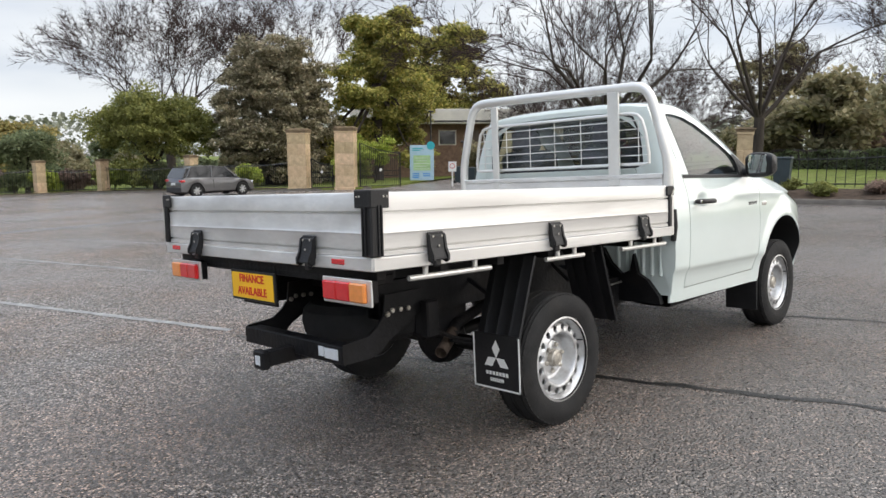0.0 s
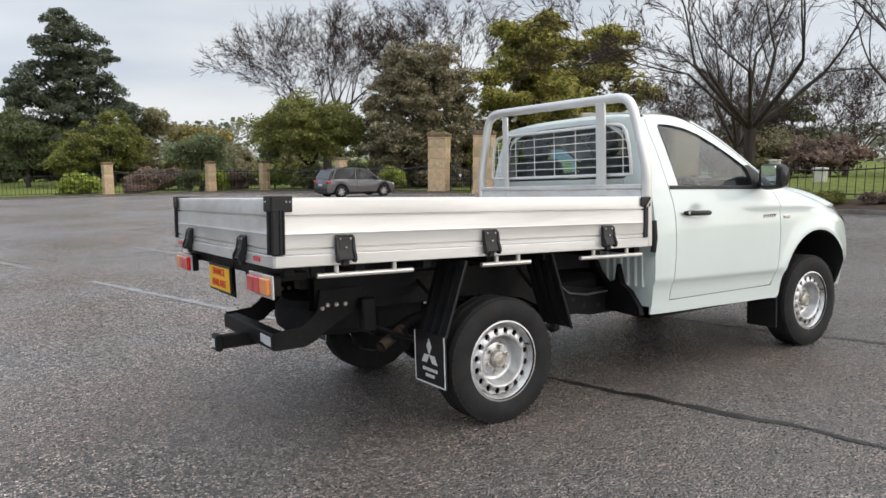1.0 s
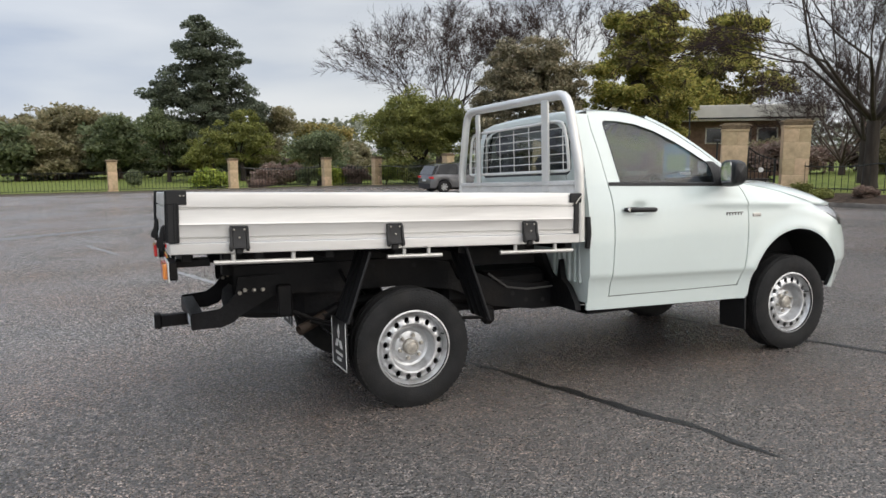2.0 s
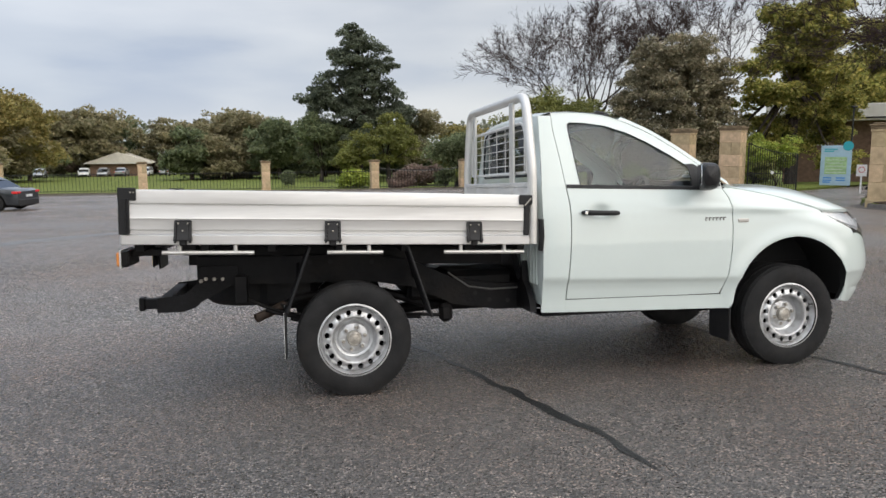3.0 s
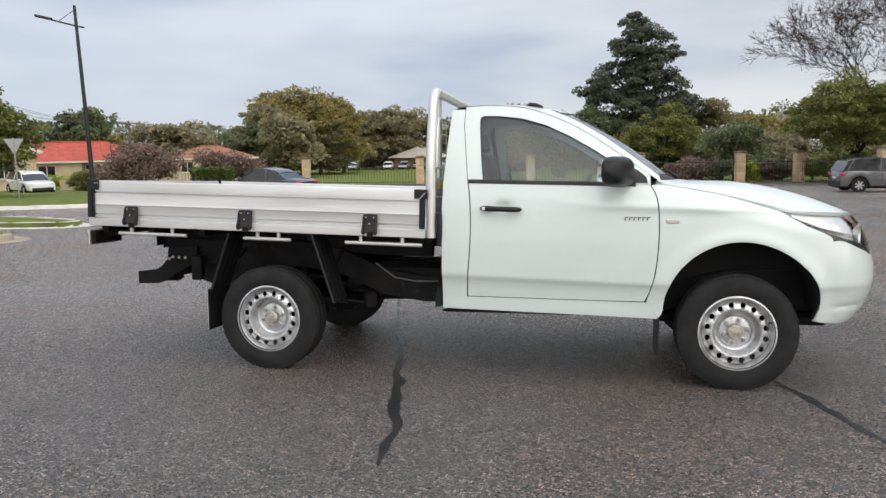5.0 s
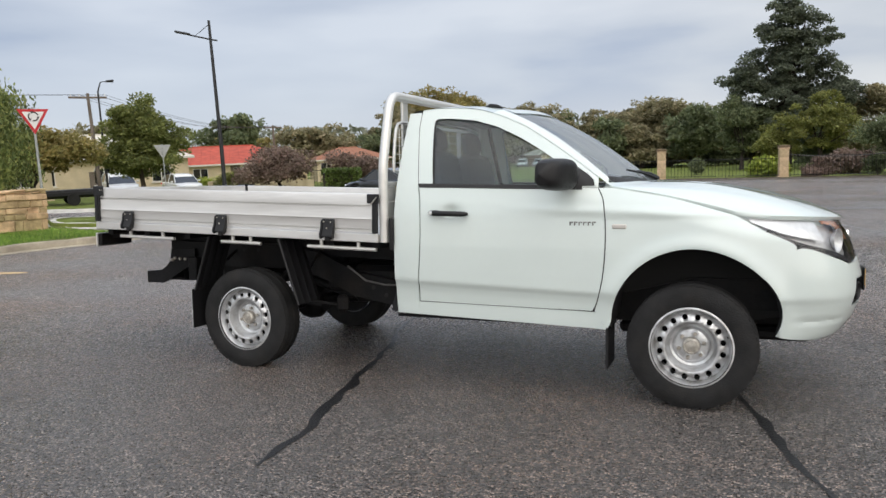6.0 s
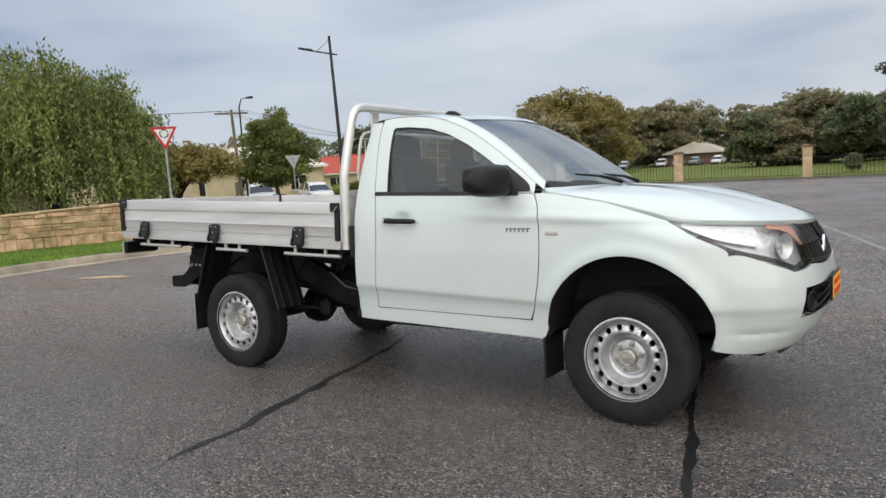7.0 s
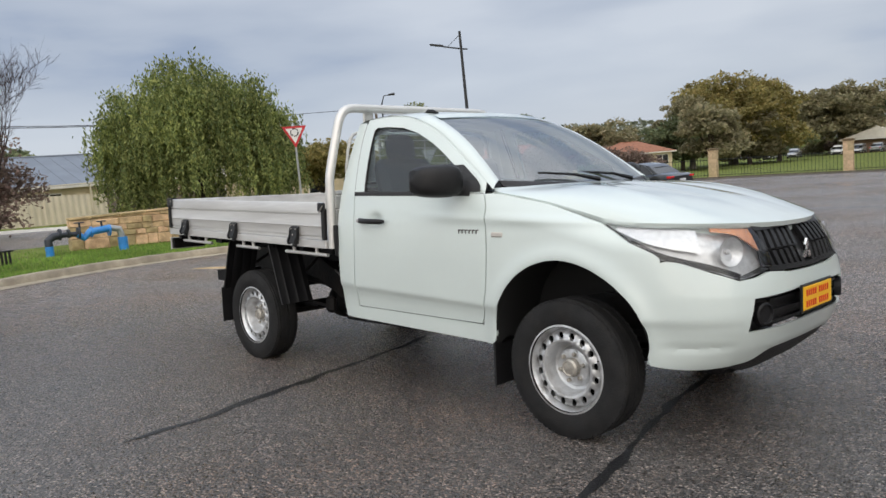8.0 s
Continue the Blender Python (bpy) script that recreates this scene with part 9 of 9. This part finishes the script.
def utility_pole(x, y, h, label, arm=1.1, lean=0.0):
    e = thing("utility_pole", label, "utility pole", "utility poles")
    z = home_z(x, y)
    part("pole", Mesh().tube([(x, y, z - 0.2), (x + lean * 0.5, y, z + h * 0.5), (x + lean, y, z + h)], [0.135, 0.115, 0.09], 8), WOOD, e)
    d = Vector((0.55, 0.83, 0))
    for k in (0.25,):
        p = Vector((x + lean, y, z + h - k))
        part("cross_arm", Mesh().box((-arm, -0.06, -0.06), (arm, 0.06, 0.06), 0.008, pose(*p, 0, 0, math.degrees(math.atan2(d.y, d.x)))), WOOD, e)
        for u in (-0.9, -0.45, 0.45, 0.9):
            q = p + d * arm * u
            part("insulator", Mesh().tube([q + Vector((0, 0, 0.05)), q + Vector((0, 0, 0.20))], [0.035, 0.025], 8), SIGN_WHITE, e)
    return e, Vector((x + lean, y, z + h)), d * arm


_e, _p1, _d1 = utility_pole(-34.6, 29.65, 6.5, "leaning grey timber utility pole with a cross-arm", 1.1, -0.25)
_e, _p2, _d2 = utility_pole(-44.0, 62.0, 6.6, "far grey timber utility pole with a cross-arm", 1.0)
_e, _p3, _d3 = utility_pole(-58.0, -6.0, 7.6, "far grey timber utility pole with a cross-arm", 1.1)
_cable = thing("power_cables", "thin dark overhead power cables between poles", "cable")
for _u in (-0.9, -0.45, 0.45, 0.9):
    for _a, _da, _b, _db in ((_p1, _d1, _p2, _d2), (_p1, _d1, _p3, _d3)):
        _q0, _q1 = _a + _da * _u, _b + _db * _u
        part("cable", Mesh().tube([_q0.lerp(_q1, i / 16) + Vector((0, 0, -0.9 * math.sin(math.pi * i / 16) - 0.08)) for i in range(17)], 0.012, 4), POLE_BLACK, _cable)


def tall_lamp(x, y, h, dx, dy, label):
    e = thing("street_lamp", label, "street lamp")
    z = home_z(x, y)
    part("pole", Mesh().tube([(x, y, z), (x, y, z + h * 0.92), (x + dx * 0.3, y + dy * 0.3, z + h), (x + dx, y + dy, z + h + 0.05)], [0.07, 0.05, 0.035, 0.03], 8), POLE_BLACK, e)
    part("lamp_head", Mesh().tube([(x + dx * 0.8, y + dy * 0.8, z + h + 0.05), (x + dx * 1.5, y + dy * 1.5, z + h + 0.08)], [0.06, 0.09], 8), POLE_BLACK, e)


tall_lamp(-32.4, 28.2, 6.9, 0.35, 0.5, "dark slim street lamp with a curved arm")


def give_way_sign():
    e = thing("give_way_sign", "red and white triangular roundabout sign on a grey pole", "road sign")
    x, y, z = -14.5, 9.3, plane(-14.5, 9.3) + 0.13
    top = plane(x, y) + 3.02
    m = pose(x, y, top, 0, 0, 57)
    part("pole", Mesh().tube([(x, y, z - 0.2), (x, y, top + 0.28)], 0.033, 10), GALV, e)
    r = 0.44

    def tri(k, o):
        return [(k * r * math.cos(radians(a)), k * r * math.sin(radians(a)) * 1.02 + o) for a in (30, 150, 270)]

    part("panel", Mesh().prism(tri(1.0, 0.0), -0.055, -0.045, m), SIGN_RED, e, fix=True, sharp=0)
    part("white_field", Mesh().prism(tri(0.70, 0.0), -0.058, -0.0551, m), SIGN_WHITE, e, fix=True, sharp=0)
    bm = Mesh()
    for k in range(3):
        pts = [m @ Vector((0.115 * math.cos(radians(a)), -0.060, 0.03 + 0.115 * math.sin(radians(a)))) for a in np.linspace(k * 120 + 15, k * 120 + 105, 10)]
        bm.tube(pts, 0.017, 5)
        bm.add([pts[-1] + (m.to_3x3() @ Vector((0.035, 0, 0.03))), pts[-1] + (m.to_3x3() @ Vector((-0.04, 0, 0.02))), pts[-1] + (m.to_3x3() @ Vector((0.0, 0, -0.05)))], [(0, 1, 2)])
    part("arrows", bm, POLE_BLACK, e)
    for dz in (-0.12, 0.15):
        part("clamp", Mesh().box((-0.045, -0.05, top + dz - 0.02), (0.045, 0.04, top + dz + 0.02), 0.004, pose(x, y, 0, 0, 0, 57)), GALV, e)


give_way_sign()


def back_sign():
    e = thing("traffic_sign", "grey back of a triangular sign on a thin pole", "road sign")
    x, y = -24.5, 24.6
    z = home_z(x, y)
    part("pole", Mesh().tube([(x, y, z), (x, y, z + 2.9)], 0.03, 8), GALV, e)
    part("panel", Mesh().prism([(0.42, 0.25), (-0.42, 0.25), (0.0, -0.5)], -0.01, 0.01, pose(x, y, z + 2.6, 0, 0, 35)), GALV, e, fix=True, sharp=0)


back_sign()


def info_board():
    e = thing("map_board", "pale blue park map board with a green plan", "sign")
    m = pose(33.5, 35.4, ground_z(33.5, 35.4) + 0.15, 0, 0, -43) @ Matrix.Scale(1.24, 4)
    part("panel", Mesh().box((-0.70, -0.05, 0.05), (0.70, 0.05, 2.08), 0.015, m), SIGN_BLUE, e)
    part("plan", Mesh().box((-0.50, -0.056, 0.62), (0.50, -0.05, 1.50), 0, m), SIGN_GREEN, e)
    for i in range(5):
        part("path_line", Mesh().box((-0.45, -0.060, 0.70 + i * 0.16), (0.45 - 0.15 * (i % 2), -0.056, 0.715 + i * 0.16), 0, m), SIGN_WHITE, e)
    for i, (u, w, z) in enumerate(((-0.55, 0.6, 1.86), (-0.55, 0.45, 1.76), (-0.55, 0.40, 0.40), (0.05, 0.42, 0.40), (-0.55, 0.40, 0.28), (0.05, 0.42, 0.28), (-0.55, 0.35, 0.18))):
        part("lettering_bar", Mesh().box((u, -0.057, z), (u + w, -0.05, z + 0.06), 0, m), PIPE_BLUE if i > 1 else SIGN_TEAL, e)
    part("dot", Mesh().lathe([(0.24, 0.0), (0.24, 0.012), (0.0, 0.014)], 24, m @ pose(0.52, -0.05, 2.06, 90)), SIGN_TEAL, e)


info_board()


def small_sign():
    e = thing("speed_sign", "small white sign with a round mark on a timber post", "sign")
    m = pose(28.4, 27.4, ground_z(28.4, 27.4) + 0.1, 0, 0, -43)
    part("post", Mesh().box((-0.04, -0.04, -0.1), (0.04, 0.04, 0.95), 0.005, m), SIGN_WHITE, e)
    part("panel", Mesh().box((-0.24, -0.06, 0.78), (0.24, -0.045, 1.38), 0.004, m), SIGN_WHITE, e)
    part("round_mark", Mesh().tube([m @ Vector((0.14 * math.cos(a), -0.062, 1.12 + 0.14 * math.sin(a))) for a in np.linspace(0, 2 * math.pi, 21)[:-1]], 0.02, 4, closed=True), SIGN_RED, e)


small_sign()


def bin_at(x, y, z, label, h=0.92, w=0.5):
    e = thing("wheelie_bin", label, "bin", "bins")
    m = pose(x, y, z, 0, 0, 12)
    v = [(sx * w * k / 2, sy * w * k / 2, zz) for k, zz in ((0.82, 0.06), (1.0, h)) for sx, sy in ((-1, -1), (1, -1), (1, 1), (-1, 1))]
    part("body", Mesh().add([m @ Vector(p) for p in v], [(0, 1, 5, 4), (1, 2, 6, 5), (2, 3, 7, 6), (3, 0, 4, 7), (3, 2, 1, 0)]), BIN, e, sharp=20)
    part("lid", Mesh().box((-w * 0.54, -w * 0.56, h), (w * 0.54, w * 0.54, h + 0.07), 0.025, m), BIN, e)
    part("handle", Mesh().tube([m @ Vector((-w * 0.4, w * 0.6, h - 0.03)), m @ Vector((w * 0.4, w * 0.6, h - 0.03))], 0.018, 6), BIN, e)
    for s in (-1, 1):
        part("wheel", Mesh().tube([m @ Vector((s * w * 0.45, w * 0.42, 0.1)), m @ Vector((s * w * 0.52, w * 0.42, 0.1))], 0.10, 12), RUBBER, e)


bin_at(19.75, 5.2, east_z(19.75, 5.2), "dark wheeled litter bin by the railings")
bin_at(30.4, 28.6, ground_z(30.4, 28.6) + 0.1, "dark wheeled litter bin by the gatehouse", 1.0, 0.6)
bin_at(32.0, 29.0, ground_z(32.0, 29.0) + 0.1, "grey wheeled litter bin by the gatehouse", 0.9, 0.55)


def lamp_column(x, y, z, h, label):
    e = thing("lamp_column", label, "street lamp")
    part("pole", Mesh().tube([(x, y, z), (x, y, z + h)], 0.05, 8), POLE_BLACK, e)
    part("lamp_head", Mesh().box((x - 0.18, y - 0.12, z + h), (x + 0.18, y + 0.12, z + h + 0.12), 0.03), POLE_BLACK, e)


lamp_column(35.5, 36.5, plane(35.5, 36.5), 5.2, "slim dark lamp column by the gatehouse")
lamp_column(29.6, 27.6, plane(29.6, 27.6), 2.6, "short dark post by the gatehouse")


def kiosk(x, y, z, w, d, h, label):
    e = thing("grey_cabinet", label, "cabinet", "lawn cabinets")
    m = pose(x, y, z, 0, 0, 20)
    part("body", Mesh().box((-w / 2, -d / 2, -0.1), (w / 2, d / 2, h), 0.04, m), WHITE_WALL, e)
    part("lid", Mesh().box((-w / 2 - 0.04, -d / 2 - 0.04, h), (w / 2 + 0.04, d / 2 + 0.04, h + 0.08), 0.02, m), SIGN_WHITE, e)
    part("door_line", Mesh().box((-w * 0.32, -d / 2 - 0.006, 0.1), (-w * 0.28, -d / 2, h - 0.1), 0, m), SEAM, e)


kiosk(35.8, 20.4, east_z(35.8, 20.4), 0.55, 0.5, 1.2, "pale weathered cabinet on the lawn path")
kiosk(36.6, 18.2, east_z(36.6, 18.2), 0.8, 0.6, 0.7, "low pale cabinet on the lawn path")
for _i in range(3):
    _x, _y = 57.0 + _i * 0.8, 40.5 - _i * 1.6
    _fpole = thing("flag_pole", "slim white flag pole on the lawn", "flag pole", "flag poles")
    part("pole", Mesh().tube([(_x, _y, east_z(_x, _y)), (_x, _y, east_z(_x, _y) + 4.2)], 0.05, 6), SIGN_WHITE, _fpole)
_tent = thing("white_canopy", "small white canopy on the lawn", "canopy")
_tz = east_z(58.5, 38.8)
part("roof", Mesh().add([(57.2, 37.6, _tz + 1.6), (59.8, 37.6, _tz + 1.6), (59.8, 40.0, _tz + 1.6), (57.2, 40.0, _tz + 1.6), (58.5, 38.8, _tz + 2.7)], [(0, 1, 4), (1, 2, 4), (2, 3, 4), (3, 0, 4)]), SIGN_WHITE, _tent, sharp=10)
for _x, _y in ((57.3, 37.7), (59.7, 37.7), (59.7, 39.9), (57.3, 39.9)):
    part("leg", Mesh().tube([(_x, _y, _tz - 0.2), (_x, _y, _tz + 1.6)], 0.04, 6), SIGN_WHITE, _tent)


def water_main():
    """Blue valve assembly: two risers with elbows, a run with flanges, dark valves and hand wheel."""
    e = thing("water_valve", "blue enamelled water pipe with dark valves on the verge", "pipe")
    a, b = Vector((-11.75, 1.05, verge_z(-11.75, 1.05))), Vector((-11.72, 2.58, verge_z(-11.72, 2.58)))
    h = 0.42
    d = (b - a).normalized()
    up = Vector((0, 0, 1))

    def bar(pts, r, mt, nm):
        part(nm, Mesh().tube(pts, r, 12), mt, e)

    bar([a, a + up * 0.22], 0.085, PIPE_BLUE, "riser")
    bar([a + up * 0.20, a + up * 0.34, a + up * h + d * 0.10, a + up * (h + 0.02) + d * 0.24], 0.085, PIPE_DARK, "elbow")
    bar([a + up * (h + 0.02) + d * 0.24, a + up * (h + 0.02) + d * 0.62], 0.055, PIPE_DARK, "valve_body")
    bar([a + up * (h + 0.02) + d * 0.60, a + up * (h - 0.08) + d * 0.72, a + up * (h + 0.04) + d * 0.84, a + up * (h + 0.10) + d * 1.30], 0.08, PIPE_BLUE, "pipe_run")
    bar([a + up * (h + 0.10) + d * 1.28, b + up * (h + 0.06) - d * 0.05, b + up * 0.28], 0.075, GALV, "elbow")
    bar([b + up * 0.30, b - up * 0.1], 0.105, PIPE_BLUE, "riser")
    for u, r in ((0.24, 0.125), (0.42, 0.10), (0.62, 0.125), (0.88, 0.12), (1.26, 0.12)):
        p = a + up * (h + 0.04) + d * u
        bar([p - d * 0.018, p + d * 0.018], r, PIPE_DARK if u < 0.7 else PIPE_BLUE, "flange")
    for u in (0.66, 1.12):
        p = a + up * (h + 0.10) + d * u
        bar([p, p + up * 0.16], 0.022, PIPE_DARK, "spindle")
        part("hand_wheel", Mesh().tube([p + up * 0.16 + Vector((0.09 * math.cos(t), 0.09 * math.sin(t), 0)) for t in np.linspace(0, 2 * math.pi, 17)[:-1]], 0.014, 6, closed=True), PIPE_DARK, e)


water_main()
_box = thing("grated_box", "small black slatted cover on the verge", "utility box")
for _i in range(6):
    part("slat", Mesh().box((-0.02, -0.02, 0), (0.02, 0.02, 0.26), 0.005, pose(-10.95, -0.25 + _i * 0.07, verge_z(-10.95, 0.0))), PLASTIC, _box)
part("top", Mesh().box((-0.06, -0.06, 0.26), (0.06, 0.42, 0.29), 0.006, pose(-10.95, -0.25, verge_z(-10.95, 0.0))), PLASTIC, _box)
_tr = thing("box_trailer", "low black box trailer beside the street", "trailer")
part("body", Mesh().box((-1.3, -0.6, 0.35), (1.3, 0.6, 0.72), 0.12, pose(-25.75, 19.6, home_z(-25.75, 19.6), 0, 0, 55)), PLASTIC, _tr)
for _s in (-1, 1):
    part("wheel", Mesh().tube([pose(-25.75, 19.6, home_z(-25.75, 19.6) + 0.28, 0, 0, 55) @ Vector((0.2, _s * 0.62, 0)), pose(-25.75, 19.6, home_z(-25.75, 19.6) + 0.28, 0, 0, 55) @ Vector((0.2, _s * 0.80, 0))], 0.28, 16), RUBBER, _tr)
